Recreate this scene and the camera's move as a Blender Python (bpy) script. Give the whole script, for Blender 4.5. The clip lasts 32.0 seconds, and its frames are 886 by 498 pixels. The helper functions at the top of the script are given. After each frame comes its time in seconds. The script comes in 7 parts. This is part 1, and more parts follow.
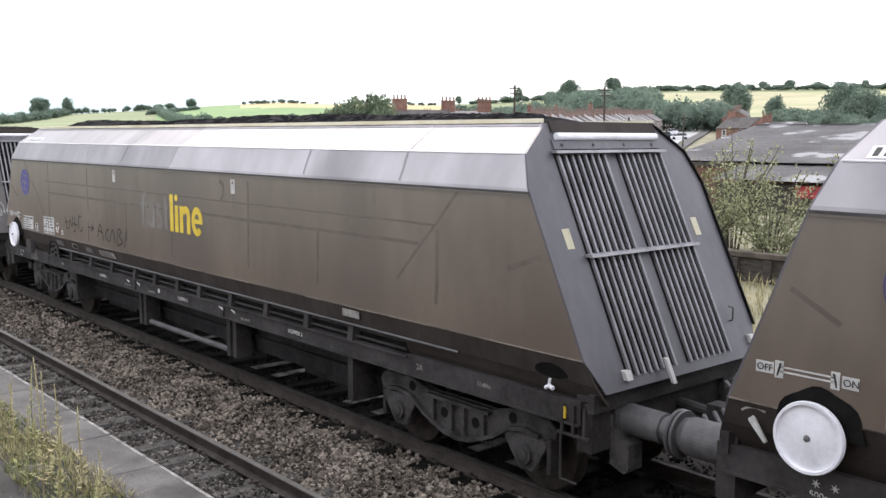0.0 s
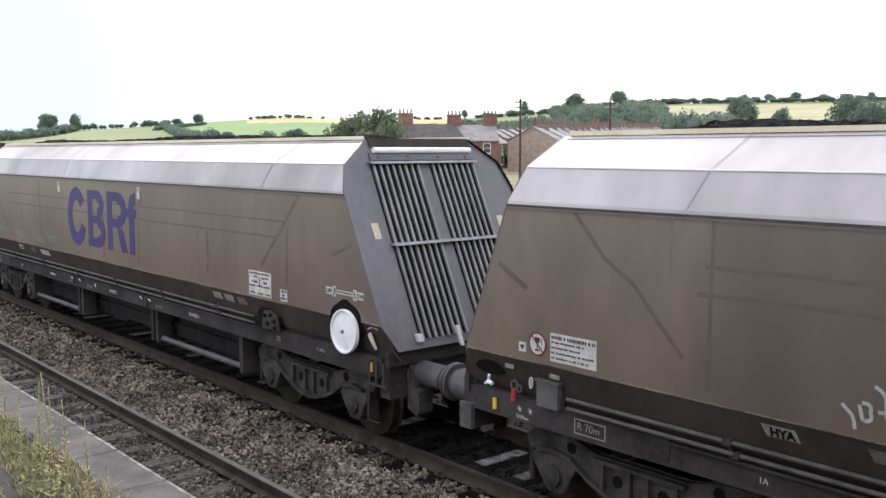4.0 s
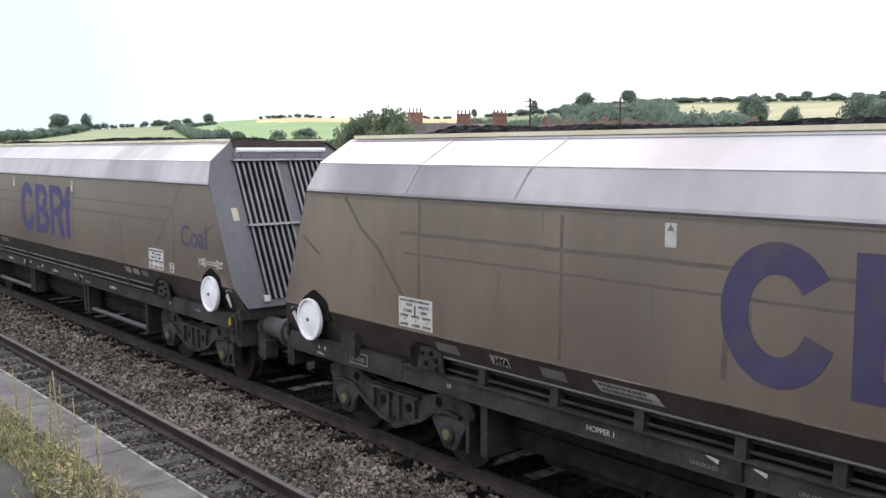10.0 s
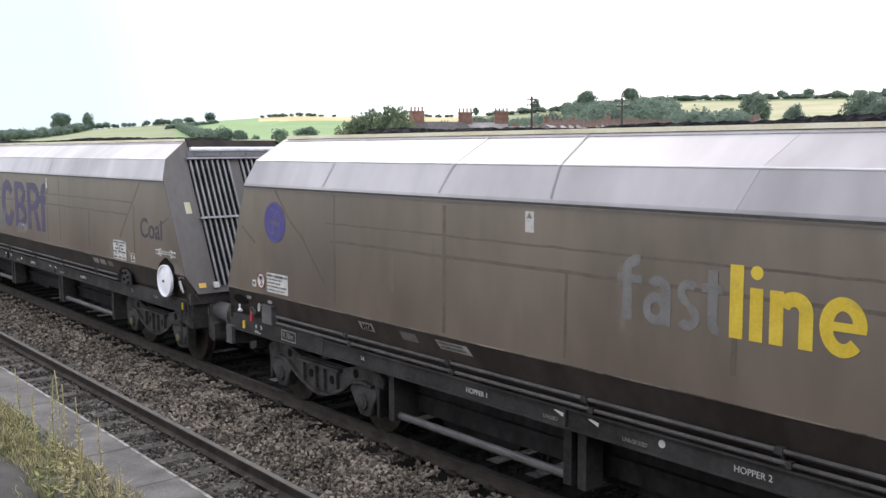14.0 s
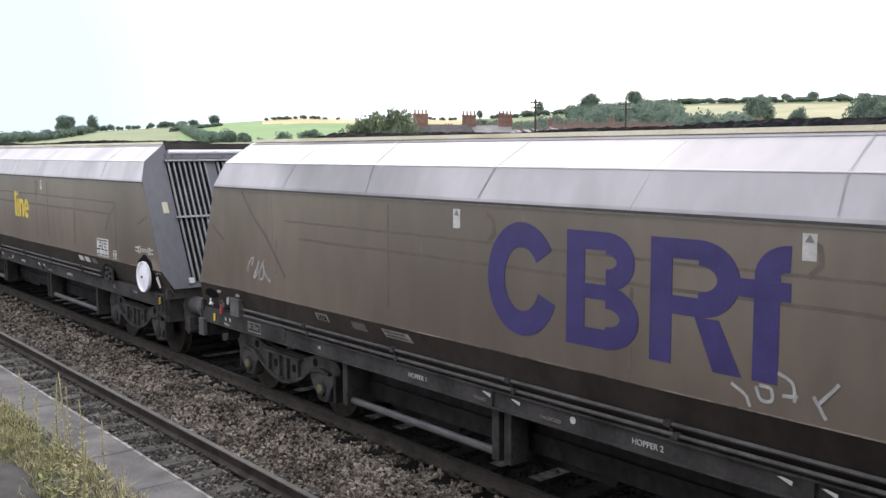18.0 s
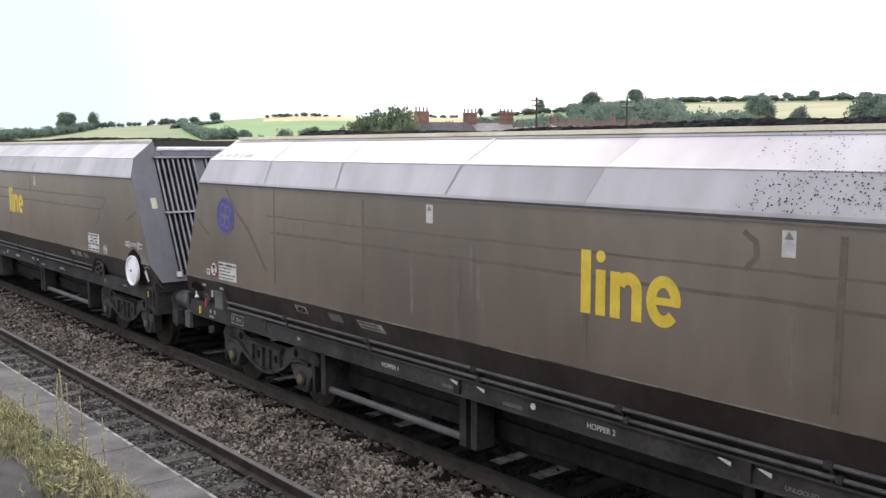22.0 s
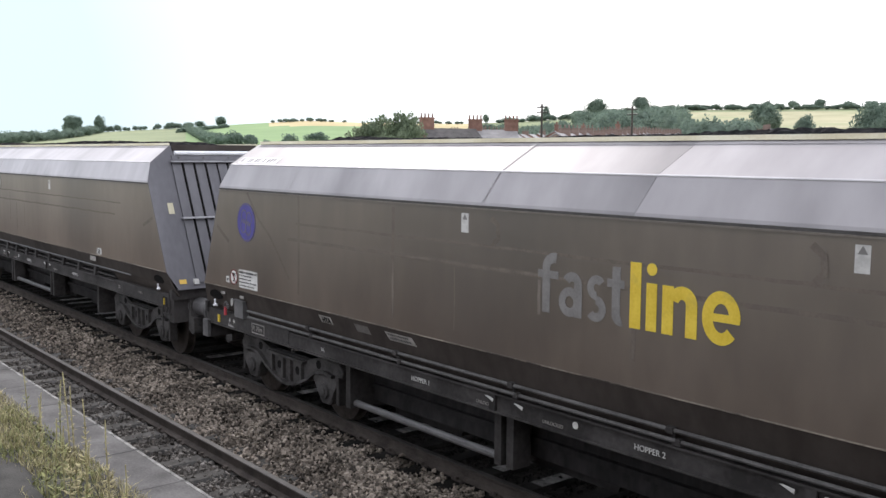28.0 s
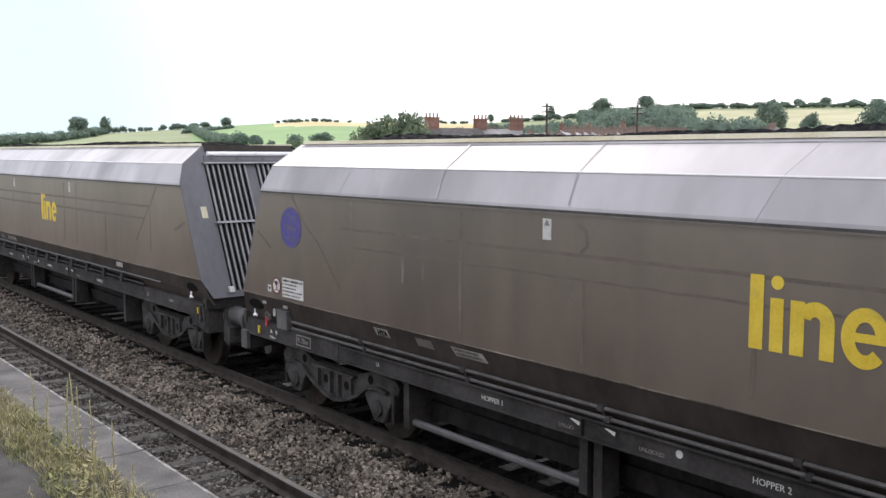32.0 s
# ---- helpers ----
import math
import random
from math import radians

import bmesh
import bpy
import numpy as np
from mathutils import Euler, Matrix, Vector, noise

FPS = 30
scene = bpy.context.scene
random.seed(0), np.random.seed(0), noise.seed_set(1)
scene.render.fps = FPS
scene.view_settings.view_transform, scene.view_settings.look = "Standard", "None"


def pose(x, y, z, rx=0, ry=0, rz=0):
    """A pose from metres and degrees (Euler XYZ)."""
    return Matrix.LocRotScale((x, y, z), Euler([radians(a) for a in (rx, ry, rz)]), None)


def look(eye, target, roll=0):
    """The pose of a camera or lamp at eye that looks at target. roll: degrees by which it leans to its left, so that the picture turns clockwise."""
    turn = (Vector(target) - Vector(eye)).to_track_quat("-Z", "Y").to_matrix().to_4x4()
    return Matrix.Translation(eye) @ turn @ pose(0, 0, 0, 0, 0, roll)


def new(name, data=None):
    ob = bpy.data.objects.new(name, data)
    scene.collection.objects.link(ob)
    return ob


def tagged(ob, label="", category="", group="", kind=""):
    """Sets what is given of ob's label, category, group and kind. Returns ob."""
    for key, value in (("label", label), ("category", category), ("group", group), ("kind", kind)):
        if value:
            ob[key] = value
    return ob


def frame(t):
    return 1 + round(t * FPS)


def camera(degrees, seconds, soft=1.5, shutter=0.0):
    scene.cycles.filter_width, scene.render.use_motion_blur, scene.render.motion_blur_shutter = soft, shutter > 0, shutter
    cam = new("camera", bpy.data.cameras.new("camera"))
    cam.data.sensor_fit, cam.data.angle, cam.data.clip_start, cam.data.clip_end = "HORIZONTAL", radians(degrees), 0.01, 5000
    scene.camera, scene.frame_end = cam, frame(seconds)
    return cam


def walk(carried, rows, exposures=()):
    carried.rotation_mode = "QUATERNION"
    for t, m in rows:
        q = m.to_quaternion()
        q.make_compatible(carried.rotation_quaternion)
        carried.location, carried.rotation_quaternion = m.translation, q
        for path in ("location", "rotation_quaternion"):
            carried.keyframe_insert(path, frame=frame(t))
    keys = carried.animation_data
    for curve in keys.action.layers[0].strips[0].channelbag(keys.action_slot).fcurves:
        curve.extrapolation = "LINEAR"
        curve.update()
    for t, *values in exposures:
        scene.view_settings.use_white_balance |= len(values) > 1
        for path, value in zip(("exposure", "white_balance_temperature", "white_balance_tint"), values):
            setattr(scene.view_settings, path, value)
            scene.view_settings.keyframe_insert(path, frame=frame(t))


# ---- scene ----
# ---------------------------------------------------------------- camera
EYE = 3.54  # camera above the rail heads, which lie at z = 0
cam = camera(50.5, 32.0, soft=1.45)
# seconds, turn to the left of straight across the line, pitch, lean
CAMERA_ROWS = [
    (0, 49.12, -6.83, 0.18), (0.5, 48.98, -6.67, 0.17), (1, 48.92, -6.50, 0.08), (1.5, 48.93, -6.41, 0.39),
    (2, 48.99, -6.32, 0.25), (2.5, 49.19, -6.25, 0.06), (3, 49.38, -6.11, -0.00), (3.5, 49.50, -6.04, -0.20),
    (5.5, 49.62, -5.72, 0.34), (6, 49.82, -5.67, 0.09), (6.5, 50.03, -5.71, -0.01), (7, 50.00, -5.68, -0.06),
    (7.5, 50.01, -5.77, -0.17), (8, 50.04, -5.89, -0.05), (8.5, 50.12, -5.94, 0.08), (9, 50.16, -5.95, 0.16),
    (9.5, 50.13, -6.01, 0.01), (10, 50.11, -6.03, -0.17), (10.5, 50.00, -5.96, -0.12), (11, 49.87, -5.89, -0.24),
    (11.5, 49.93, -5.92, -0.29), (12, 50.00, -5.92, -0.07), (12.5, 50.02, -5.94, 0.07), (13, 50.13, -5.97, -0.07),
    (13.5, 50.20, -6.02, -0.13), (14, 50.22, -6.12, -0.27), (14.5, 50.33, -6.11, -0.35), (15, 50.41, -6.08, -0.30),
    (15.5, 50.43, -6.03, -0.17), (17.5, 50.42, -5.92, -0.12), (18, 50.44, -5.95, -0.21), (18.5, 50.47, -5.95, -0.22),
    (19, 50.47, -5.94, -0.25), (19.5, 50.54, -5.98, -0.05), (20, 50.51, -5.98, 0.08), (20.5, 50.46, -6.03, 0.02),
    (21, 50.55, -6.08, -0.27), (21.5, 50.62, -6.16, -0.12), (22, 50.48, -6.09, -0.06), (22.5, 50.40, -6.00, -0.18),
    (23, 50.40, -5.90, -0.12), (23.5, 50.42, -5.84, 0.09), (24, 50.49, -5.80, 0.28), (24.5, 50.57, -5.78, 0.09),
    (25, 50.56, -5.79, 0.06), (25.5, 50.54, -5.75, -0.02), (27.5, 50.66, -5.70, 0.20), (28, 50.74, -5.72, 0.37),
    (28.5, 50.90, -5.70, 0.21), (29, 50.99, -5.74, 0.08), (29.5, 50.96, -5.76, -0.03), (30, 50.95, -5.74, -0.11),
    (30.5, 50.95, -5.72, -0.17), (31, 50.99, -5.74, 0.03), (31.5, 50.98, -5.75, 0.19), (32, 51.07, -5.74, 0.13),
]


def aim(yaw, pitch, lean):
    ahead = Vector((-math.sin(radians(yaw)) * math.cos(radians(pitch)), math.cos(radians(yaw)) * math.cos(radians(pitch)), math.sin(radians(pitch))))
    eye = Vector((0.0, 0.0, EYE))
    return look(eye, eye + ahead, lean)


walk(cam, [(t, aim(a, p, r)) for t, a, p, r in CAMERA_ROWS], [(0.0, 1.24, 6640, 17), (1.0, 1.18, 6640, 17), (2.2, 1.12, 6640, 17), (7.0, 1.13, 6640, 17), (11.0, 1.1, 6560, 16), (18.0, 1.1, 6580, 16.5), (23.0, 1.08, 6610, 17), (27.8, 1.02, 6560, 16), (28.4, 1.03, 6560, 16), (29.2, 1.08, 6560, 16), (30.5, 0.98, 6540, 15.5), (31.2, 0.98, 6560, 15.5), (32.0, 1.07, 6600, 16.5)])

# ---------------------------------------------------------------- light
world = bpy.data.worlds.new("sky")
scene.world = world
world.use_nodes = True
wn, wl = world.node_tree.nodes, world.node_tree.links
wn.clear()
sky = wn.new("ShaderNodeTexSky")
sky.sky_type, sky.sun_disc = "NISHITA", False
sky.sun_elevation, sky.sun_rotation = radians(35), radians(-73)
sky.air_density, sky.dust_density, sky.ozone_density = 1.0, 3.0, 1.0
cloud = wn.new("ShaderNodeTexNoise")
cloud.inputs["Scale"].default_value, cloud.inputs["Detail"].default_value = 1.6, 5.0
ramp = wn.new("ShaderNodeMapRange")
ramp.inputs[1].default_value, ramp.inputs[2].default_value, ramp.inputs[3].default_value, ramp.inputs[4].default_value = 0.3, 0.7, 0.62, 0.95
veil = wn.new("ShaderNodeMix")
veil.data_type = "RGBA"
veil.inputs[7].default_value = (8.0, 8.5, 9.0, 1)
back, out = wn.new("ShaderNodeBackground"), wn.new("ShaderNodeOutputWorld")
back.inputs[1].default_value = 0.12
wl.new(cloud.outputs[0], ramp.inputs[0])
wl.new(ramp.outputs[0], veil.inputs[0])
wl.new(sky.outputs[0], veil.inputs[6])
# the cloud thins to pale blue up the line
where, split, thin, blue = wn.new("ShaderNodeTexCoord"), wn.new("ShaderNodeSeparateXYZ"), wn.new("ShaderNodeMapRange"), wn.new("ShaderNodeMix")
thin.inputs[1].default_value, thin.inputs[2].default_value, thin.inputs[3].default_value, thin.inputs[4].default_value = -0.61, -0.94, 0.0, 1.0
blue.data_type = "RGBA"
blue.inputs[7].default_value = (3.4, 4.3, 4.55, 1)
wl.new(where.outputs["Generated"], split.inputs[0])
wl.new(split.outputs[0], thin.inputs[0])
wl.new(thin.outputs[0], blue.inputs[0])
wl.new(veil.outputs[2], blue.inputs[6])
wl.new(blue.outputs[2], back.inputs[0])
wl.new(back.outputs[0], out.inputs[0])

sun = new("sun", bpy.data.lights.new("sun", "SUN"))
sun.data.energy, sun.data.angle, sun.data.color = 1.0, radians(12), (1.0, 0.95, 0.87)
sun.matrix_world = look((0, 0, 60), Vector((0, 0, 60)) - Vector((-0.78, 0.24, 0.58)))

# ---------------------------------------------------------------- materials


def surface(name, dark, light, scale=3.0, rough=0.7, metal=0.0, bump=0.0, fine=40.0, stretch=(1, 1, 1), vary=0.0, stain=None, stain_at=(0.58, 0.75), spec=0.4, space="Object", tone=False, streak=0.0):
    """Two tones mixed by coarse and fine noise, with relief, optional stains of a third tone, rain streaks, and a chance tint from piece to piece (tone: the object's own colour sets it)."""
    m = bpy.data.materials.new(name)
    m.use_nodes = True
    n, l = m.node_tree.nodes, m.node_tree.links
    b = n["Principled BSDF"]
    b.inputs["Roughness"].default_value, b.inputs["Metallic"].default_value = rough, metal
    b.inputs["Specular IOR Level"].default_value = spec
    co, mp = n.new("ShaderNodeTexCoord"), n.new("ShaderNodeMapping")
    mp.inputs["Scale"].default_value = stretch
    l.new(n.new("ShaderNodeNewGeometry").outputs["Position"] if space == "World" else co.outputs[space], mp.inputs[0])
    if vary and space == "Object":
        own, shift, far = n.new("ShaderNodeObjectInfo"), n.new("ShaderNodeVectorMath"), n.new("ShaderNodeVectorMath")
        far.operation = "SCALE"
        far.inputs[0].default_value = (61.0, 17.0, 29.0)
        l.new(own.outputs["Random"], far.inputs["Scale"])
        l.new(mp.inputs[0].links[0].from_socket, shift.inputs[0])
        l.new(far.outputs[0], shift.inputs[1])
        l.new(shift.outputs[0], mp.inputs[0])
    big, small = n.new("ShaderNodeTexNoise"), n.new("ShaderNodeTexNoise")
    for t, s, d in ((big, scale, 5.0), (small, fine, 3.0)):
        t.inputs["Scale"].default_value, t.inputs["Detail"].default_value = s, d
        l.new(mp.outputs[0], t.inputs["Vector"])
    add = n.new("ShaderNodeMath")
    add.operation, add.use_clamp = "MULTIPLY_ADD", True
    add.inputs[1].default_value, add.inputs[2].default_value = 0.45, -0.225
    l.new(small.outputs[0], add.inputs[0])
    tot = n.new("ShaderNodeMath")
    tot.operation = "ADD"
    l.new(add.outputs[0], tot.inputs[0])
    l.new(big.outputs[0], tot.inputs[1])
    add.use_clamp = False
    rg = n.new("ShaderNodeMapRange")
    rg.inputs[1].default_value, rg.inputs[2].default_value = 0.32, 0.68
    l.new(tot.outputs[0], rg.inputs[0])
    mix = n.new("ShaderNodeMix")
    mix.data_type = "RGBA"
    mix.inputs[6].default_value, mix.inputs[7].default_value = (*dark, 1), (*light, 1)
    l.new(rg.outputs[0], mix.inputs[0])
    col = mix.outputs[2]
    if stain:
        st, sr, sm = n.new("ShaderNodeTexNoise"), n.new("ShaderNodeMapRange"), n.new("ShaderNodeMix")
        st.inputs["Scale"].default_value, st.inputs["Detail"].default_value = scale * 0.6, 6.0
        sm.data_type = "RGBA"
        sr.inputs[1].default_value, sr.inputs[2].default_value = stain_at
        off = n.new("ShaderNodeVectorMath")
        off.inputs[1].default_value = (13.7, 4.1, 8.3)
        l.new(mp.outputs[0], off.inputs[0])
        l.new(off.outputs[0], st.inputs["Vector"])
        l.new(st.outputs[0], sr.inputs[0])
        l.new(sr.outputs[0], sm.inputs[0])
        l.new(col, sm.inputs[6])
        sm.inputs[7].default_value = (*stain, 1)
        col = sm.outputs[2]
    if vary:
        info, hv, vr = n.new("ShaderNodeObjectInfo"), n.new("ShaderNodeHueSaturation"), n.new("ShaderNodeMapRange")
        vr.inputs[3].default_value, vr.inputs[4].default_value = 1 - vary, 1 + vary
        l.new(info.outputs["Random"], vr.inputs[0])
        l.new(info.outputs["Color"] if tone else vr.outputs[0], hv.inputs["Value"])
        l.new(col, hv.inputs["Color"])
        col = hv.outputs[0]
    if streak:
        sc, sn, sg, sv = n.new("ShaderNodeMapping"), n.new("ShaderNodeTexNoise"), n.new("ShaderNodeMapRange"), n.new("ShaderNodeHueSaturation")
        sc.inputs["Scale"].default_value = (3.0, 0.8, 0.8)
        sn.inputs["Scale"].default_value, sn.inputs["Detail"].default_value = 1.0, 4.0
        sg.inputs[1].default_value, sg.inputs[2].default_value, sg.inputs[3].default_value, sg.inputs[4].default_value = 0.35, 0.7, 1 + 0.5 * streak, 1 - streak
        l.new(shift.outputs[0], sc.inputs[0])
        l.new(sc.outputs[0], sn.inputs["Vector"])
        l.new(sn.outputs[0], sg.inputs[0])
        l.new(sg.outputs[0], sv.inputs["Value"])
        l.new(col, sv.inputs["Color"])
        col = sv.outputs[0]
    l.new(col, b.inputs["Base Color"])
    if bump:
        bp = n.new("ShaderNodeBump")
        bp.inputs["Strength"].default_value, bp.inputs["Distance"].default_value = bump, 0.02
        l.new(tot.outputs[0], bp.inputs["Height"])
        l.new(bp.outputs[0], b.inputs["Normal"])
    return m


def island(m, amount=0.35):
    """Lets each loose piece of a joined mesh differ in brightness."""
    n, l = m.node_tree.nodes, m.node_tree.links
    b = n["Principled BSDF"]
    src = b.inputs["Base Color"].links[0].from_socket
    geo, hv, vr = n.new("ShaderNodeNewGeometry"), n.new("ShaderNodeHueSaturation"), n.new("ShaderNodeMapRange")
    vr.inputs[3].default_value, vr.inputs[4].default_value = 1 - amount, 1 + amount
    l.new(geo.outputs["Random Per Island"], vr.inputs[0])
    l.new(vr.outputs[0], hv.inputs["Value"])
    l.new(src, hv.inputs["Color"])
    l.new(hv.outputs[0], b.inputs["Base Color"])
    return m


def sheer(m, amount=0.45):
    """Lets part of the light pass through thin leaves."""
    n, l = m.node_tree.nodes, m.node_tree.links
    b, out = n["Principled BSDF"], n["Material Output"]
    t, mix = n.new("ShaderNodeBsdfTranslucent"), n.new("ShaderNodeMixShader")
    l.new(b.inputs["Base Color"].links[0].from_socket, t.inputs["Color"])
    mix.inputs[0].default_value = amount
    l.new(b.outputs[0], mix.inputs[1])
    l.new(t.outputs[0], mix.inputs[2])
    l.new(mix.outputs[0], out.inputs["Surface"])
    return m


M = {}
M["side"] = surface("brown_wagon_paint", (0.1135, 0.087, 0.066), (0.175, 0.1385, 0.108), 0.5, 0.31, 0.0, 0.03, 4.0, (1.0, 1.0, 0.4), 0.13, (0.083, 0.066, 0.054), (0.5, 0.72), spec=1.0, tone=True, streak=0.05)
# darker than the side: grime and the inward slope's shade share this brown
M["lower"] = surface("grimy_shaded_steel", (0.027, 0.0218, 0.0186), (0.05, 0.0414, 0.0362), 1.6, 0.7, 0.0, 0.1, 9.0, (1, 1, 0.6), 0.1, spec=0.16)
M["roof"] = surface("weathered_alloy_sheet", (0.385, 0.366, 0.378), (0.505, 0.482, 0.498), 0.7, 0.5, 0.05, 0.03, 3.0, (1.0, 0.55, 0.55), 0.17, (0.26, 0.248, 0.258), (0.52, 0.7), spec=0.35, tone=True, streak=0.06)
M["end"] = surface("grey_end_paint", (0.092, 0.089, 0.099), (0.131, 0.127, 0.139), 1.1, 0.45, 0.0, 0.05, 12.0, (1, 1, 0.3), 0.08, (0.08, 0.078, 0.084), (0.6, 0.85))
M["end_brown"] = surface("dirty_brown_end_paint", (0.088, 0.08, 0.076), (0.125, 0.115, 0.109), 1.1, 0.5, 0.0, 0.05, 12.0, (1, 1, 0.3), 0.08, (0.06, 0.053, 0.05), (0.58, 0.8))
M["rib"] = surface("dark_grey_rib_steel", (0.17, 0.166, 0.176), (0.25, 0.245, 0.257), 3.0, 0.42, 0.1, 0.05)
M["bar"] = surface("worn_steel_bar", (0.2, 0.198, 0.206), (0.33, 0.327, 0.337), 5.0, 0.4, 0.1)
M["chip"] = surface("chipped_fold_edge", (0.04, 0.033, 0.028), (0.27, 0.23, 0.185), 1.6, 0.6, 0.0, 0.0, 26.0)
M["rim"] = surface("cream_rim_paint", (0.6, 0.54, 0.37), (0.76, 0.72, 0.57), 1.5, 0.5, stain=(0.3, 0.28, 0.25), stain_at=(0.6, 0.8))
M["frame"] = surface("dusty_black_frame", (0.026, 0.0238, 0.0228), (0.06, 0.0553, 0.0533), 2.2, 0.7, 0.0, 0.15, 18.0, vary=0.1, spec=0.13)
M["buffer"] = surface("dusty_grey_buffer", (0.062, 0.06, 0.06), (0.12, 0.116, 0.115), 3.0, 0.5, 0.0, 0.1, 16.0)
M["maroon"] = surface("dark_red_ring", (0.14, 0.02, 0.02), (0.2, 0.035, 0.035), 6.0, 0.5)
M["bogie"] = surface("oily_bogie_casting", (0.032, 0.03, 0.029), (0.09, 0.0848, 0.0815), 4.0, 0.65, 0.0, 0.3, 30.0, spec=0.14)
# black for underframe parts, also for shade in gaps and hollows
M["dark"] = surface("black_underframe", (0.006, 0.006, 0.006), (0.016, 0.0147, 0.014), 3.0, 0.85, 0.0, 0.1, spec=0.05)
M["door"] = surface("dark_door_sheet", (0.013, 0.0123, 0.0123), (0.034, 0.0318, 0.0312), 1.5, 0.75, 0.0, 0.15, 12.0, (1, 1, 0.4), spec=0.15)
M["clean"] = surface("pale_concrete", (0.07, 0.068, 0.064), (0.26, 0.254, 0.244), 7.0, 0.85, 0.0, 0.3, 30.0, vary=0.25, stain=(0.03, 0.028, 0.026), stain_at=(0.55, 0.66), spec=0.15)
M["tyre"] = surface("wheel_steel", (0.05, 0.042, 0.038), (0.1, 0.085, 0.075), 5.0, 0.45, 0.6)
M["pipe"] = surface("dusty_pipe", (0.075, 0.072, 0.072), (0.13, 0.126, 0.125), 4.0, 0.5, 0.1)
M["duct"] = surface("dull_black_pipe", (0.05, 0.047, 0.0455), (0.095, 0.09, 0.087), 5.0, 0.6, spec=0.25)
M["white"] = surface("white_enamel", (0.72, 0.72, 0.75), (0.86, 0.86, 0.89), 6.0, 0.4, 0.0, 0.02, stain=(0.45, 0.43, 0.4), stain_at=(0.62, 0.9))
M["label"] = surface("white_label", (0.42, 0.41, 0.39), (0.58, 0.57, 0.54), 9.0, 0.6)
M["grimy"] = surface("dirty_label", (0.16, 0.15, 0.135), (0.3, 0.28, 0.26), 12.0, 0.7)
M["ink"] = surface("black_print", (0.02, 0.02, 0.02), (0.04, 0.04, 0.04), 20.0, 0.6)
M["yellow"] = surface("faded_yellow_vinyl", (0.6, 0.42, 0.03), (0.72, 0.53, 0.06), 5.0, 0.5, stain=(0.36, 0.27, 0.06), stain_at=(0.6, 0.8))
M["ghost"] = surface("peeled_letter_ghost", (0.15, 0.142, 0.135), (0.205, 0.197, 0.188), 5.0, 0.45)
M["ghost_faint"] = surface("faint_letter_ghost", (0.137, 0.122, 0.11), (0.188, 0.172, 0.158), 3.0, 0.4, spec=0.8)
M["purple"] = surface("violet_vinyl", (0.034, 0.0255, 0.108), (0.052, 0.0395, 0.152), 4.0, 0.5, stain=(0.06, 0.05, 0.08), stain_at=(0.6, 0.85))
M["blue"] = surface("blue_roundel_vinyl", (0.045, 0.04, 0.2), (0.07, 0.06, 0.27), 6.0, 0.5, stain=(0.1, 0.09, 0.12), stain_at=(0.58, 0.8))
M["cream"] = surface("cream_plate", (0.42, 0.39, 0.27), (0.55, 0.51, 0.37), 8.0, 0.55)
M["amber"] = surface("amber_plate", (0.6, 0.38, 0.06), (0.7, 0.46, 0.1), 8.0, 0.5)
M["red"] = surface("red_enamel", (0.3, 0.02, 0.03), (0.42, 0.05, 0.06), 6.0, 0.5)
M["chalk"] = surface("pale_spray_paint", (0.3, 0.3, 0.29), (0.42, 0.42, 0.4), 12.0, 0.7)
M["mint"] = surface("pale_green_spray_paint", (0.2, 0.33, 0.24), (0.3, 0.42, 0.32), 12.0, 0.7)
M["soot"] = surface("black_spray_paint", (0.042, 0.037, 0.033), (0.066, 0.057, 0.05), 12.0, 0.7)
M["coal"] = surface("coal", (0.004, 0.004, 0.005), (0.016, 0.016, 0.018), 9.0, 0.8, 0.0, 0.8, spec=0.06)
M["streak"] = surface("dirt_line", (0.087, 0.069, 0.054), (0.138, 0.111, 0.089), 5.0, 0.45, spec=0.6)
M["crease"] = surface("roof_soot_line", (0.25, 0.242, 0.247), (0.4, 0.39, 0.398), 3.0, 0.5)
M["rail_top"] = surface("bright_rail", (0.09, 0.084, 0.078), (0.14, 0.133, 0.125), 3.0, 0.75, 0.0, 0.0, spec=0.15)
# far rail: the train's shade is put into this dusty tone
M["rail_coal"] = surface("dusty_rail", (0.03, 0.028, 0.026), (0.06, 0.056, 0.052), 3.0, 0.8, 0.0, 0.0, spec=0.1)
M["rail_web"] = surface("rusty_rail", (0.045, 0.038, 0.034), (0.08, 0.068, 0.06), 4.0, 0.8, 0.0, 0.2, spec=0.1)
M["sleeper"] = surface("concrete_sleeper", (0.05, 0.048, 0.045), (0.1, 0.096, 0.09), 7.0, 0.85, 0.0, 0.3, vary=0.25, spec=0.15)
M["stone"] = island(surface("ballast_stone", (0.09, 0.0755, 0.062), (0.255, 0.218, 0.181), 1.4, 0.9, 0.0, 0.4, 30.0, spec=0.12), 0.9)
M["stone_grey"] = island(surface("grey_ballast_stone", (0.085, 0.077, 0.07), (0.165, 0.152, 0.138), 1.4, 0.9, 0.0, 0.4, 30.0, spec=0.12), 0.6)
# far track: coal dust plus the shade under the train, both as colour
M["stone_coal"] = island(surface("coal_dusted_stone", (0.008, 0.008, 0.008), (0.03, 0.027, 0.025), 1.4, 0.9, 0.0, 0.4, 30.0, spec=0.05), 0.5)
M["sleeper_coal_shade"] = surface("coal_dusted_sleeper", (0.007, 0.0065, 0.006), (0.02, 0.0185, 0.017), 4.0, 0.85, 0.0, 0.3, vary=0.2, spec=0.05)
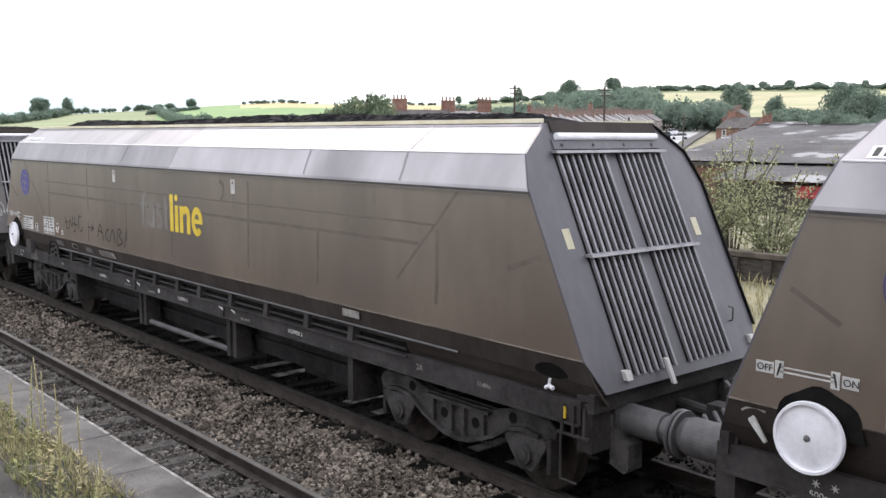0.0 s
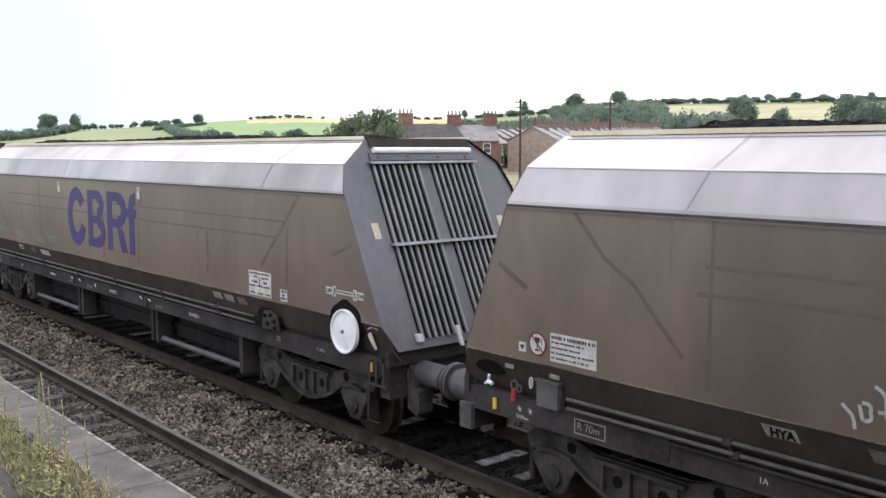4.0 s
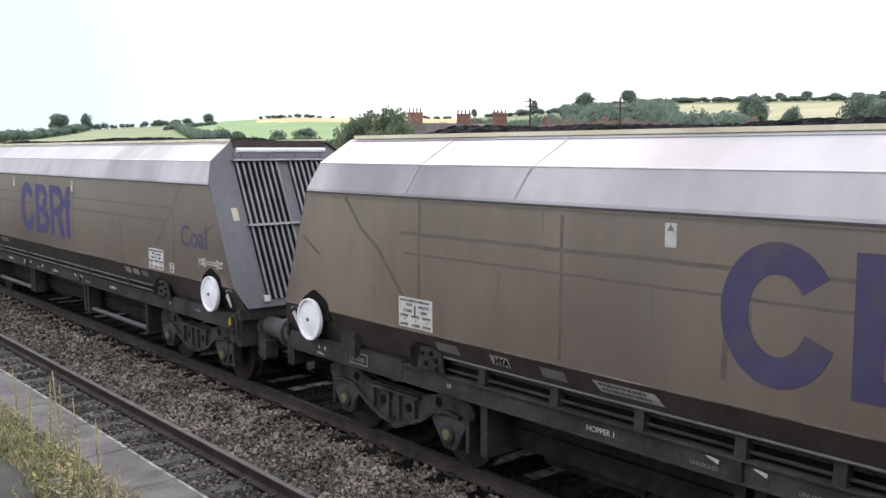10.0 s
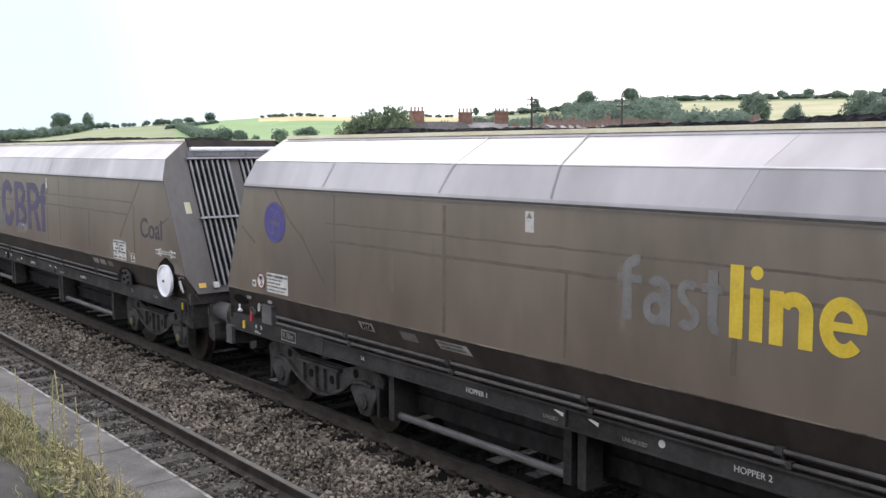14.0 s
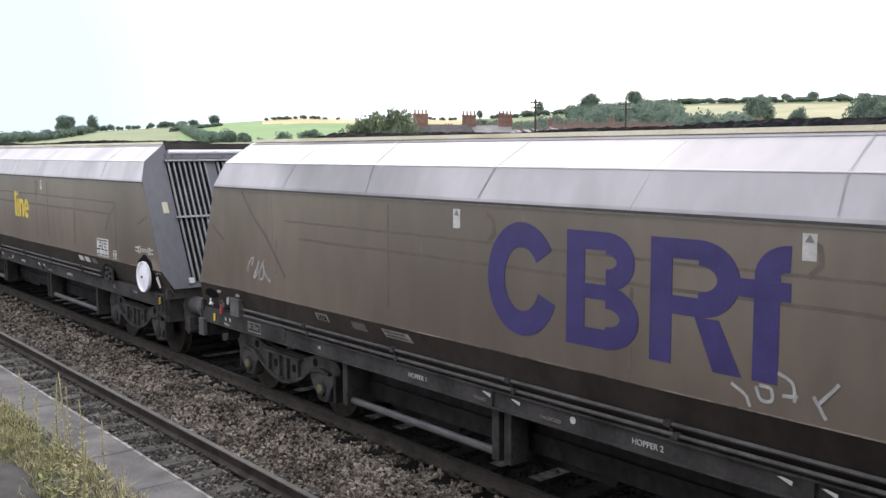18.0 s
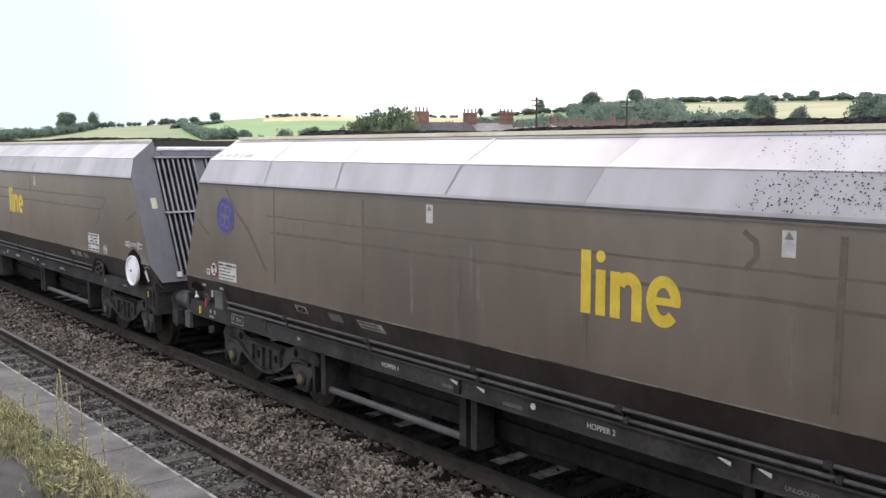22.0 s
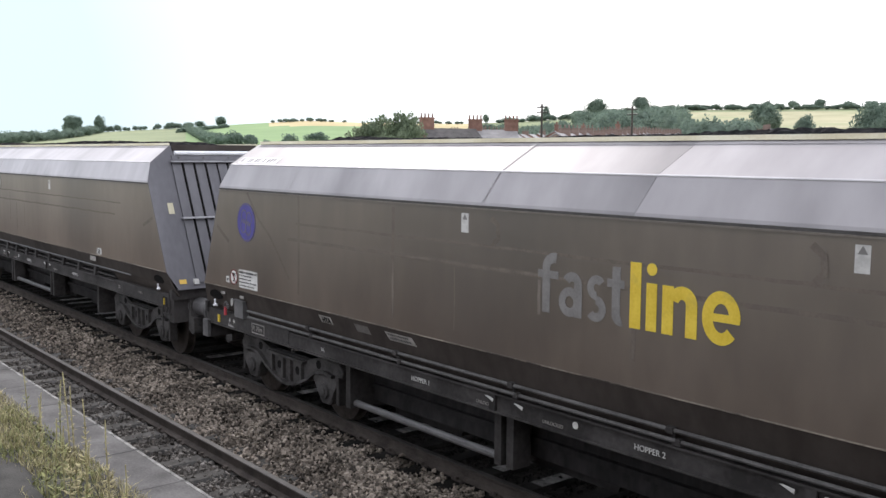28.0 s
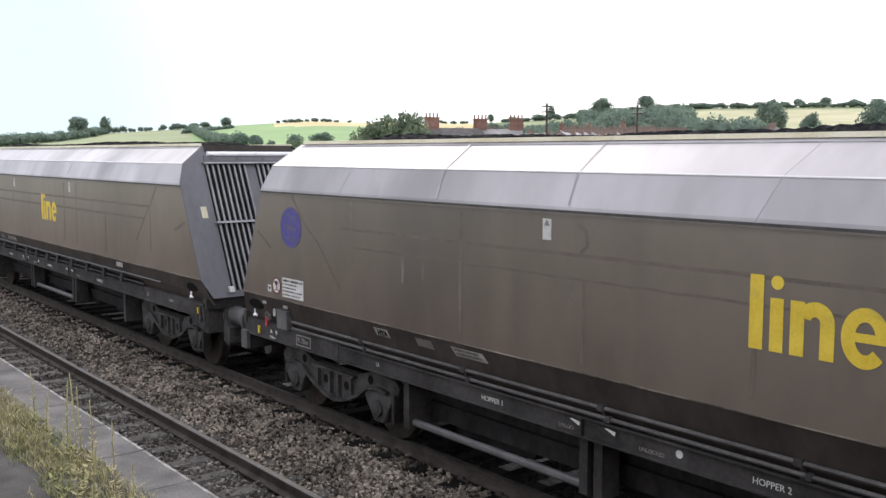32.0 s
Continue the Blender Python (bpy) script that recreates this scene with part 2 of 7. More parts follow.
M["bed"] = surface("ballast_bed", (0.03, 0.026, 0.023), (0.09, 0.078, 0.068), 14.0, 0.95, 0.0, 0.8, 60.0, spec=0.1)
M["bed_coal"] = surface("coal_and_shade_bed", (0.01, 0.0095, 0.009), (0.036, 0.033, 0.03), 10.0, 0.95, 0.0, 0.8, 60.0, spec=0.04)
M["coping"] = surface("platform_concrete", (0.071, 0.068, 0.067), (0.132, 0.127, 0.124), 2.6, 0.9, 0.0, 0.25, 45.0, vary=0.08, stain=(0.045, 0.043, 0.041), stain_at=(0.52, 0.72), spec=0.15)
M["nosing"] = surface("chipped_nosing", (0.075, 0.073, 0.07), (0.25, 0.243, 0.23), 10.0, 0.85, 0.0, 0.4, 90.0, space="World")
M["tarmac"] = surface("old_asphalt", (0.04, 0.039, 0.037), (0.08, 0.077, 0.072), 3.0, 0.95, 0.0, 0.4, 70.0, spec=0.1)
M["straw"] = island(surface("dry_grass", (0.22, 0.19, 0.095), (0.38, 0.34, 0.185), 4.0, 0.9), 0.45)
M["weed"] = island(surface("weed_green", (0.15, 0.165, 0.06), (0.28, 0.28, 0.12), 6.0, 0.85), 0.4)
M["brick"] = surface("red_brick", (0.15, 0.082, 0.062), (0.23, 0.13, 0.1), 2.0, 0.9, 0.0, 0.3, 30.0, vary=0.2)
M["stack"] = surface("sooty_stack_brick", (0.15, 0.105, 0.088), (0.22, 0.16, 0.135), 2.0, 0.9, 0.0, 0.3, 30.0)
M["tan_brick"] = surface("buff_brick", (0.26, 0.2, 0.165), (0.36, 0.29, 0.245), 2.0, 0.9, 0.0, 0.3, 30.0, vary=0.25)
M["slate"] = surface("grey_slate", (0.22, 0.211, 0.208), (0.33, 0.32, 0.315), 1.0, 0.92, 0.0, 0.2, 14.0, (1, 1, 1), 0.3, spec=0.15)
M["slate_dark"] = surface("dark_slate", (0.07, 0.066, 0.064), (0.115, 0.108, 0.105), 1.0, 0.95, 0.0, 0.2, 14.0, spec=0.15)
M["asbestos"] = surface("weathered_cement_sheet", (0.085, 0.083, 0.083), (0.135, 0.132, 0.133), 0.8, 0.95, 0.0, 0.2, 6.0, (0.7, 1.0, 1.0), stain=(0.3, 0.3, 0.305), stain_at=(0.57, 0.62), spec=0.15, space="World")
M["render"] = surface("white_render", (0.6, 0.59, 0.56), (0.75, 0.74, 0.7), 1.0, 0.85)
M["glass"] = surface("dark_window_glass", (0.03, 0.035, 0.04), (0.06, 0.065, 0.07), 1.0, 0.1, spec=0.6)
M["wood"] = surface("tarred_timber", (0.03, 0.026, 0.022), (0.075, 0.066, 0.056), 3.0, 0.85, 0.0, 0.3, 25.0, (1, 1, 6))
M["road"] = surface("pale_road", (0.24, 0.24, 0.24), (0.34, 0.34, 0.33), 0.5, 0.5, 0.0, 0.03, spec=0.4)
M["pasture"] = surface("pasture_grass", (0.17, 0.205, 0.105), (0.235, 0.27, 0.14), 0.02, 0.95, 0.0, 0.0, 0.4)
M["meadow"] = surface("bright_meadow", (0.16, 0.255, 0.1), (0.2, 0.3, 0.125), 0.02, 0.95, 0.0, 0.0, 0.4)
M["wheat"] = surface("ripe_wheat", (0.42, 0.34, 0.17), (0.52, 0.43, 0.24), 0.02, 0.95, 0.0, 0.0, 0.3)
M["hay"] = surface("hay_meadow", (0.3, 0.29, 0.17), (0.42, 0.385, 0.24), 0.03, 0.95, 0.0, 0.0, 0.5, stain=(0.27, 0.3, 0.16), stain_at=(0.5, 0.7))
M["scrub"] = surface("rough_ground", (0.13, 0.13, 0.075), (0.27, 0.25, 0.17), 0.35, 0.95, 0.0, 0.3, 6.0)
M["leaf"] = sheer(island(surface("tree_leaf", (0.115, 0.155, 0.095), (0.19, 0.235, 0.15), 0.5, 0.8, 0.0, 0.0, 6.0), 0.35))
# far leaves are paler and bluer: distance haze is put into the colour
M["leaf_far"] = sheer(island(surface("hazed_tree_leaf", (0.135, 0.19, 0.15), (0.195, 0.255, 0.2), 0.3, 0.9, 0.0, 0.0, 3.0), 0.12), 0.5)
M["leaf_pale"] = sheer(island(surface("shrub_leaf", (0.21, 0.235, 0.13), (0.36, 0.375, 0.22), 2.0, 0.8, 0.0, 0.0, 12.0), 0.5), 0.35)
M["bark"] = surface("bark", (0.06, 0.05, 0.04), (0.12, 0.1, 0.08), 3.0, 0.9, 0.0, 0.4)
M["carpaint"] = surface("white_car_paint", (0.65, 0.65, 0.67), (0.75, 0.75, 0.77), 1.0, 0.3)
M["carblue"] = surface("dark_car_paint", (0.04, 0.05, 0.08), (0.07, 0.08, 0.11), 1.0, 0.3)

# ---------------------------------------------------------------- mesh tools


def quad_box(bm, x0, x1, y0, y1, z0, z1, tx=0.0):
    """A box; tx shortens its top at both ends."""
    v = [bm.verts.new(p) for p in ((x0, y0, z0), (x1, y0, z0), (x1, y1, z0), (x0, y1, z0), (x0 + tx, y0, z1), (x1 - tx, y0, z1), (x1 - tx, y1, z1), (x0 + tx, y1, z1))]
    for f in ((3, 2, 1, 0), (4, 5, 6, 7), (0, 1, 5, 4), (1, 2, 6, 5), (2, 3, 7, 6), (3, 0, 4, 7)):
        bm.faces.new([v[i] for i in f])
    return v


def extrude(bm, outline, axis, a, b):
    """A prism: outline points (u, v) swept along axis (0 x, 1 y, 2 z) from a to b."""
    def at(u, v, w):
        return ((w, u, v), (u, w, v), (u, v, w))[axis]
    lo, hi = [bm.verts.new(at(u, v, a)) for u, v in outline], [bm.verts.new(at(u, v, b)) for u, v in outline]
    n = len(outline)
    bm.faces.new(lo[::-1])
    bm.faces.new(hi)
    for i in range(n):
        bm.faces.new((lo[i], lo[(i + 1) % n], hi[(i + 1) % n], hi[i]))


def tube(bm, p, q, r, seg=10, r2=None):
    """A round bar from p to q."""
    p, q = Vector(p), Vector(q)
    w = (q - p).normalized()
    u = w.orthogonal().normalized()
    v = w.cross(u)
    rings = []
    for c, rad in ((p, r), (q, r if r2 is None else r2)):
        rings.append([bm.verts.new(c + rad * (math.cos(2 * math.pi * i / seg) * u + math.sin(2 * math.pi * i / seg) * v)) for i in range(seg)])
    for i in range(seg):
        bm.faces.new((rings[0][i], rings[0][(i + 1) % seg], rings[1][(i + 1) % seg], rings[1][i]))
    bm.faces.new(rings[0][::-1])
    bm.faces.new(rings[1])


def lathe(bm, profile, centre, axis=1, seg=28):
    """A turned solid: profile points (radius, along), about an axis through centre."""
    rings = []
    for r, a in profile:
        ring = []
        for i in range(seg):
            c, s = r * math.cos(2 * math.pi * i / seg), r * math.sin(2 * math.pi * i / seg)
            p = ((a, c, s), (c, a, s), (c, s, a))[axis]
            ring.append(bm.verts.new(Vector(centre) + Vector(p)))
        rings.append(ring)
    for r0, r1 in zip(rings, rings[1:]):
        for i in range(seg):
            bm.faces.new((r0[i], r0[(i + 1) % seg], r1[(i + 1) % seg], r1[i]))
    bm.faces.new(rings[0][::-1])
    bm.faces.new(rings[-1])


def soften(bm, width, seg=1):
    bmesh.ops.bevel(bm, geom=bm.edges[:], offset=width, segments=seg, affect="EDGES", clamp_overlap=True)


def finish(bm, name, material, smooth=False):
    bmesh.ops.recalc_face_normals(bm, faces=bm.faces[:])
    me = bpy.data.meshes.new(name)
    bm.to_mesh(me)
    bm.free()
    me.materials.append(material)
    if smooth:
        me.shade_smooth()
    return me


STOCK = {}


def stock(key, build, material, smooth=False):
    """A mesh that is built once and shared."""
    if key not in STOCK:
        bm = bmesh.new()
        build(bm)
        STOCK[key] = finish(bm, key, material, smooth)
    return STOCK[key]


def place(name, me, parent=None, at=(0, 0, 0), turn=None, label=""):
    ob = new(name, me)
    ob.matrix_basis = turn if turn is not None else Matrix.Translation(at)
    ob.parent = parent
    if label:
        ob["label"] = label
    return ob


def part(name, bm, material, parent=None, label="", smooth=False):
    return place(name, finish(bm, name, material, smooth), parent, label=label)


def cloud_mesh(name, verts, faces, material):
    me = bpy.data.meshes.new(name)
    me.from_pydata([tuple(v) for v in verts], [], faces)
    me.materials.append(material)
    me.update()
    return me
# ---------------------------------------------------------------- ground
TRACK_FAR, TRACK_NEAR, EDGE, DECK = 7.575, 4.17, 2.8, 1.14


def ridge(az):
    """Angle of the skyline's land above the eye, by degrees to the left of straight across."""
    return np.interp(az, (-60, 10, 26, 36, 42, 50, 59, 66, 72, 78, 100), (2.0, 2.6, 2.72, 2.72, 2.3, 1.85, 1.95, 1.5, 1.05, 0.7, 0.5))


def land(x, y):
    """Height of the ground."""
    r, az = math.hypot(x, y), math.degrees(math.atan2(-x, y))
    near = -0.32
    if y > 9.5:
        near = -0.32 + 0.35 * min(1, (y - 9.5) / 8)
    z = near
    if r > 70 and y > 0:
        top = EYE + 900 * math.tan(radians(float(ridge(az))))
        u = min(1, (r - 70) / 830)
        z = near + (top - near) * (0.16 * u + 0.84 * u * u) if r < 900 else top - (r - 900) * 0.03
        z += 0.8 * noise.noise(Vector((x, y, 0)) * 0.012) * min(1, (r - 70) / 100)
    return z


def field(x, y):
    """Which crop grows there: an index into the ground's materials."""
    r, az = math.hypot(x, y), math.degrees(math.atan2(-x, y))
    wob = 12 * noise.noise(Vector((x, y, 3)) * 0.01)
    # unseen ground behind the platform, kept pale to bounce light onto the train
    if y < -2.3:
        return 1
    if y < 12.5 and r < 120:
        return 0
    if r < 130:
        return 1
    if az > 66:
        return 2 if r > 330 + wob else 1
    if az > 61:
        return 3 if r > 300 + wob else 2
    if az > 50:
        return 4 if r > 800 + wob + (az - 55) * 5 else 3
    if az > 48.5:
        return 4 if r > 740 + wob else 2
    if az > 36.5:
        return 2 if r > 480 else 1
    return 5 if r > 420 + wob and r < 860 else (2 if r > 860 else 1)


def build_ground():
    radii = [0.0, 2, 4, 6, 8, 9.5, 11, 13, 15, 17, 20, 24, 30, 38, 46, 56, 70, 85, 100, 115, 130] + [130 + 22 * i for i in range(1, 42)] + [1150, 1500, 2200, 3500, 4900]
    azs = [-180 + 6 * i for i in range(31)] + [6 + 0.6 * i for i in range(141)] + [96 + 6 * i for i in range(14)]
    verts, faces, mats = [], [], []
    for r in radii:
        for a in azs:
            x, y = -r * math.sin(radians(a)), r * math.cos(radians(a))
            verts.append((x, y, land(x, y)))
    n = len(azs)
    for i in range(len(radii) - 1):
        for j in range(n):
            q = (i * n + j, (i + 1) * n + j, (i + 1) * n + (j + 1) % n, i * n + (j + 1) % n)
            faces.append(q[::-1])
            c = [sum(verts[k][d] for k in q) / 4 for d in (0, 1)]
            mats.append(field(*c))
    me = bpy.data.meshes.new("ground")
    me.from_pydata(verts, [], faces)
    for k in ("bed_coal", "scrub", "pasture", "meadow", "wheat", "hay"):
        me.materials.append(M[k])
    me.polygons.foreach_set("material_index", mats)
    me.update()
    me.shade_smooth()
    return tagged(new("ground", me), "rough trackside ground rising to farmed hills with green and golden fields", "ground", kind="structure")


build_ground()

# ---------------------------------------------------------------- railway


def rail_profile(bm, x0, x1):
    extrude(bm, [(-0.07, -0.16), (0.07, -0.16), (0.07, -0.145), (0.012, -0.12), (0.012, -0.045), (0.035, -0.03), (0.035, -0.012), (-0.035, -0.012), (-0.035, -0.03), (-0.012, -0.045), (-0.012, -0.12), (-0.07, -0.145)], 0, x0, x1)


def sleeper_shape(bm):
    extrude(bm, [(-0.14, -0.36), (0.14, -0.36), (0.14, -0.2), (0.1, -0.165), (-0.1, -0.165), (-0.14, -0.2)], 1, -1.25, 1.25)


def chair_shape(bm):
    quad_box(bm, -0.09, 0.09, -0.11, 0.11, -0.165, -0.14)
    tube(bm, (0.0, -0.1, -0.14), (0.0, -0.1, -0.11), 0.025, 6)
    tube(bm, (0.0, 0.1, -0.14), (0.0, 0.1, -0.11), 0.025, 6)


def build_track(name, yc, x0, x1, dense, label, sleeper="sleeper"):
    t = tagged(new(name), label, "railway track", kind="structure")
    t.location = (0, yc, 0)
    for s in (-0.7525, 0.7525):
        bm = bmesh.new()
        rail_profile(bm, x0, x1)
        r = part("rail", bm, M["rail_web"], t)
        r.location = (0, s, 0)
        bm = bmesh.new()
        quad_box(bm, x0, x1, -0.034, 0.034, -0.012, 0.0)
        part("rail_head", bm, M["rail_top" if sleeper == "sleeper" else "rail_coal"], r, "worn bright running surface")
    sl, ch = stock(sleeper, sleeper_shape, M[sleeper]), stock("rail_chair", chair_shape, M["rail_web"])
    x = dense[0]
    while x < dense[1]:
        s = place("sleeper", sl, t, (x, 0, 0))
        if sleeper == "sleeper_coal_shade" and x > -26 and math.sin(x * 2.3) > 0.35:
            place("swept_patch", stock("swept_patch", lambda bm: quad_box(bm, -0.095, 0.095, -0.22, 0.5, -0.164, -0.158), M["clean"]), s, label="pale swept concrete")
        if x > -24:
            for d in (-0.7525, 0.7525):
                place("rail_chair", ch, s, (0, d, 0))
        x += 0.65
    return t


build_track("near_track", TRACK_NEAR, -170, 40, (-45.0, 4.0), "empty railway track on concrete sleepers beside a platform")
build_track("far_track", TRACK_FAR, -330, 60, (-45.0, 8.0), "railway track under a moving coal train", "sleeper_coal_shade")


def stones():
    """Loose ballast over the visible stretch of both tracks, thinning out with distance."""
    rng = np.random.default_rng(5)
    base = np.array([[-1, -1, -0.8], [1, -1, -0.8], [1, 1, -0.8], [-1, 1, -0.8], [-0.8, -0.8, 0.8], [0.8, -0.8, 0.8], [0.8, 0.8, 0.8], [-0.8, 0.8, 0.8]])
    quads = np.array([[3, 2, 1, 0], [4, 5, 6, 7], [0, 1, 5, 4], [1, 2, 6, 5], [2, 3, 7, 6], [3, 0, 4, 7]])
    pts = []
    for x0, x1, y0, y1, den in ((-9, 0.5, 4.9, 6.95, 1650), (-16, -9, 4.9, 7.2, 1300), (-28, -16, 4.9, 7.4, 560), (-9, 0.5, 2.75, 4.95, 1150), (-20, -9, 2.75, 4.95, 700), (-16, 2, 6.95, 9.2, 160), (-45, -28, 3.0, 7.4, 70), (0.5, 4, 2.75, 6.95, 420)):
        n = int((x1 - x0) * (y1 - y0) * den)
        pts.append(np.c_[rng.uniform(x0, x1, n), rng.uniform(y0, y1, n), rng.uniform(0.7, 1.25, n)])
    p = np.concatenate(pts)
    x, y, k = p.T
    dn, df = np.abs(y - TRACK_NEAR), np.abs(y - TRACK_FAR)
    z = np.full(len(p), -0.19)
    six = (y > 5.3) & (y < 6.45)
    z[six] = -0.19 + 0.13 * np.sin((y[six] - 5.3) / 1.15 * math.pi)
    z += rng.normal(0, 0.018, len(p))
    onsleeper = ((dn < 1.25) | (df < 1.25)) & (np.abs((x + 45.0 + 0.325) % 0.65 - 0.325) < 0.135)
    onrail = (np.abs(dn - 0.7525) < 0.09) | (np.abs(df - 0.7525) < 0.09)
    keep = ~((onsleeper & (rng.random(len(p)) < np.where(dn < 1.25, 0.33, 0.86))) | onrail)
    p, z = p[keep], z[keep]
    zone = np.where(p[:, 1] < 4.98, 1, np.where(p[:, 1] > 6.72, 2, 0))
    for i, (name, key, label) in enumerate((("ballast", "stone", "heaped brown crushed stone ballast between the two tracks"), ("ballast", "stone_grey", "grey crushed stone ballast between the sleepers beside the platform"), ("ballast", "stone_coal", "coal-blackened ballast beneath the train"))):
        q, zz = p[zone == i], z[zone == i]
        n = len(q)
        size = rng.uniform(0.008, 0.0215, (n, 1, 1)) * q[:, 2][:, None, None]
        v = base[None] * size * rng.uniform(0.7, 1.3, (n, 1, 3)) + rng.normal(0, 0.006, (n, 8, 3))
        a, b = rng.uniform(0, 6.28, n), rng.normal(0, 0.8, n)
        ca, sa, cb, sb = np.cos(a)[:, None], np.sin(a)[:, None], np.cos(b)[:, None], np.sin(b)[:, None]
        vx, vy, vz = v[..., 0], v[..., 1] * cb - v[..., 2] * sb, v[..., 1] * sb + v[..., 2] * cb
        v = np.stack([vx * ca - vy * sa + q[:, 0:1], vx * sa + vy * ca + q[:, 1:2], vz + zz[:, None]], -1).reshape(-1, 3)
        f = (quads[None] + 8 * np.arange(n)[:, None, None]).reshape(-1, 4)
        me = bpy.data.meshes.new(name)
        me.from_pydata(v.tolist(), [], f.tolist())
        me.materials.append(M[key])
        me.update()
        tagged(new(name, me), label, "ballast", kind="stuff")


stones()


def shoulder():
    """The heaped bed of the space between the tracks."""
    bm = bmesh.new()
    extrude(bm, [(2.7, -0.5), (2.7, -0.21), (5.2, -0.21), (5.55, -0.13), (5.9, -0.08), (6.2, -0.12), (6.5, -0.21), (6.5, -0.5)], 0, -330, 60)
    return tagged(part("ballast_bed", bm, M["bed"]), "bed of compacted ballast below the two tracks", "ballast bed", kind="structure")


shoulder()
# dark colour here holds coal dust and the wagons' shade
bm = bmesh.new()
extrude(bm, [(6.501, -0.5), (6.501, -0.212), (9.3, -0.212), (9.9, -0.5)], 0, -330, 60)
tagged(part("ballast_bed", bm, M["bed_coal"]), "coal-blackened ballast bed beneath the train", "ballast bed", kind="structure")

# ---------------------------------------------------------------- platform


def build_platform():
    p = tagged(new("platform"), "disused platform edge of concrete slabs overgrown with dry grass", "platform", kind="structure")
    bm = bmesh.new()
    quad_box(bm, -70, 16, -3.245, EDGE - 0.46, -0.3, DECK - 0.012)
    part("deck", bm, M["tarmac"], p, "worn dark asphalt deck")
    bm = bmesh.new()
    quad_box(bm, -70, 12, EDGE - 0.46, EDGE - 0.16, -0.3, DECK - 0.09)
    part("retaining_wall", bm, M["brick"], p, "brick wall below the platform edge")
    for i in range(48):
        x = -34.0 + i * 0.92
        bm = bmesh.new()
        d = 0.006 * noise.noise(Vector((x, 3.1, 0)))
        quad_box(bm, x + 0.003, x + 0.917, EDGE - 0.455, EDGE + d, DECK - 0.085, DECK + 0.5 * d)
        soften(bm, 0.005)
        slab = part("coping_slab", bm, M["coping"], p)
        bm = bmesh.new()
        quad_box(bm, x + 0.02, x + 0.9, EDGE + d - 0.035, EDGE + d - 0.009, DECK + 0.5 * d, DECK + 0.5 * d + 0.003)
        part("worn_nosing", bm, M["nosing"], slab, "pale worn nosing")
    bm = bmesh.new()
    quad_box(bm, -70, -34.0, EDGE - 0.455, EDGE, DECK - 0.085, DECK)
    part("coping_run", bm, M["coping"], p)
    return p


build_platform()
# unseen wall behind the eye, added to dim light on the near wagon sides
bm = bmesh.new()
quad_box(bm, -4.0, 16.0, -3.6, -3.25, -0.3, 7.5)
quad_box(bm, -4.05, 16.05, -3.66, -3.19, 7.501, 7.62)
tagged(part("wall_platform", bm, M["wood"]), "plain tarred timber wall behind the platform", "wall", kind="structure")


def blades(name, n, area, height, material, label, seed, lean=0.35, width=0.006, stalk=False):
    """Grass: many thin bent blades over an area of the platform, thicker in patches."""
    rng = np.random.default_rng(seed)
    x0, x1, y0, y1 = area
    verts, faces = [], []
    while len(faces) < n * 2:
        x, y = rng.uniform(x0, x1), rng.uniform(y0, y1)
        if noise.noise(Vector((x * 1.3, y * 2.2, seed))) < -0.12:
            continue
        h = height * rng.uniform(0.35, 1.1)
        a, l = rng.uniform(0, 6.28), rng.normal(0, lean)
        dx, dy = math.cos(a), math.sin(a)
        w = width * rng.uniform(0.6, 1.4)
        k = len(verts)
        for u, s in ((0, 1), (0.55, 0.8), (1, 0.15)):
            b = l * u * u * h
            cx, cy, cz = x + dx * b, y + dy * b, DECK - 0.01 + h * u
            verts += [(cx - dy * w * s, cy + dx * w * s, cz), (cx + dy * w * s, cy - dx * w * s, cz)]
        faces += [(k, k + 1, k + 3, k + 2), (k + 2, k + 3, k + 5, k + 4)]
    return tagged(new(name, cloud_mesh(name, verts, faces, material)), label, "grass", kind="stuff")


blades("dry_grass", 11000, (-13.0, -3.5, 1.95, 2.42), 0.058, M["straw"], "dry yellow grass along the platform slabs", 1, 0.8, 0.0026)
blades("dry_grass", 1500, (-13.0, -3.5, 0.9, 1.92), 0.05, M["straw"], "scattered dry grass on the worn platform", 3, 0.8, 0.003)
blades("dry_grass", 2600, (-3.5, 5.0, 1.5, 2.4), 0.08, M["straw"], "thin dry grass along the platform slabs", 7, 0.8, 0.0036)
blades("green_grass", 6500, (-13.0, -3.5, 1.88, 2.4), 0.05, M["weed"], "short green grass growing through the platform", 2, 0.6, 0.004)


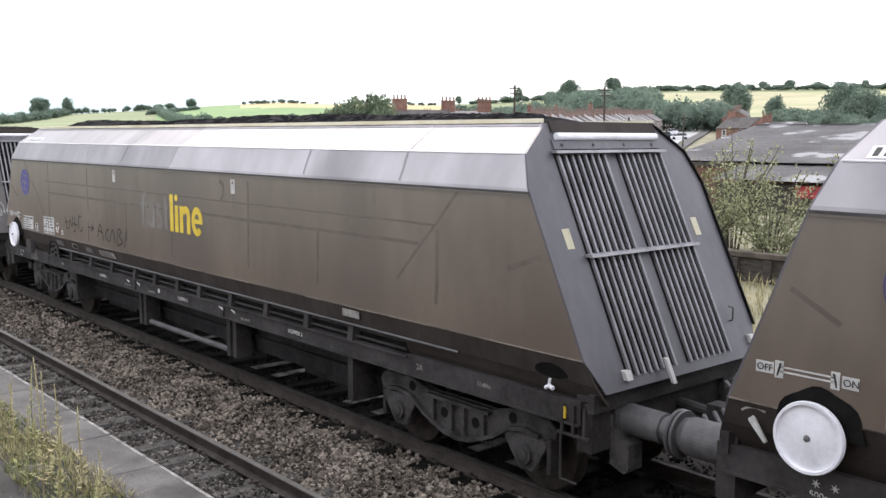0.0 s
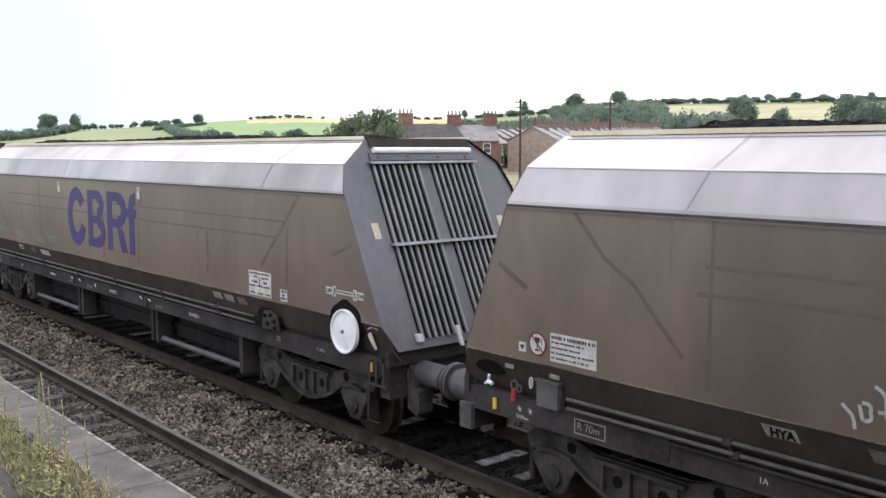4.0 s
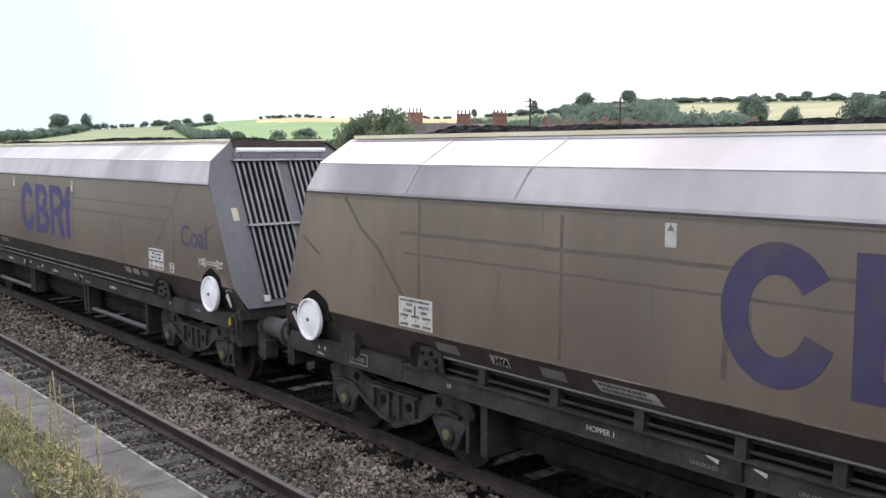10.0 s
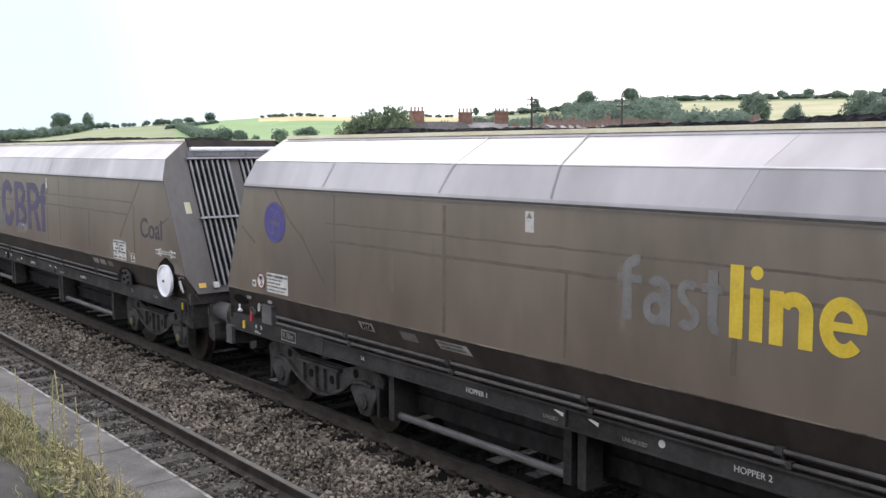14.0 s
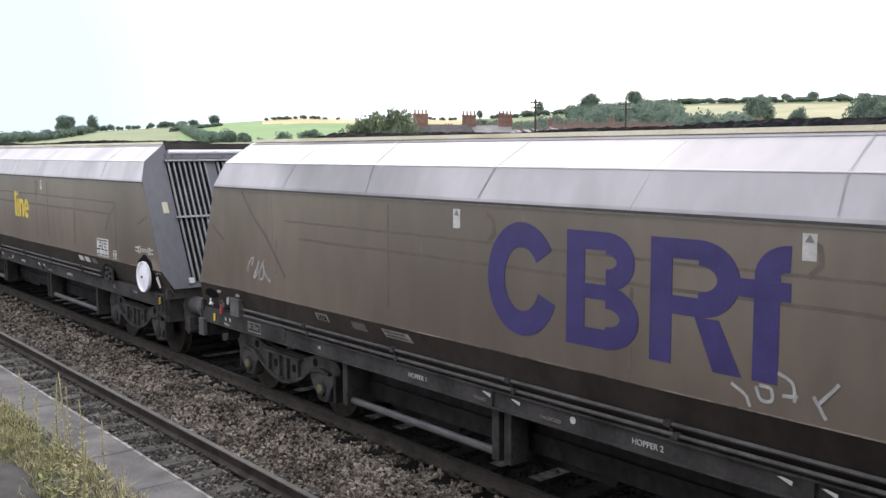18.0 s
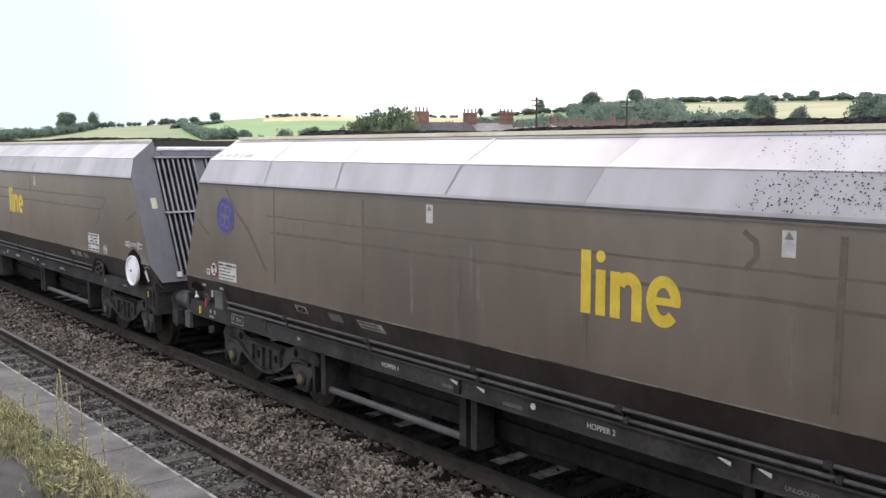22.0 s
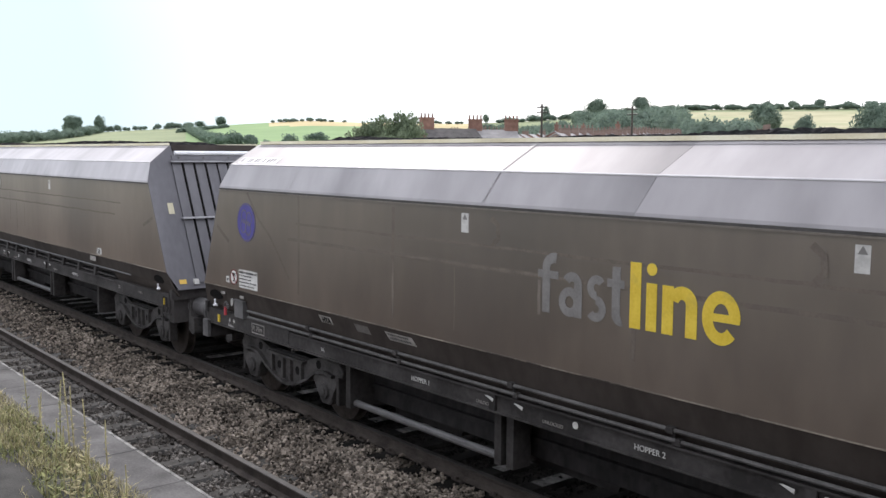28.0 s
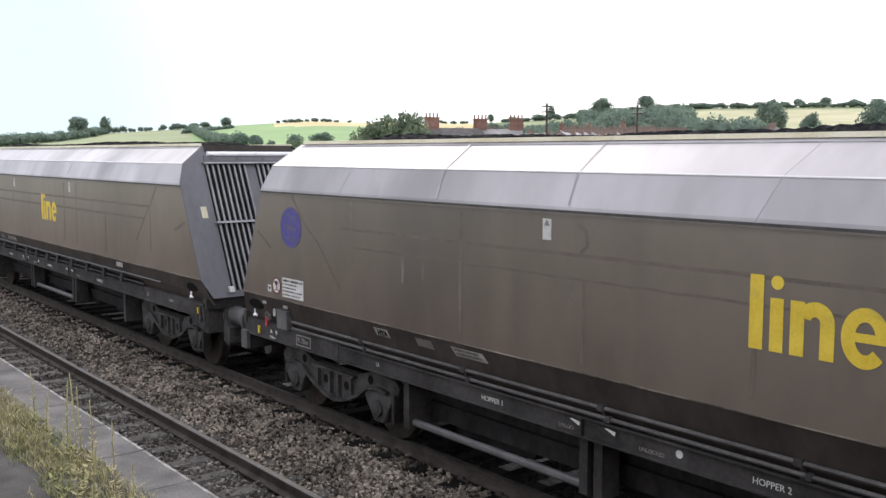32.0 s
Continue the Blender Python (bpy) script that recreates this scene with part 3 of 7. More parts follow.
def weed(name, x, y, h, seed, material):
    """A tall stalk with small leaves and a seed head."""
    rng = random.Random(seed)
    top = tagged(new(name), "tall thin weed gone to seed on the platform edge", "weed", "weeds on the platform")
    top.location = (x, y, DECK)
    bm = bmesh.new()
    pts = [Vector((0.05 * h * math.sin(2.0 * u + seed) * u, 0.04 * h * math.cos(1.3 * u + seed) * u, h * u)) for u in (0, 0.25, 0.5, 0.75, 1)]
    for p, q in zip(pts, pts[1:]):
        tube(bm, p, q, 0.005, 5, 0.0035)
    part("stalk", bm, M["straw"], top)
    bm = bmesh.new()
    for i in range(int(h * 130)):
        u = rng.uniform(0.08, 1.0)
        k = min(3, int(u * 4))
        c = pts[k].lerp(pts[k + 1], u * 4 - k)
        a, l = rng.uniform(0, 6.28), rng.uniform(0.02, 0.06) * (1.25 - u)
        d = Vector((math.cos(a), math.sin(a), rng.uniform(-0.2, 0.9))) * l
        w = Vector((-math.sin(a), math.cos(a), 0)) * l * 0.22
        vs = [bm.verts.new(v) for v in (c, c + d * 0.5 + w, c + d, c + d * 0.5 - w)]
        bm.faces.new(vs)
    part("foliage", bm, material, top)


for i, (x, y, h) in enumerate(((-6.35, 1.95, 0.95), (-6.7, 1.9, 0.7), (-6.15, 2.15, 0.62), (-7.5, 2.25, 0.62), (-7.9, 2.2, 0.45), (-5.9, 1.9, 0.6), (-7.1, 2.3, 0.55), (-8.6, 2.3, 0.5), (-6.5, 2.05, 0.8), (-6.62, 2.0, 0.5), (-6.3, 2.05, 0.45), (-6.45, 1.88, 0.62), (-6.0, 2.2, 0.35), (-5.75, 2.1, 0.3))):
    weed("weed", x, y, h, i + 1, M["weed"] if i % 2 else M["straw"])


# ---------------------------------------------------------------- wagons
HALF, PITCH = 7.576, 17.872
SLOPES = [0.475, 0.395]  # rake of the end being built and of the one opposite
CANT, CREASE, RIM, BELLY, LIP = 3.055, 3.385, 3.67, 1.588, 1.36
WIDE, FAR_IN = 1.40, 0.11
TUCK = [0.0, FAR_IN]  # how far the end being built is set in at -y and +y


def end_x(z, other=False):
    return HALF + SLOPES[other] * (CANT - z)


def strip(bm, pts):
    """A skin of quads: a list of rows of (y, z), each row reaching to the sloped ends."""
    prev = None
    for y, z in pts:
        row = [bm.verts.new((-end_x(z, True), y, z)), bm.verts.new((end_x(z), y, z))]
        if prev:
            bm.faces.new((prev[0], prev[1], row[1], row[0]))
        prev = row


def thick(bm, d):
    bmesh.ops.recalc_face_normals(bm, faces=bm.faces[:])
    bmesh.ops.solidify(bm, geom=bm.faces[:], thickness=d)


def side_shape(bm):
    strip(bm, [(-WIDE, BELLY), (-WIDE, CANT - 0.012)])
    thick(bm, 0.02)


def band_shape(bm):
    strip(bm, [(-1.262, LIP - 0.165), (-1.3, LIP - 0.1), (-WIDE + 0.004, BELLY - 0.002)])
    thick(bm, 0.02)


def short_band_shape(bm):
    """The skirt of the wagons whose pipes run in an open recess below it."""
    strip(bm, [(-1.345, 1.375), (-WIDE + 0.004, BELLY - 0.002)])
    thick(bm, 0.02)


def skirt_end_shape(bm, end):
    """The lower skirt, which closes the recess at both ends."""
    prev = None
    for y, z in ((-1.262, LIP - 0.165), (-1.3, LIP - 0.1), (-1.345, 1.373)):
        row = [bm.verts.new((x, y, z)) for x in ((5.7, end_x(z)) if end > 0 else (-5.2, -end_x(z, True)))]
        if prev:
            bm.faces.new((prev[0], prev[1], row[1], row[0]))
        prev = row
    thick(bm, 0.02)


THIN_SHEET = 0.012


def roof_shape(bm, half):
    """One of the two lengths of the folded top sheet, which meet at a lap."""
    prev = None
    for y, z in ((-WIDE - 0.012, CANT - 0.01), (-WIDE - 0.008, CANT + 0.02), (-1.285, CREASE), (-0.89, RIM), (-0.87, RIM - 0.05)):
        lap = 0.1 + 0.4 * (z - CANT)
        row = [bm.verts.new((x, y, z)) for x in ((-end_x(z, True), lap - 0.002) if half < 0 else (lap + 0.002, end_x(z)))]
        if prev:
            bm.faces.new((prev[0], prev[1], row[1], row[0]))
        prev = row
    bmesh.ops.recalc_face_normals(bm, faces=bm.faces[:])
    bm.normal_update()
    if sum(f.normal.z for f in bm.faces) < 0:
        bmesh.ops.reverse_faces(bm, faces=bm.faces[:])
    bmesh.ops.solidify(bm, geom=bm.faces[:], thickness=THIN_SHEET)


def cant_rail_shape(bm):
    x = HALF + 0.012
    quad_box(bm, -x, x, -WIDE - 0.012, -WIDE - 0.003, CANT - 0.034, CANT - 0.014)


def drip_strip_shape(bm):
    x = HALF + 0.03
    quad_box(bm, -x, x, -WIDE - 0.016, -WIDE - 0.002, CANT - 0.052, CANT - 0.039)


def rim_rail_shape(bm):
    x = end_x(RIM) - 0.02
    quad_box(bm, -x, x, -0.907, -0.868, RIM + 0.004, RIM + 0.046)


def seam_shape(bm):
    """A joint along the upper top sheet, close under the rim."""
    x = end_x(3.64) - 0.03
    quad_box(bm, -x, x, -0.938, -0.93, 3.638, 3.646)


def fold_shape(bm):
    """The rounded fold between the two facets of the top sheet."""
    tube(bm, (-end_x(CREASE, True) + 0.02, -1.2835, CREASE - 0.003), (end_x(CREASE) - 0.02, -1.2835, CREASE - 0.003), 0.011, 8)


def trim_shape(bm):
    """Black edging down the far side of the end sheet."""
    prof = [(y - FAR_IN, z) for y, z in ((0.885, RIM + 0.012), (1.29, CREASE + 0.008), (WIDE + 0.01, CANT + 0.004), (WIDE + 0.01, BELLY))]
    for (y0, z0), (y1, z1) in zip(prof, prof[1:]):
        n = Vector((z0 - z1, y1 - y0)).normalized() * 0.02
        v = [bm.verts.new((end_x(z) + d, y, z)) for d in (0.022, 0.05) for y, z in ((y0, z0), (y1, z1), (y1 - n.x, z1 - n.y), (y0 - n.x, z0 - n.y))]
        for f in ((3, 2, 1, 0), (4, 5, 6, 7), (0, 1, 5, 4), (1, 2, 6, 5), (2, 3, 7, 6), (3, 0, 4, 7)):
            bm.faces.new([v[i] for i in f])


def bright_band_shape(bm):
    x = end_x(3.545) + 0.055
    tube(bm, (x, -0.84, 3.545), (x, 0.72, 3.545), 0.037, 12)


def handle_shape(bm):
    """A small grab handle bent out of round bar."""
    x = end_x(2.0) + 0.02
    pts = [(x, 0), (x + 0.06, 0.01), (x + 0.06, 0.2), (x, 0.21)]
    for (a, b), (c, d) in zip(pts, pts[1:]):
        tube(bm, (a + 0.13, 0.92, 1.66 + b * 0.7), (c + 0.13, 0.92, 1.66 + d * 0.7), 0.009, 6)


def end_shape(bm):
    """The sloped end sheet with its raised rim."""
    prof = [(-1.26, LIP - 0.06), (-WIDE, BELLY), (-WIDE, CANT), (-1.285, CREASE), (-0.89, RIM), (0.89, RIM), (1.285, CREASE), (WIDE, CANT), (WIDE, BELLY), (1.26, LIP - 0.06)]
    prof = [(y + TUCK[0] if y < 0 else y - TUCK[1], z) for y, z in prof]
    front = [bm.verts.new((end_x(z) + 0.02, y, z)) for y, z in prof]
    back = [bm.verts.new((end_x(z) - 0.01, y, z)) for y, z in prof]
    bm.faces.new(front)
    bm.faces.new(back[::-1])
    for i in range(len(prof)):
        j = (i + 1) % len(prof)
        bm.faces.new((front[i], back[i], back[j], front[j]))


def end_strip(bm, y0, y1, z0, z1, lift, depth):
    """A bar lying on the end sheet."""
    for_x = lambda z, d: end_x(z) + d
    v = []
    for z in (z0, z1):
        for d in (lift, lift + depth):
            for y in (y0, y1):
                v.append(bm.verts.new((for_x(z, d), y, z)))
    for f in ((0, 1, 3, 2), (4, 6, 7, 5), (0, 4, 5, 1), (2, 3, 7, 6), (0, 2, 6, 4), (1, 5, 7, 3)):
        bm.faces.new([v[i] for i in f])


def ribs_at(kind):
    if kind == "fine":
        return [(-0.885 + 0.096 * i, 0.03) for i in range(8)] + [(0.035 + 0.096 * i, 0.03) for i in range(8)]
    return [(-0.84 + 0.212 * i, 0.165) for i in range(8)]


def coal_shape(bm):
    """The heaped load: a lumpy long mound."""
    rng = random.Random(4)
    nx, ny = 280, 26
    rows = []
    for i in range(nx + 1):
        x = -7.0 + 14.0 * i / nx
        row = []
        for j in range(ny + 1):
            y = -0.86 + 1.72 * j / ny
            e = 1 - abs(2 * j / ny - 1) ** 2.5
            fall = min(1, (7.0 - abs(x)) / 0.9)
            z = RIM - 0.08 + (0.19 * e * fall) * (0.9 + 0.12 * math.sin(x * 0.8 + 0.6) + 0.05 * math.sin(x * 2.9)) + rng.uniform(-0.03, 0.03) * fall
            row.append(bm.verts.new((x, y, z)))
        rows.append(row)
    for a, b in zip(rows, rows[1:]):
        for j in range(ny):
            bm.faces.new((a[j], b[j], b[j + 1], a[j + 1]))


def sole_shape(bm):
    extrude(bm, [(-1.365, 1.18), (-1.365, 1.16), (-1.33, 1.158), (-1.33, 0.996), (-1.36, 0.994), (-1.36, 0.975), (-1.23, 0.975), (-1.23, 1.18)], 0, -5.75, 5.75)


def sole_end_shape(bm, end):
    extrude(bm, [(-1.335, 1.2), (-1.335, 0.996), (-1.36, 0.994), (-1.36, 0.972), (-1.2, 0.972), (-1.2, 1.2)], 0, *sorted((end * 5.755, end * 8.2)))


def chute_shape(bm):
    extrude(bm, [(-1.12, 1.35), (1.12, 1.35), (0.62, 0.34), (-0.62, 0.34)], 1, -0.78, 0.78)


def post_shape(bm):
    quad_box(bm, -0.13, -0.03, -1.24, -1.0, 0.4, 0.974)
    quad_box(bm, 0.05, 0.15, -1.24, -1.0, 0.4, 0.974)
    quad_box(bm, -0.029, 0.049, -1.16, -0.7, 0.4, 0.974)
    quad_box(bm, -0.09, 0.0, -1.362, -1.331, 0.996, 1.158)


def bogie_frame_shape(bm):
    out = [(-1.36, 0.62), (-1.4, 0.74), (-1.3, 0.83), (-0.82, 0.85), (-0.5, 0.74), (0.5, 0.74), (0.82, 0.85), (1.3, 0.83), (1.4, 0.74), (1.36, 0.62), (1.2, 0.63), (1.0, 0.66), (0.78, 0.62), (0.56, 0.48), (0.22, 0.35), (0.0, 0.32), (-0.22, 0.35), (-0.56, 0.48), (-0.78, 0.62), (-1.0, 0.66), (-1.2, 0.63)]
    extrude(bm, out, 1, -0.05, 0.05)
    soften(bm, 0.012)
    for q, r in zip(out[10:], out[11:]):
        v = [bm.verts.new(c) for c in ((q[0], -0.11, q[1]), (r[0], -0.11, r[1]), (r[0], -0.04, r[1]), (q[0], -0.04, q[1]), (q[0], -0.11, q[1] + 0.04), (r[0], -0.11, r[1] + 0.04), (r[0], -0.04, r[1] + 0.04), (q[0], -0.04, q[1] + 0.04))]
        for f in ((3, 2, 1, 0), (4, 5, 6, 7), (0, 1, 5, 4), (1, 2, 6, 5), (2, 3, 7, 6), (3, 0, 4, 7)):
            bm.faces.new([v[i] for i in f])
    quad_box(bm, -0.5, 0.5, -0.12, -0.04, 0.705, 0.742)
    for x in (-0.4, -0.1, 0.1, 0.4):
        quad_box(bm, x - 0.022, x + 0.022, -0.1, -0.05, 0.4, 0.7)


def frame_hole_shape(bm):
    lathe(bm, [(0.058, -0.004), (0.058, 0.0)], (0, -0.05, 0), 1, 14)


def axlebox_shape(bm):
    extrude(bm, [(-0.15, 0.33), (-0.09, 0.25), (0.1, 0.25), (0.17, 0.33), (0.2, 0.46), (0.3, 0.56), (0.26, 0.63), (-0.26, 0.63), (-0.32, 0.55), (-0.2, 0.46)], 1, -0.08, 0.09)
    soften(bm, 0.02)
    lathe(bm, [(0.1, -0.115), (0.105, -0.08)], (0, 0, 0.43), 1, 16)


def horn_shape(bm):
    quad_box(bm, 0.3, 0.36, -0.1, 0.05, 0.3, 0.66)
    soften(bm, 0.01)


def wheel_shape(bm):
    lathe(bm, [(0.1, -0.8), (0.402, -0.79), (0.43, -0.785), (0.435, -0.69), (0.458, -0.675), (0.453, -0.655), (0.374, -0.655), (0.355, -0.7), (0.15, -0.72), (0.085, -0.66), (0.085, 0.66), (0.15, 0.72), (0.355, 0.7), (0.374, 0.655), (0.453, 0.655), (0.458, 0.675), (0.435, 0.69), (0.43, 0.785), (0.402, 0.79), (0.1, 0.8)], (0, 0, 0), 1, 32)
    tube(bm, (0, -0.98, 0), (0, 0.98, 0), 0.07, 10)


def handwheel_shape(bm):
    lathe(bm, [(0.05, -0.035), (0.213, -0.012), (0.23, -0.012), (0.238, -0.036), (0.257, -0.036), (0.263, -0.01), (0.255, 0.02), (0.04, 0.02)], (0, 0, 0), 1, 36)


def hub_shape(bm):
    lathe(bm, [(0.0, -0.06), (0.016, -0.056), (0.026, -0.035)], (0, 0, 0), 1, 10)


def arch_shape(bm):
    """Flat black shape painted as the shaded hollow in the wagon side above the handwheel."""
    n = 18
    pts = [((0.335 + 0.012 * math.sin(5.1 * i)) * math.cos(math.pi * i / n), (0.335 + 0.012 * math.sin(5.1 * i)) * math.sin(math.pi * i / n)) for i in range(n + 1)]
    pts = pts[::-1]
    extrude(bm, pts, 1, -0.006, 0.05)


def buffer_shape(bm, y, stout):
    """A side buffer: housing on its flange and a round head; the stout kind tapers."""
    prof = [(0.19, 0.731), (0.19, 0.755), (0.13, 0.762), (0.17, 1.0), (0.17, 1.25), (0.15, 1.3), (0.15, 1.318)] if stout else [(0.19, 0.731), (0.19, 0.755), (0.142, 0.76), (0.138, 1.2), (0.115, 1.21), (0.112, 1.318)]
    lathe(bm, prof + [(0.205, 1.32), (0.212, 1.34), (0.2, 1.352)], (HALF, y, 1.0), 0, 36)
    for a in (0.8, 2.4, 3.9, 5.5):
        tube(bm, (HALF + 0.755, y + 0.165 * math.cos(a), 1.0 + 0.165 * math.sin(a)), (HALF + 0.775, y + 0.165 * math.cos(a), 1.0 + 0.165 * math.sin(a)), 0.018, 6)


def coupling_shape(bm):
    """Drawgear between the wagons."""
    tube(bm, (HALF + 0.7, 0, 0.98), (HALF + 1.34, 0, 0.93), 0.06, 10)
    quad_box(bm, HALF + 1.1, HALF + 1.32, -0.09, 0.09, 0.78, 1.06)


def headstock_shape(bm):
    quad_box(bm, HALF + 0.56, HALF + 0.73, -1.3, 1.3, 0.74, 1.19)


def apron_shape(bm):
    x = end_x(1.3) - 0.05
    quad_box(bm, x - 0.05, x + 0.015, -1.36, 1.36, 1.13, LIP - 0.063)
    quad_box(bm, HALF + 0.55, x - 0.051, -1.3, 1.3, 1.2, LIP - 0.1)


def guard_shape(bm, y):
    extrude(bm, [(HALF + 0.731, 1.16), (HALF + 0.78, 1.12), (HALF + 0.84, 0.84), (HALF + 0.94, 0.82), (HALF + 0.94, 0.58), (HALF + 0.89, 0.54), (HALF + 0.731, 0.6)], 1, y - 0.18, y + 0.02)


def step_cage_shape(bm):
    for x in (0.42, 0.55, 0.68):
        quad_box(bm, HALF + x, HALF + x + 0.025, -1.37, -1.345, 0.9, 1.16)
    quad_box(bm, HALF + 0.38, HALF + 0.74, -1.37, -1.345, 0.875, 0.9)
    tube(bm, (HALF + 0.42, -1.36, 0.9), (HALF + 0.42, -1.36, 0.45), 0.012, 6)
    tube(bm, (HALF + 0.42, -1.36, 0.45), (HALF + 0.62, -1.36, 0.45), 0.012, 6)


def hose_shape(bm):
    pts = [(HALF + 0.95, 0.45, 1.15), (HALF + 1.1, 0.42, 1.05), (HALF + 1.25, 0.3, 1.02), (HALF + 1.38, 0.2, 1.08)]
    for dy in (0, 0.14, 0.3):
        for p, q in zip(pts, pts[1:]):
            tube(bm, (p[0], p[1] + dy, p[2]), (q[0], q[1] + dy, q[2]), 0.022, 7)


# a flat black patch; the opening's shade is only its colour
def opening_shape(bm):
    n = 16
    pts = [(0.2 * math.cos(math.pi * i / n), 0.11 * math.sin(math.pi * i / n)) for i in range(n + 1)]
    extrude(bm, pts[::-1] + [(0.1, -0.035), (-0.1, -0.035)], 1, -0.008, 0.02)


def cock_shape(bm):
    tube(bm, (-0.05, 0, -0.03), (0.0, -0.01, 0.0), 0.018, 8)
    tube(bm, (0.0, -0.01, 0.0), (0.02, -0.02, 0.07), 0.014, 8)
    tube(bm, (0.0, -0.01, 0.0), (0.055, -0.01, -0.015), 0.02, 8)


def glass_shape(bm):
    """Stemmed glass and a hook, as on a fragile-goods sign."""
    extrude(bm, [(-0.035, 0.062), (0.035, 0.062), (0.022, 0.012), (-0.022, 0.012)], 1, -0.0058, -0.0041)
    quad_box(bm, -0.006, 0.006, -0.0058, -0.0041, -0.05, 0.0119)
    quad_box(bm, -0.03, 0.03, -0.0058, -0.0041, -0.064, -0.0501)
    ring_piece(bm, 0.062, 0.03, 0.018, 0.03, 0.008, -0.0058, 90, 270, 8)


def lever_shape(bm):
    extrude(bm, [(-0.012, -0.14), (0.012, -0.14), (0.028, 0.05), (0.02, 0.07), (-0.02, 0.07), (-0.028, 0.05)], 1, -0.02, 0.0)


def panel(bm, x0, x1, z0, z1, y=-0.004):
    quad_box(bm, x0, x1, y, 0.0, z0, z1)


FONT = {}


def letters(text, size, material, bold=0.0):
    key = (text, size, material.name)
    if key not in FONT:
        cu = bpy.data.curves.new("lettering", "FONT")
        cu.body, cu.size, cu.extrude, cu.offset = text, size, 0.0015, bold
        ob = bpy.data.objects.new("lettering", cu)
        scene.collection.objects.link(ob)
        me = bpy.data.meshes.new_from_object(ob.evaluated_get(bpy.context.evaluated_depsgraph_get()))
        bpy.data.objects.remove(ob)
        me.materials.clear()
        me.materials.append(material)
        FONT[key] = me
    return FONT[key]


def write(name, text, size, material, parent, x, y, z):
    return place(name, letters(text, size, material), parent, turn=pose(x, y - 0.0015, z, 90, 0, 0))


def ring_piece(bm, cx, cz, rx, rz, w, y0=-0.003, a0=0.0, a1=360.0, n=24):
    """A flat band along an ellipse."""
    pts = []
    for i in range(n + 1):
        a = radians(a0 + (a1 - a0) * i / n)
        pts.append([bm.verts.new((cx + (rx - d) * math.cos(a), y, cz + (rz - d) * math.sin(a))) for y in (y0, 0.0) for d in (0, w)])
    for p, q in zip(pts, pts[1:]):
        for a, b in ((0, 1), (1, 3), (3, 2), (2, 0)):
            bm.faces.new((p[a], p[b], q[b], q[a]))


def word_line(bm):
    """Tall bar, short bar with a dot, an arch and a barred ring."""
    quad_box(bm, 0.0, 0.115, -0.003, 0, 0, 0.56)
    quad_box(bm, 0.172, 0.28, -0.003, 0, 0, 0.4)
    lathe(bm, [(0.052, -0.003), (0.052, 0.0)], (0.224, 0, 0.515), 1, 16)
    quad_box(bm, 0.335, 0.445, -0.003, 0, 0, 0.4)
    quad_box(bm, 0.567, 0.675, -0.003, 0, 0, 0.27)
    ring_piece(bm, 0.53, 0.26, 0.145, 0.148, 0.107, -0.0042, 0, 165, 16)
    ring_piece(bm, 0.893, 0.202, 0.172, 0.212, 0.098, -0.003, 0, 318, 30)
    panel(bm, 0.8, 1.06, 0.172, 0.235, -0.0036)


def word_fast(bm):
    """Worn ghosts of four low rounded shapes: a hooked bar, a barred ring, a double bend and a crossed bar."""
    panel(bm, 0.09, 0.185, 0.0, 0.43, -0.002)
    ring_piece(bm, 0.245, 0.42, 0.155, 0.14, 0.095, -0.0022, 80, 180, 10)
    panel(bm, 0.03, 0.29, 0.32, 0.39, -0.0024)
    ring_piece(bm, 0.43, 0.13, 0.13, 0.135, 0.08, -0.002, 0, 360, 20)
    panel(bm, 0.485, 0.58, 0.0, 0.3, -0.0022)
    ring_piece(bm, 0.46, 0.28, 0.12, 0.125, 0.085, -0.0024, 0, 150, 12)
    ring_piece(bm, 0.75, 0.295, 0.11, 0.11, 0.075, -0.002, 40, 270, 14)
    ring_piece(bm, 0.74, 0.11, 0.12, 0.115, 0.078, -0.0022, -140, 90, 14)
    panel(bm, 0.925, 1.015, 0.06, 0.5, -0.002)
    panel(bm, 0.87, 1.06, 0.32, 0.39, -0.0024)
    ring_piece(bm, 1.02, 0.095, 0.095, 0.1, 0.08, -0.0022, 180, 290, 8)


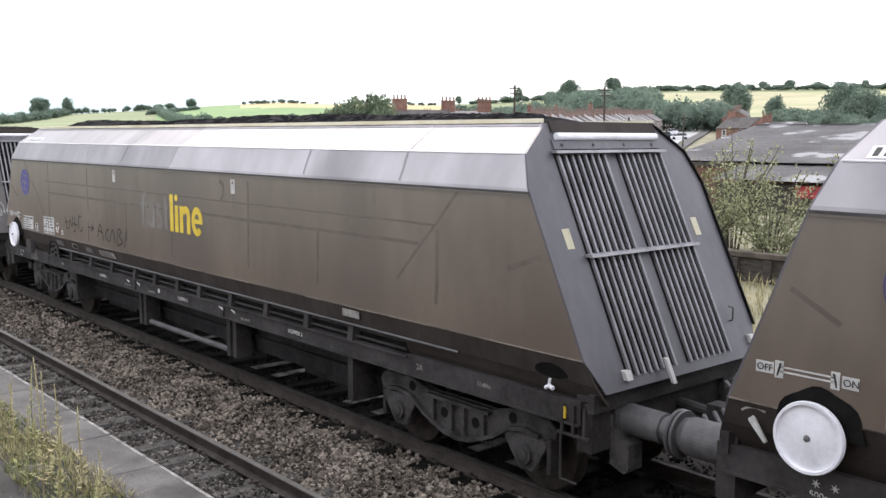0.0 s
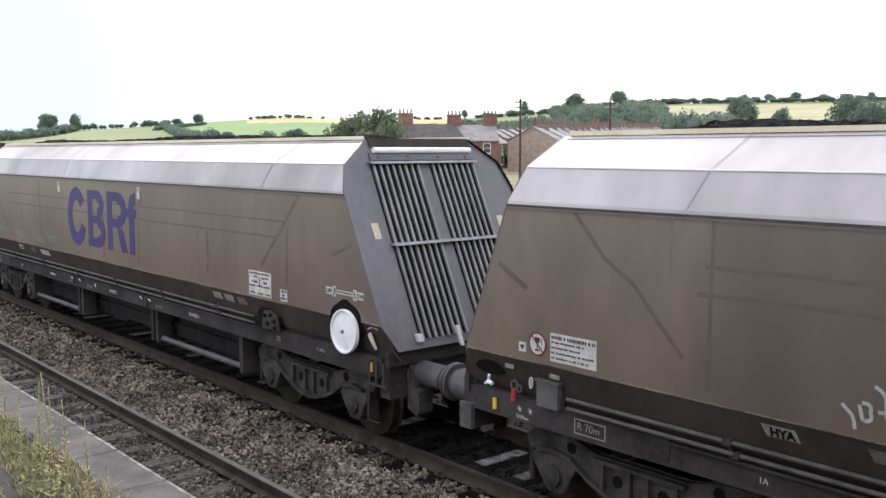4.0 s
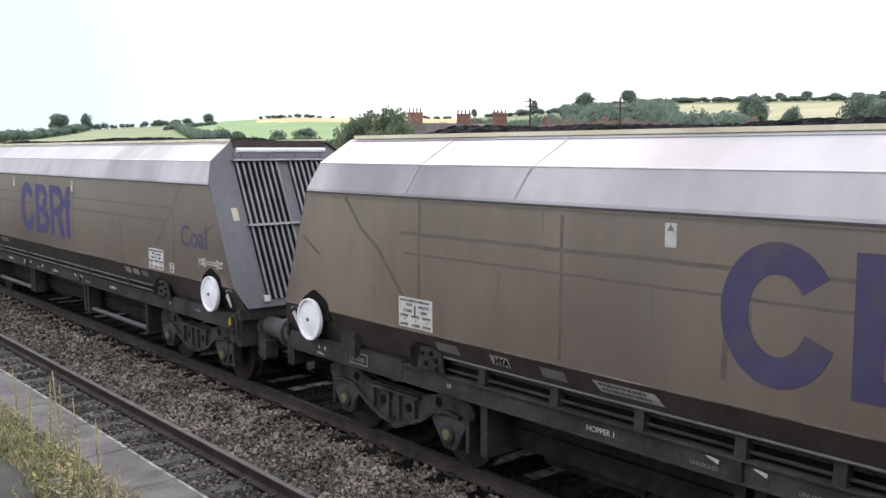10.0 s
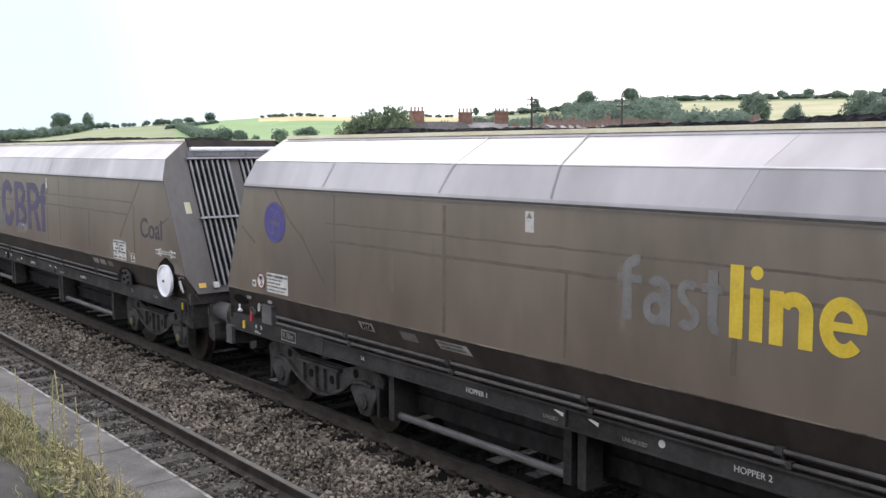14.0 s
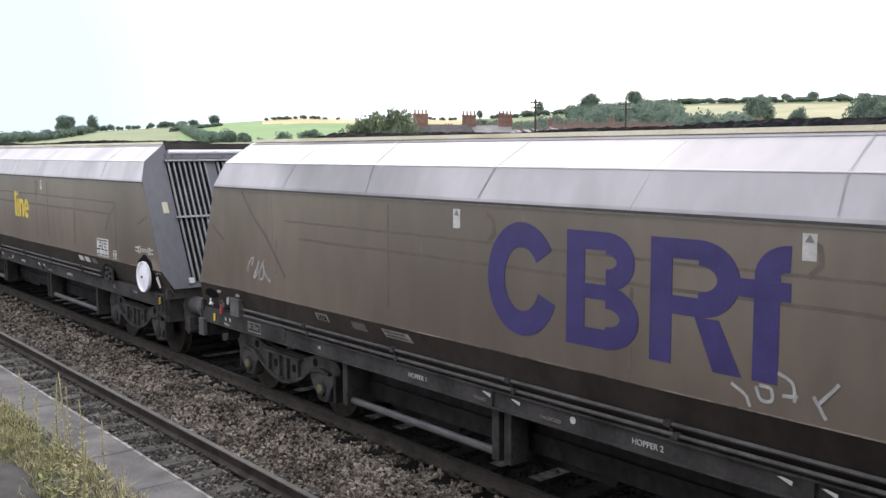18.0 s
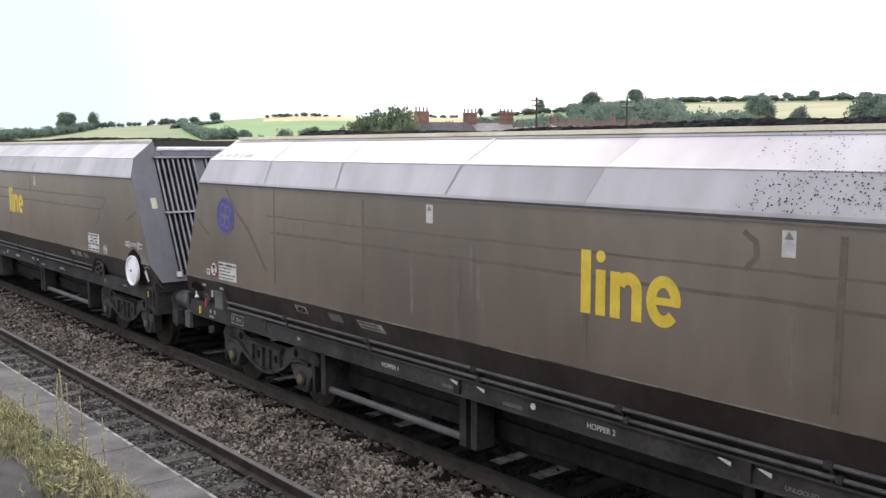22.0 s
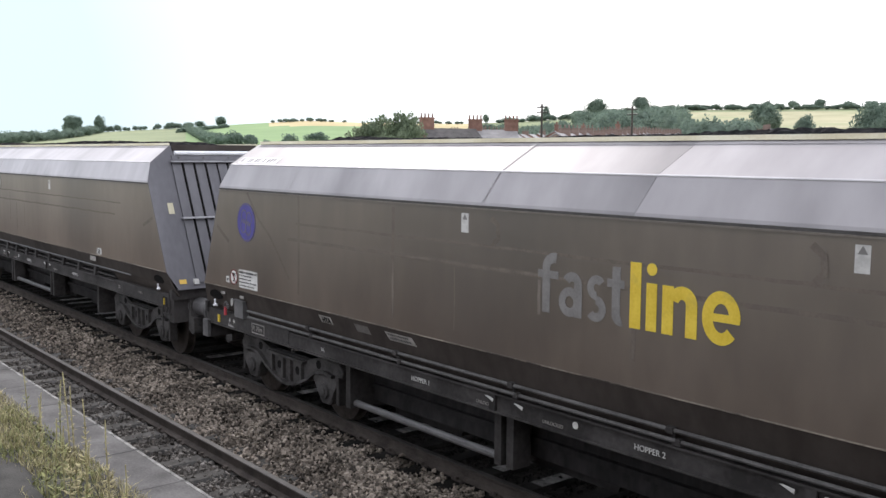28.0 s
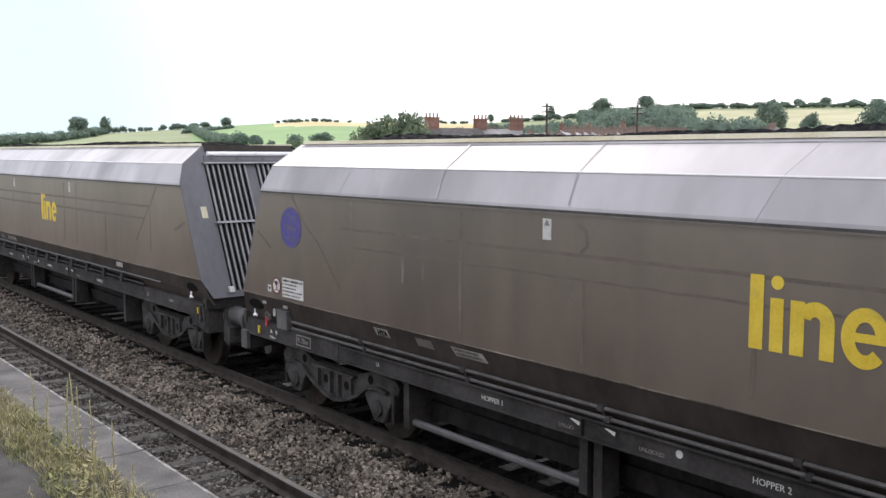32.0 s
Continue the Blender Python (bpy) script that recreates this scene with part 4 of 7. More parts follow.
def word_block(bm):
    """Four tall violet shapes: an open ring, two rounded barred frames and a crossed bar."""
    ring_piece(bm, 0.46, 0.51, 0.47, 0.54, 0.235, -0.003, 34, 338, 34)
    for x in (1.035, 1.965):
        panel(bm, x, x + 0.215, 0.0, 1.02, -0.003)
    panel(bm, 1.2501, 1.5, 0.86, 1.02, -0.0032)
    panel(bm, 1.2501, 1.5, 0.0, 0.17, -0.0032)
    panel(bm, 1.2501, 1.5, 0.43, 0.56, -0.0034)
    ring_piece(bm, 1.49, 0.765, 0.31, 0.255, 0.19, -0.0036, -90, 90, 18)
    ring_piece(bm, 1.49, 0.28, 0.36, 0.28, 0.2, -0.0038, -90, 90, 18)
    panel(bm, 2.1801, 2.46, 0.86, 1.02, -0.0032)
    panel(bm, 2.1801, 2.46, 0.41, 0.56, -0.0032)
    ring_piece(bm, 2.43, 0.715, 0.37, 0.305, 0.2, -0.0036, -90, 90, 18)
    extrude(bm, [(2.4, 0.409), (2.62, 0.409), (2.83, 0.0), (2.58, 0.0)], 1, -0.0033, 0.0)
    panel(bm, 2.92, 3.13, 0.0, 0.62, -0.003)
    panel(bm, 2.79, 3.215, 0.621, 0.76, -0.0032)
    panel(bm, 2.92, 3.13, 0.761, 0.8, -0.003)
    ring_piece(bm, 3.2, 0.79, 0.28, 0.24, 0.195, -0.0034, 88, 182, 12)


def roundel(bm):
    lathe(bm, [(0.27, -0.003), (0.27, 0.0)], (0, 0, 0), 1, 36)


def roundel_marks(bm):
    ring_piece(bm, 0, 0, 0.262, 0.262, 0.012, -0.005, 0, 360, 32)
    for i in range(4):
        a = 0.6 + i * math.pi / 2
        ring_piece(bm, 0.1 * math.cos(a), 0.1 * math.sin(a), 0.085, 0.1, 0.018, -0.005 - 0.0005 * i, 0, 360, 18)


def ribbon(bm, pts, w, lift=0.0, base=-0.003):
    """A brush stroke along points (x, z); lift lays it over itself where it crosses."""
    prev = None
    for i, (x, z) in enumerate(pts):
        a, b = pts[max(0, i - 1)], pts[min(len(pts) - 1, i + 1)]
        d = Vector((b[0] - a[0], b[1] - a[1])).normalized()
        o = Vector((-d.y, d.x)) * w
        row = [bm.verts.new((x + s * o.x, base - lift * i, z + s * o.y)) for s in (1, -1)]
        if prev:
            bm.faces.new((prev[0], prev[1], row[1], row[0]))
        prev = row


def scrawl(bm, x, z, w, h, seed, strokes=4, brush=0.011):
    """Illegible looping spray-paint strokes."""
    rng = random.Random(seed)
    for s in range(strokes):
        cx, a, b = x + w * (s + 0.5) / strokes, rng.uniform(0, 6), rng.uniform(0.6, 1.3)
        pts = []
        for i in range(19):
            u = i / 18
            pts.append((cx + 0.5 * w / strokes * math.sin(a + 6.5 * u * b) + 0.2 * w / strokes * (u - 0.5), z + h * (0.5 + 0.48 * math.sin(1.3 * a + 4.6 * u * b + s))))
        ribbon(bm, pts, brush, 0.0001, -0.003 - 0.0019 * (s % 2))


MINT = (((0.15, 0.2), (0.13, 0.5), (0.16, 0.85), (0.3, 0.97), (0.47, 1.0), (0.48, 0.75)), ((0.08, 0.65), (0.02, 0.5), (0.15, 0.42), (0.35, 0.5), (0.47, 0.45), (0.3, 0.3)), ((0.2, 0.4), (0.32, 0.18), (0.55, 0.12)), ((0.52, 0.8), (0.57, 0.1)), ((0.54, 0.4), (0.78, 0.55)), ((0.54, 0.4), (0.75, 0.15)), ((0.74, 0.5), (0.76, 0.15), (0.9, 0.02), (0.98, 0.12), (0.97, 0.4)))
ZIGZAG = (((0.0, 0.4), (0.25, 0.95)), ((0.2, 0.55), (0.35, 0.2), (0.42, 0.95)), ((0.4, 0.4), (0.5, 0.15), (0.62, 1.0)), ((0.62, 0.9), (0.75, 0.05)), ((0.8, 0.3), (0.95, 0.35), (1.0, 0.65), (0.9, 0.85), (0.75, 0.8)))
SCRATCH = (((0.0, 0.5), (0.15, 0.3), (0.2, 0.0)), ((0.25, 0.55), (0.3, 0.2), (0.42, 0.25), (0.4, 0.6), (0.28, 0.6)), ((0.45, 1.0), (0.6, 0.85), (0.62, 0.35)), ((0.5, 0.45), (0.65, 0.5)), ((0.78, 0.6), (0.9, 0.1)), ((0.82, 0.4), (1.0, 1.0)))

SPIKES = (((0.0, 0.85), (0.02, 0.35), (0.06, 0.3)), ((0.0, 0.6), (0.05, 0.62)), ((0.08, 0.3), (0.09, 0.85), (0.13, 0.3), (0.14, 0.95)), ((0.17, 0.9), (0.18, 0.2), (0.15, 0.25)), ((0.15, 0.6), (0.22, 0.55)), ((0.24, 0.35), (0.25, 1.0), (0.29, 0.98)), ((0.27, 0.3), (0.3, 0.35), (0.3, 0.5)), ((0.4, 0.58), (0.49, 0.55)), ((0.46, 0.7), (0.5, 0.55), (0.45, 0.42)), ((0.55, 0.2), (0.6, 0.95), (0.65, 0.1)), ((0.56, 0.5), (0.64, 0.45)), ((0.74, 0.65), (0.69, 0.55), (0.68, 0.25), (0.73, 0.1)), ((0.74, 0.1), (0.79, 0.8), (0.83, 0.1)), ((0.86, 0.0), (0.87, 0.8), (0.93, 0.65), (0.88, 0.45), (0.95, 0.2), (0.87, 0.02)), ((0.96, 0.0), (1.0, 0.75)))


def tag_strokes(bm, strokes, x, z, w, h, seed, brush):
    """Spray strokes on a unit square, laid on the side sheet with a slight wobble."""
    rng = random.Random(seed)
    for s, pts in enumerate(strokes):
        fine = []
        for p, q in zip(pts, pts[1:]):
            fine += [(p[0] + (q[0] - p[0]) * i / 4, p[1] + (q[1] - p[1]) * i / 4) for i in range(4)]
        fine.append(pts[-1])
        for _ in range(2):
            fine = [fine[0]] + [((a[0] + 2 * b[0] + c[0]) / 4, (a[1] + 2 * b[1] + c[1]) / 4) for a, b, c in zip(fine, fine[1:], fine[2:])] + [fine[-1]]
        ribbon(bm, [(x + w * u + rng.uniform(-0.004, 0.004), z + h * v) for u, v in fine], brush, 0.0001, -0.003 - 0.0016 * (s % 3))


def bubble_tag(bm):
    """Round outlined bubble shapes that overlap."""
    for i, (cx, cz, rx, rz, a0, a1) in enumerate(((0.14, 0.15, 0.14, 0.16, 0, 360), (0.13, 0.13, 0.05, 0.09, 60, 250), (0.38, 0.2, 0.11, 0.13, -20, 170), (0.4, 0.09, 0.09, 0.08, 20, 300), (0.58, 0.2, 0.1, 0.13, 20, 180), (0.73, 0.13, 0.14, 0.17, -80, 150), (0.62, 0.08, 0.12, 0.09, 190, 290))):
        ring_piece(bm, cx, cz, rx, rz, 0.018, -0.003 - 0.0004 * i, a0, a1, 20)


def print_rows(bm, x0, x1, z0, z1, rows, seed):
    """Small illegible print as rows of short bars, the first row bolder."""
    rng = random.Random(seed)
    step = (z1 - z0) / (rows + 0.5)
    for r in range(rows):
        x = x0 + 0.015
        tall = step * (0.36 if r == 0 and rows > 2 else 0.2)
        zc = z1 - step * (r + 0.75)
        stop = x1 - (0.015 if r == 0 else rng.uniform(0.05, 0.4) * (x1 - x0))
        while x < stop:
            w = rng.uniform(0.01, 0.026)
            quad_box(bm, x, min(x + w, x1 - 0.008), -0.006, -0.0041, zc - tall, zc + tall * rng.uniform(0.6, 1.0))
            x += w + (0.008 if rng.random() < 0.8 else 0.022)


def sticker(parent, x0, x1, z0, z1, rows, seed, material="label", y=-WIDE, name="label_plate", ink="ink"):
    bm = bmesh.new()
    quad_box(bm, x0, x1, -0.004, 0.0, z0, z1)
    s = part(name, bm, M[material], parent)
    s.location.y = y
    if rows:
        bm = bmesh.new()
        print_rows(bm, x0, x1, z0, z1, rows, seed)
        part("print", bm, M[ink], s, "rows of illegible dark print")["kind"] = "stuff"
    return s


def valve(w, x, material):
    """A bracket plate with its row of cocks, over a flat black shape painted as the skirt's shaded gap."""
    place("valve_gap", stock("valve_gap", lambda bm: extrude(bm, [(-0.34, 1.2), (0.02, 1.2), (0.02, 1.47), (-0.24, 1.48), (-0.36, 1.4)], 1, -1.374, -1.33), M["dark"]), w, (x, 0, 0))
    p = place("valve_plate", stock("valve_plate", lambda bm: extrude(bm, [(-0.2, 1.2), (0.24, 1.2), (0.2, 1.4), (0.02, 1.46), (-0.14, 1.44)], 1, -1.405, -1.376), M[material]), w, (x, 0, 0))
    for dx, dz in ((-0.1, 1.38), (0.04, 1.4), (0.13, 1.33), (-0.04, 1.28), (0.14, 1.24)):
        place("cock", stock("cock", lambda bm: lathe(bm, [(0.018, -0.03), (0.026, -0.02), (0.026, 0.0)], (0, 0, 0), 1, 8), M["dark"]), p, (dx, -1.405, dz))


def door_label(w, x):
    s = sticker(w, x, x + 0.58, 1.62, 1.95, 0, 0)
    y = -0.0045
    for text, size, dx, z in (("DOOR CONTROL OPERATION", 0.036, 0.03, 1.905), ("LOCK", 0.042, 0.13, 1.86), ("UNLOCK", 0.042, 0.34, 1.85), ("CLOSED", 0.042, 0.08, 1.79), ("OPEN", 0.042, 0.38, 1.79), ("HOPPER", 0.04, 0.02, 1.735), ("HOPPER", 0.04, 0.22, 1.735), ("HOPPER", 0.04, 0.41, 1.735), ("1", 0.042, 0.09, 1.69), ("2", 0.042, 0.29, 1.69), ("3", 0.042, 0.48, 1.69), ("DOORS", 0.04, 0.03, 1.64), ("DOORS", 0.04, 0.23, 1.64), ("DOORS", 0.04, 0.42, 1.64)):
        write("label_word", text, size, M["ink"], s, x + dx, y, z)
    bm = bmesh.new()
    extrude(bm, [(x + 0.275, 1.76), (x + 0.295, 1.76), (x + 0.295, 1.87), (x + 0.275, 1.87)], 1, -0.006, -0.0041)
    part("label_arrow", bm, M["ink"], s)


def supply_label(w, x):
    s = sticker(w, x, x + 0.165, 1.62, 1.77, 0, 0)
    for text, dx, z in (("DOOR", 0.025, 1.73), ("AIR", 0.045, 1.685), ("SUPPLY", 0.012, 1.64)):
        write("label_word", text, 0.045, M["ink"], s, x + dx, -0.0045, z)


def decal(parent, name, key, build, material, x, z, y=-WIDE, label=""):
    return place(name, stock(key + material.name, build, material), parent, (x, y - 0.0015, z), label=label)


def wagon(k, spec):
    """One bogie coal hopper. spec: wheel end (+1 ahead, -1 behind), marks, label."""
    w = tagged(new("coal_hopper_wagon"), spec["label"], "railway wagon", "coal train")
    turn = Matrix.Rotation(math.pi, 4, "Z")
    I = Matrix.Identity(4)
    for m, tag in ((I, "near"), (turn, "far")):
        SLOPES[:] = (0.475, 0.395) if tag == "near" else (0.395, 0.475)
        TUCK[:] = (0.0, FAR_IN) if tag == "near" else (FAR_IN, 0.0)
        m_end, m = m, m if tag == "near" else Matrix.Translation((0, -FAR_IN, 0)) @ m
        s = place("hopper_side", stock("hopper_side" + tag, side_shape, M["side"]), w, turn=m, label="brown painted hopper side streaked with dirt")
        s.color = (spec.get("tone", 1.0),) * 3 + (1,)
        if spec["wheel"] > 0:
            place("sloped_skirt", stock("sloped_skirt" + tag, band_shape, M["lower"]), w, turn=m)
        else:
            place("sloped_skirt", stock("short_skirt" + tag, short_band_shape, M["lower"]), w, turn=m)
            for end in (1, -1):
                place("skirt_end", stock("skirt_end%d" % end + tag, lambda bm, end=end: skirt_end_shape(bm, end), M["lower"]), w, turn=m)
            # black panel added so the recess looks deep in shade
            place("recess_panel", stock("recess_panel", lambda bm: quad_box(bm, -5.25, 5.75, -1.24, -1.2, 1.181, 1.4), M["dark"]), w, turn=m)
        for half in (-1, 1):
            r = place("roof_sheet", stock("roof_sheet%d" % half + tag, lambda bm, half=half: roof_shape(bm, half), M["roof"]), w, turn=m, label="pale grey alloy top sheet")
            r.color = (spec.get("roof", (1.0, 1.0))[half > 0],) * 3 + (1,)
        # this rail's dark tone also carries the shadow gap below the top sheet
        place("cant_rail", stock("cant_rail" + tag, cant_rail_shape, M["duct"]), w, turn=m)
        place("fold_edge", stock("fold_edge" + tag, lambda bm: quad_box(bm, -end_x(BELLY, True), end_x(BELLY), -WIDE - 0.005, -WIDE - 0.001, BELLY - 0.004, BELLY + 0.007), M["chip"]), w, turn=m, label="thin chipped edge of the fold")
        place("drip_strip", stock("drip_strip" + tag, drip_strip_shape, M["drip"]), w, turn=m, label="thin worn drip strip")
        place("rim_rail", stock("rim_rail" + tag, rim_rail_shape, M["rim"]), w, turn=m, label="pale cream rim rail")
        if tag == "near":
            place("sheet_seam", stock("sheet_seam", seam_shape, M["crease"]), w)
            # pale bead paints the highlight along the crease
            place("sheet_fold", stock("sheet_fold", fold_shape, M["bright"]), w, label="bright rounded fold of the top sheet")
        place("solebar", stock("solebar", sole_shape, M["frame"]), w, turn=m)
        for end in (-1, 1):
            place("solebar_end", stock("solebar_end%d" % end, lambda bm, end=end: sole_end_shape(bm, end), M["frame"]), w, turn=m)
        coat = "end_brown" if k in (1, 7) else "end"
        e = place("end_sheet", stock("end_sheet" + tag + coat, end_shape, M[coat]), w, turn=m_end, label="sloped grey end sheet")
        for y, wd in ribs_at(spec.get("ribs", "fine")):
            place("rib", stock("rib%d" % round(y * 1000) + tag, lambda bm, y=y, wd=wd: end_strip(bm, y - wd / 2, y + wd / 2, 1.4, 3.37, 0.021, 0.036 if wd < 0.1 else 0.026), M["rib" if wd < 0.1 else "end"]), e)
        for z in (3.40, 2.45):
            place("cross_bar", stock("cross_bar%d" % round(z * 100) + tag, lambda bm, z=z: end_strip(bm, -0.95, 0.76, z - 0.013, z + 0.013, 0.022, 0.085), M["bar"]), e)
        # dark sheets laid between the ribs to stand for the shade in their gaps
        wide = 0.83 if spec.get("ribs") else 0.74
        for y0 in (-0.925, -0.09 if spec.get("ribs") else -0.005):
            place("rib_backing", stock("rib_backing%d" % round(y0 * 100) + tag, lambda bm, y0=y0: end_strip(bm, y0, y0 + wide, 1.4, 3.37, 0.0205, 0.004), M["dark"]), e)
        # the lip's shadow is put into its dark brown
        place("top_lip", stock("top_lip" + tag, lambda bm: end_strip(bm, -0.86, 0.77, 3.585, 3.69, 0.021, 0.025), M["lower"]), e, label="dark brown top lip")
        place("end_cap", stock("end_cap" + tag, lambda bm: end_strip(bm, -0.9, 0.78, 3.425, 3.51, 0.021, 0.02), M["end"]), e)
        # white bar stands for the sunlit band under the lip
        place("roll_bar", stock("roll_bar" + tag, bright_band_shape, M["white"]), e, label="pale round bar across the top")
        if tag == "near":
            place("edge_trim", stock("edge_trim", trim_shape, M["dark"]), e, label="black edging")
        place("grab_handle", stock("grab_handle" + tag, handle_shape, M["pipe"]), e)
        for y in (-0.78, -0.32, 0.16, 0.62):
            place("bolt", stock("end_bolt%d" % round(y * 100) + tag, lambda bm, y=y: end_strip(bm, y - 0.012, y + 0.012, 3.45, 3.475, 0.041, 0.012), M["duct"]), e)
        for y in (-1.15, 0.86):
            place("cream_plate", stock("cream_plate%d" % round(y * 100) + tag, lambda bm, y=y: end_strip(bm, y, y + 0.1, 2.52, 2.7, 0.021, 0.004), M["cream"]), e)
        place("headstock", stock("headstock", headstock_shape, M["frame"]), w, turn=m_end)
        place("apron", stock("apron" + tag, apron_shape, M["frame"]), w, turn=m_end)
        place("coupling", stock("coupling", coupling_shape, M["frame"]), w, turn=m_end)
        place("step_cage", stock("step_cage", step_cage_shape, M["frame"]), w, turn=m_end)
        for y in (-0.865, 0.865):
            place("buffer", stock("buffer%d%s" % (y > 0, tag), lambda bm, y=y: buffer_shape(bm, y, tag == "far"), M["buffer"]), w, turn=m_end, label="dusty grey round buffer")
            place("guard_bracket", stock("guard_bracket%d" % (y > 0), lambda bm, y=y: guard_shape(bm, y), M["bogie"]), w, turn=m_end)
        place("hose", stock("hose", hose_shape, M["pipe"]), w, turn=m_end)
        if k in (6, 7, 14):
            place("amber_plate", stock("amber_plate" + tag, lambda bm: end_strip(bm, -1.22, -1.1, 1.39, 1.46, 0.021, 0.006), M["amber"]), e)
        place("lamp_bracket", stock("lamp_bracket_far" + tag, lambda bm: end_strip(bm, 1.1, 1.2, 1.42, 1.5, 0.021, 0.05), M["label"]), e)
        place("hose_cap", stock("hose_cap", lambda bm: lathe(bm, [(0.012, -0.06), (0.036, -0.045), (0.042, 0.03), (0.02, 0.05)], (HALF + 1.08, 0.42, 1.12), 1, 14), M["maroon"]), w, turn=m_end)
        place("lamp_bracket", stock("lamp_bracket" + tag, lambda bm: end_strip(bm, -0.98, -0.9, 1.38, 1.46, 0.021, 0.05), M["label"]), e)
        place("white_lever", stock("white_lever" + tag, lambda bm: end_strip(bm, -0.42, -0.37, 1.28, 1.5, 0.09, 0.03), M["label"]), e)
        if k == 1 and tag == "near":
            bm = bmesh.new()
            tag_strokes(bm, SCRATCH, 0.0, 0.0, 0.3, 0.42, 5, 0.008)
            ob = part("graffiti", bm, M["chalk"], e, "small pale sprayed scrawl")
            rake = math.atan(0.475)
            ob.matrix_basis = Matrix.Translation((end_x(1.6) + 0.028, -1.2, 1.6)) @ Matrix.Rotation(-rake, 4, "Y") @ Matrix.Rotation(math.pi / 2, 4, "Z")
    SLOPES[:] = 0.475, 0.395
    place("coal_load", stock("coal_load", coal_shape, M["coal"]), w, (0, 0, spec.get("heap", 0.0)), label="heaped black coal")
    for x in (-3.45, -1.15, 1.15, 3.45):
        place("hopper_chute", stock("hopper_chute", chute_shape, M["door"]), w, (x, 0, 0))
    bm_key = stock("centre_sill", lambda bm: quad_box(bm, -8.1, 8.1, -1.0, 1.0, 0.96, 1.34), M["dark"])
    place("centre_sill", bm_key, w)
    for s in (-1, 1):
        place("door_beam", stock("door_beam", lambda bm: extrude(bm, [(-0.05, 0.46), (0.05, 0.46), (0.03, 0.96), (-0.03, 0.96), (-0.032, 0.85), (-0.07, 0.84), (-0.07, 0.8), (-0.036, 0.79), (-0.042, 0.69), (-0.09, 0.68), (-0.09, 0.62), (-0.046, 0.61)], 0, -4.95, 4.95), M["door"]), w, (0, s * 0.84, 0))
    kind = "a" if spec["wheel"] > 0 else "b"
    for m, near in ((I, True), (turn, False)):
        for x in ((-1.64, 1.78) if kind == "a" else (-1.46, 1.6)):
            place("post", stock("post", post_shape, M["frame"]), w, turn=m @ Matrix.Translation((x, 0, 0)))
        for x in ((-4.45, 4.76) if kind == "a" else (-4.5, 4.55)):
            place("end_post", stock("end_post", lambda bm: quad_box(bm, -0.05, 0.05, -1.25, -0.8, 0.4, 0.974), M["frame"]), w, turn=m @ Matrix.Translation((x, 0, 0)))
        for x0, x1 in (((-4.4, -1.78), (1.94, 4.7)) if kind == "a" else ((-1.3, 1.46),)):
            place("lower_rail", stock("lower_rail%d" % round(x0 * 100), lambda bm, x0=x0, x1=x1: tube(bm, (x0, -1.16, 0.46), (x1, -1.16, 0.46), 0.045, 10), M["pipe"]), w, turn=m)
    for xb in (-6.26, 6.28):
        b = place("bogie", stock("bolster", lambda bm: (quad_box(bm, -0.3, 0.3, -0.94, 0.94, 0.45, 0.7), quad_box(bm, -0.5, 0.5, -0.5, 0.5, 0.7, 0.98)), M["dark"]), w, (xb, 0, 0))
        for s in (-1, 1):
            m = Matrix.Translation((0, s * 1.0, 0)) @ (I if s < 0 else turn)
            place("side_frame", stock("side_frame", bogie_frame_shape, M["bogie"]), b, turn=m)
            if s < 0:
                # dark discs on the frame stand for the shade inside its holes
                for x, z in ((-0.25, 0.56), (0.25, 0.56), (-0.8, 0.74), (0.8, 0.74)):
                    place("frame_hole", stock("frame_hole", frame_hole_shape, M["dark"]), b, turn=m @ Matrix.Translation((x, 0, z)))
            for xa in (-1.0, 1.0):
                side = Matrix.Translation((xa, s * 1.0, 0)) @ (I if s < 0 else turn)
                place("axlebox", stock("axlebox", axlebox_shape, M["bogie"]), b, turn=side)
                place("horn_plate", stock("horn_plate", horn_shape, M["frame"]), b, turn=side if xa > 0 else side @ Matrix.Rotation(math.pi, 4, "Z"))
                cap = "brass" if s < 0 and (xb > 0) == bool(spec.get("caps", k % 2)) and k % 3 else "bogie"
                place("axle_cap", stock("axle_cap_" + cap, lambda bm: lathe(bm, [(0.045, -0.13), (0.062, -0.126), (0.066, -0.11)], (0, 0, 0.43), 1, 12), M[cap]), b, turn=side)
        for xa in (-1.0, 1.0):
            wheels.append((place("wheelset", stock("wheelset", wheel_shape, M["tyre"]), b, (xa, 0, 0.43)), xa))
    # fittings of the visible side
    e = spec["wheel"]
    skirt_lean = 0.294 if e > 0 else 0.242
    # the hollow's shade is this black shape on the side sheet
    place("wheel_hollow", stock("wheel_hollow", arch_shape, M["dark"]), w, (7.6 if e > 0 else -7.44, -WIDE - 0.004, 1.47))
    hw = place("handwheel", stock("handwheel", handwheel_shape, M["white"], False), w, (7.655 if e > 0 else -7.48, -WIDE - 0.05, 1.45), label="white round handbrake wheel")
    place("hub", stock("hub", hub_shape, M["pipe"]), hw)
    place("brake_lever", stock("brake_lever", lever_shape, M["label"]), w, turn=pose(8.09 if e > 0 else -7.93, -WIDE + 0.02, 1.42, 0, -38, 0))
    place("quadrant", stock("quadrant", lambda bm: ring_piece(bm, 0, 0, 0.17, 0.15, 0.018, -0.006, 60, 135, 12), M["grimy"]), w, (8.12 if e > 0 else -7.94, -WIDE + 0.02, 1.41))
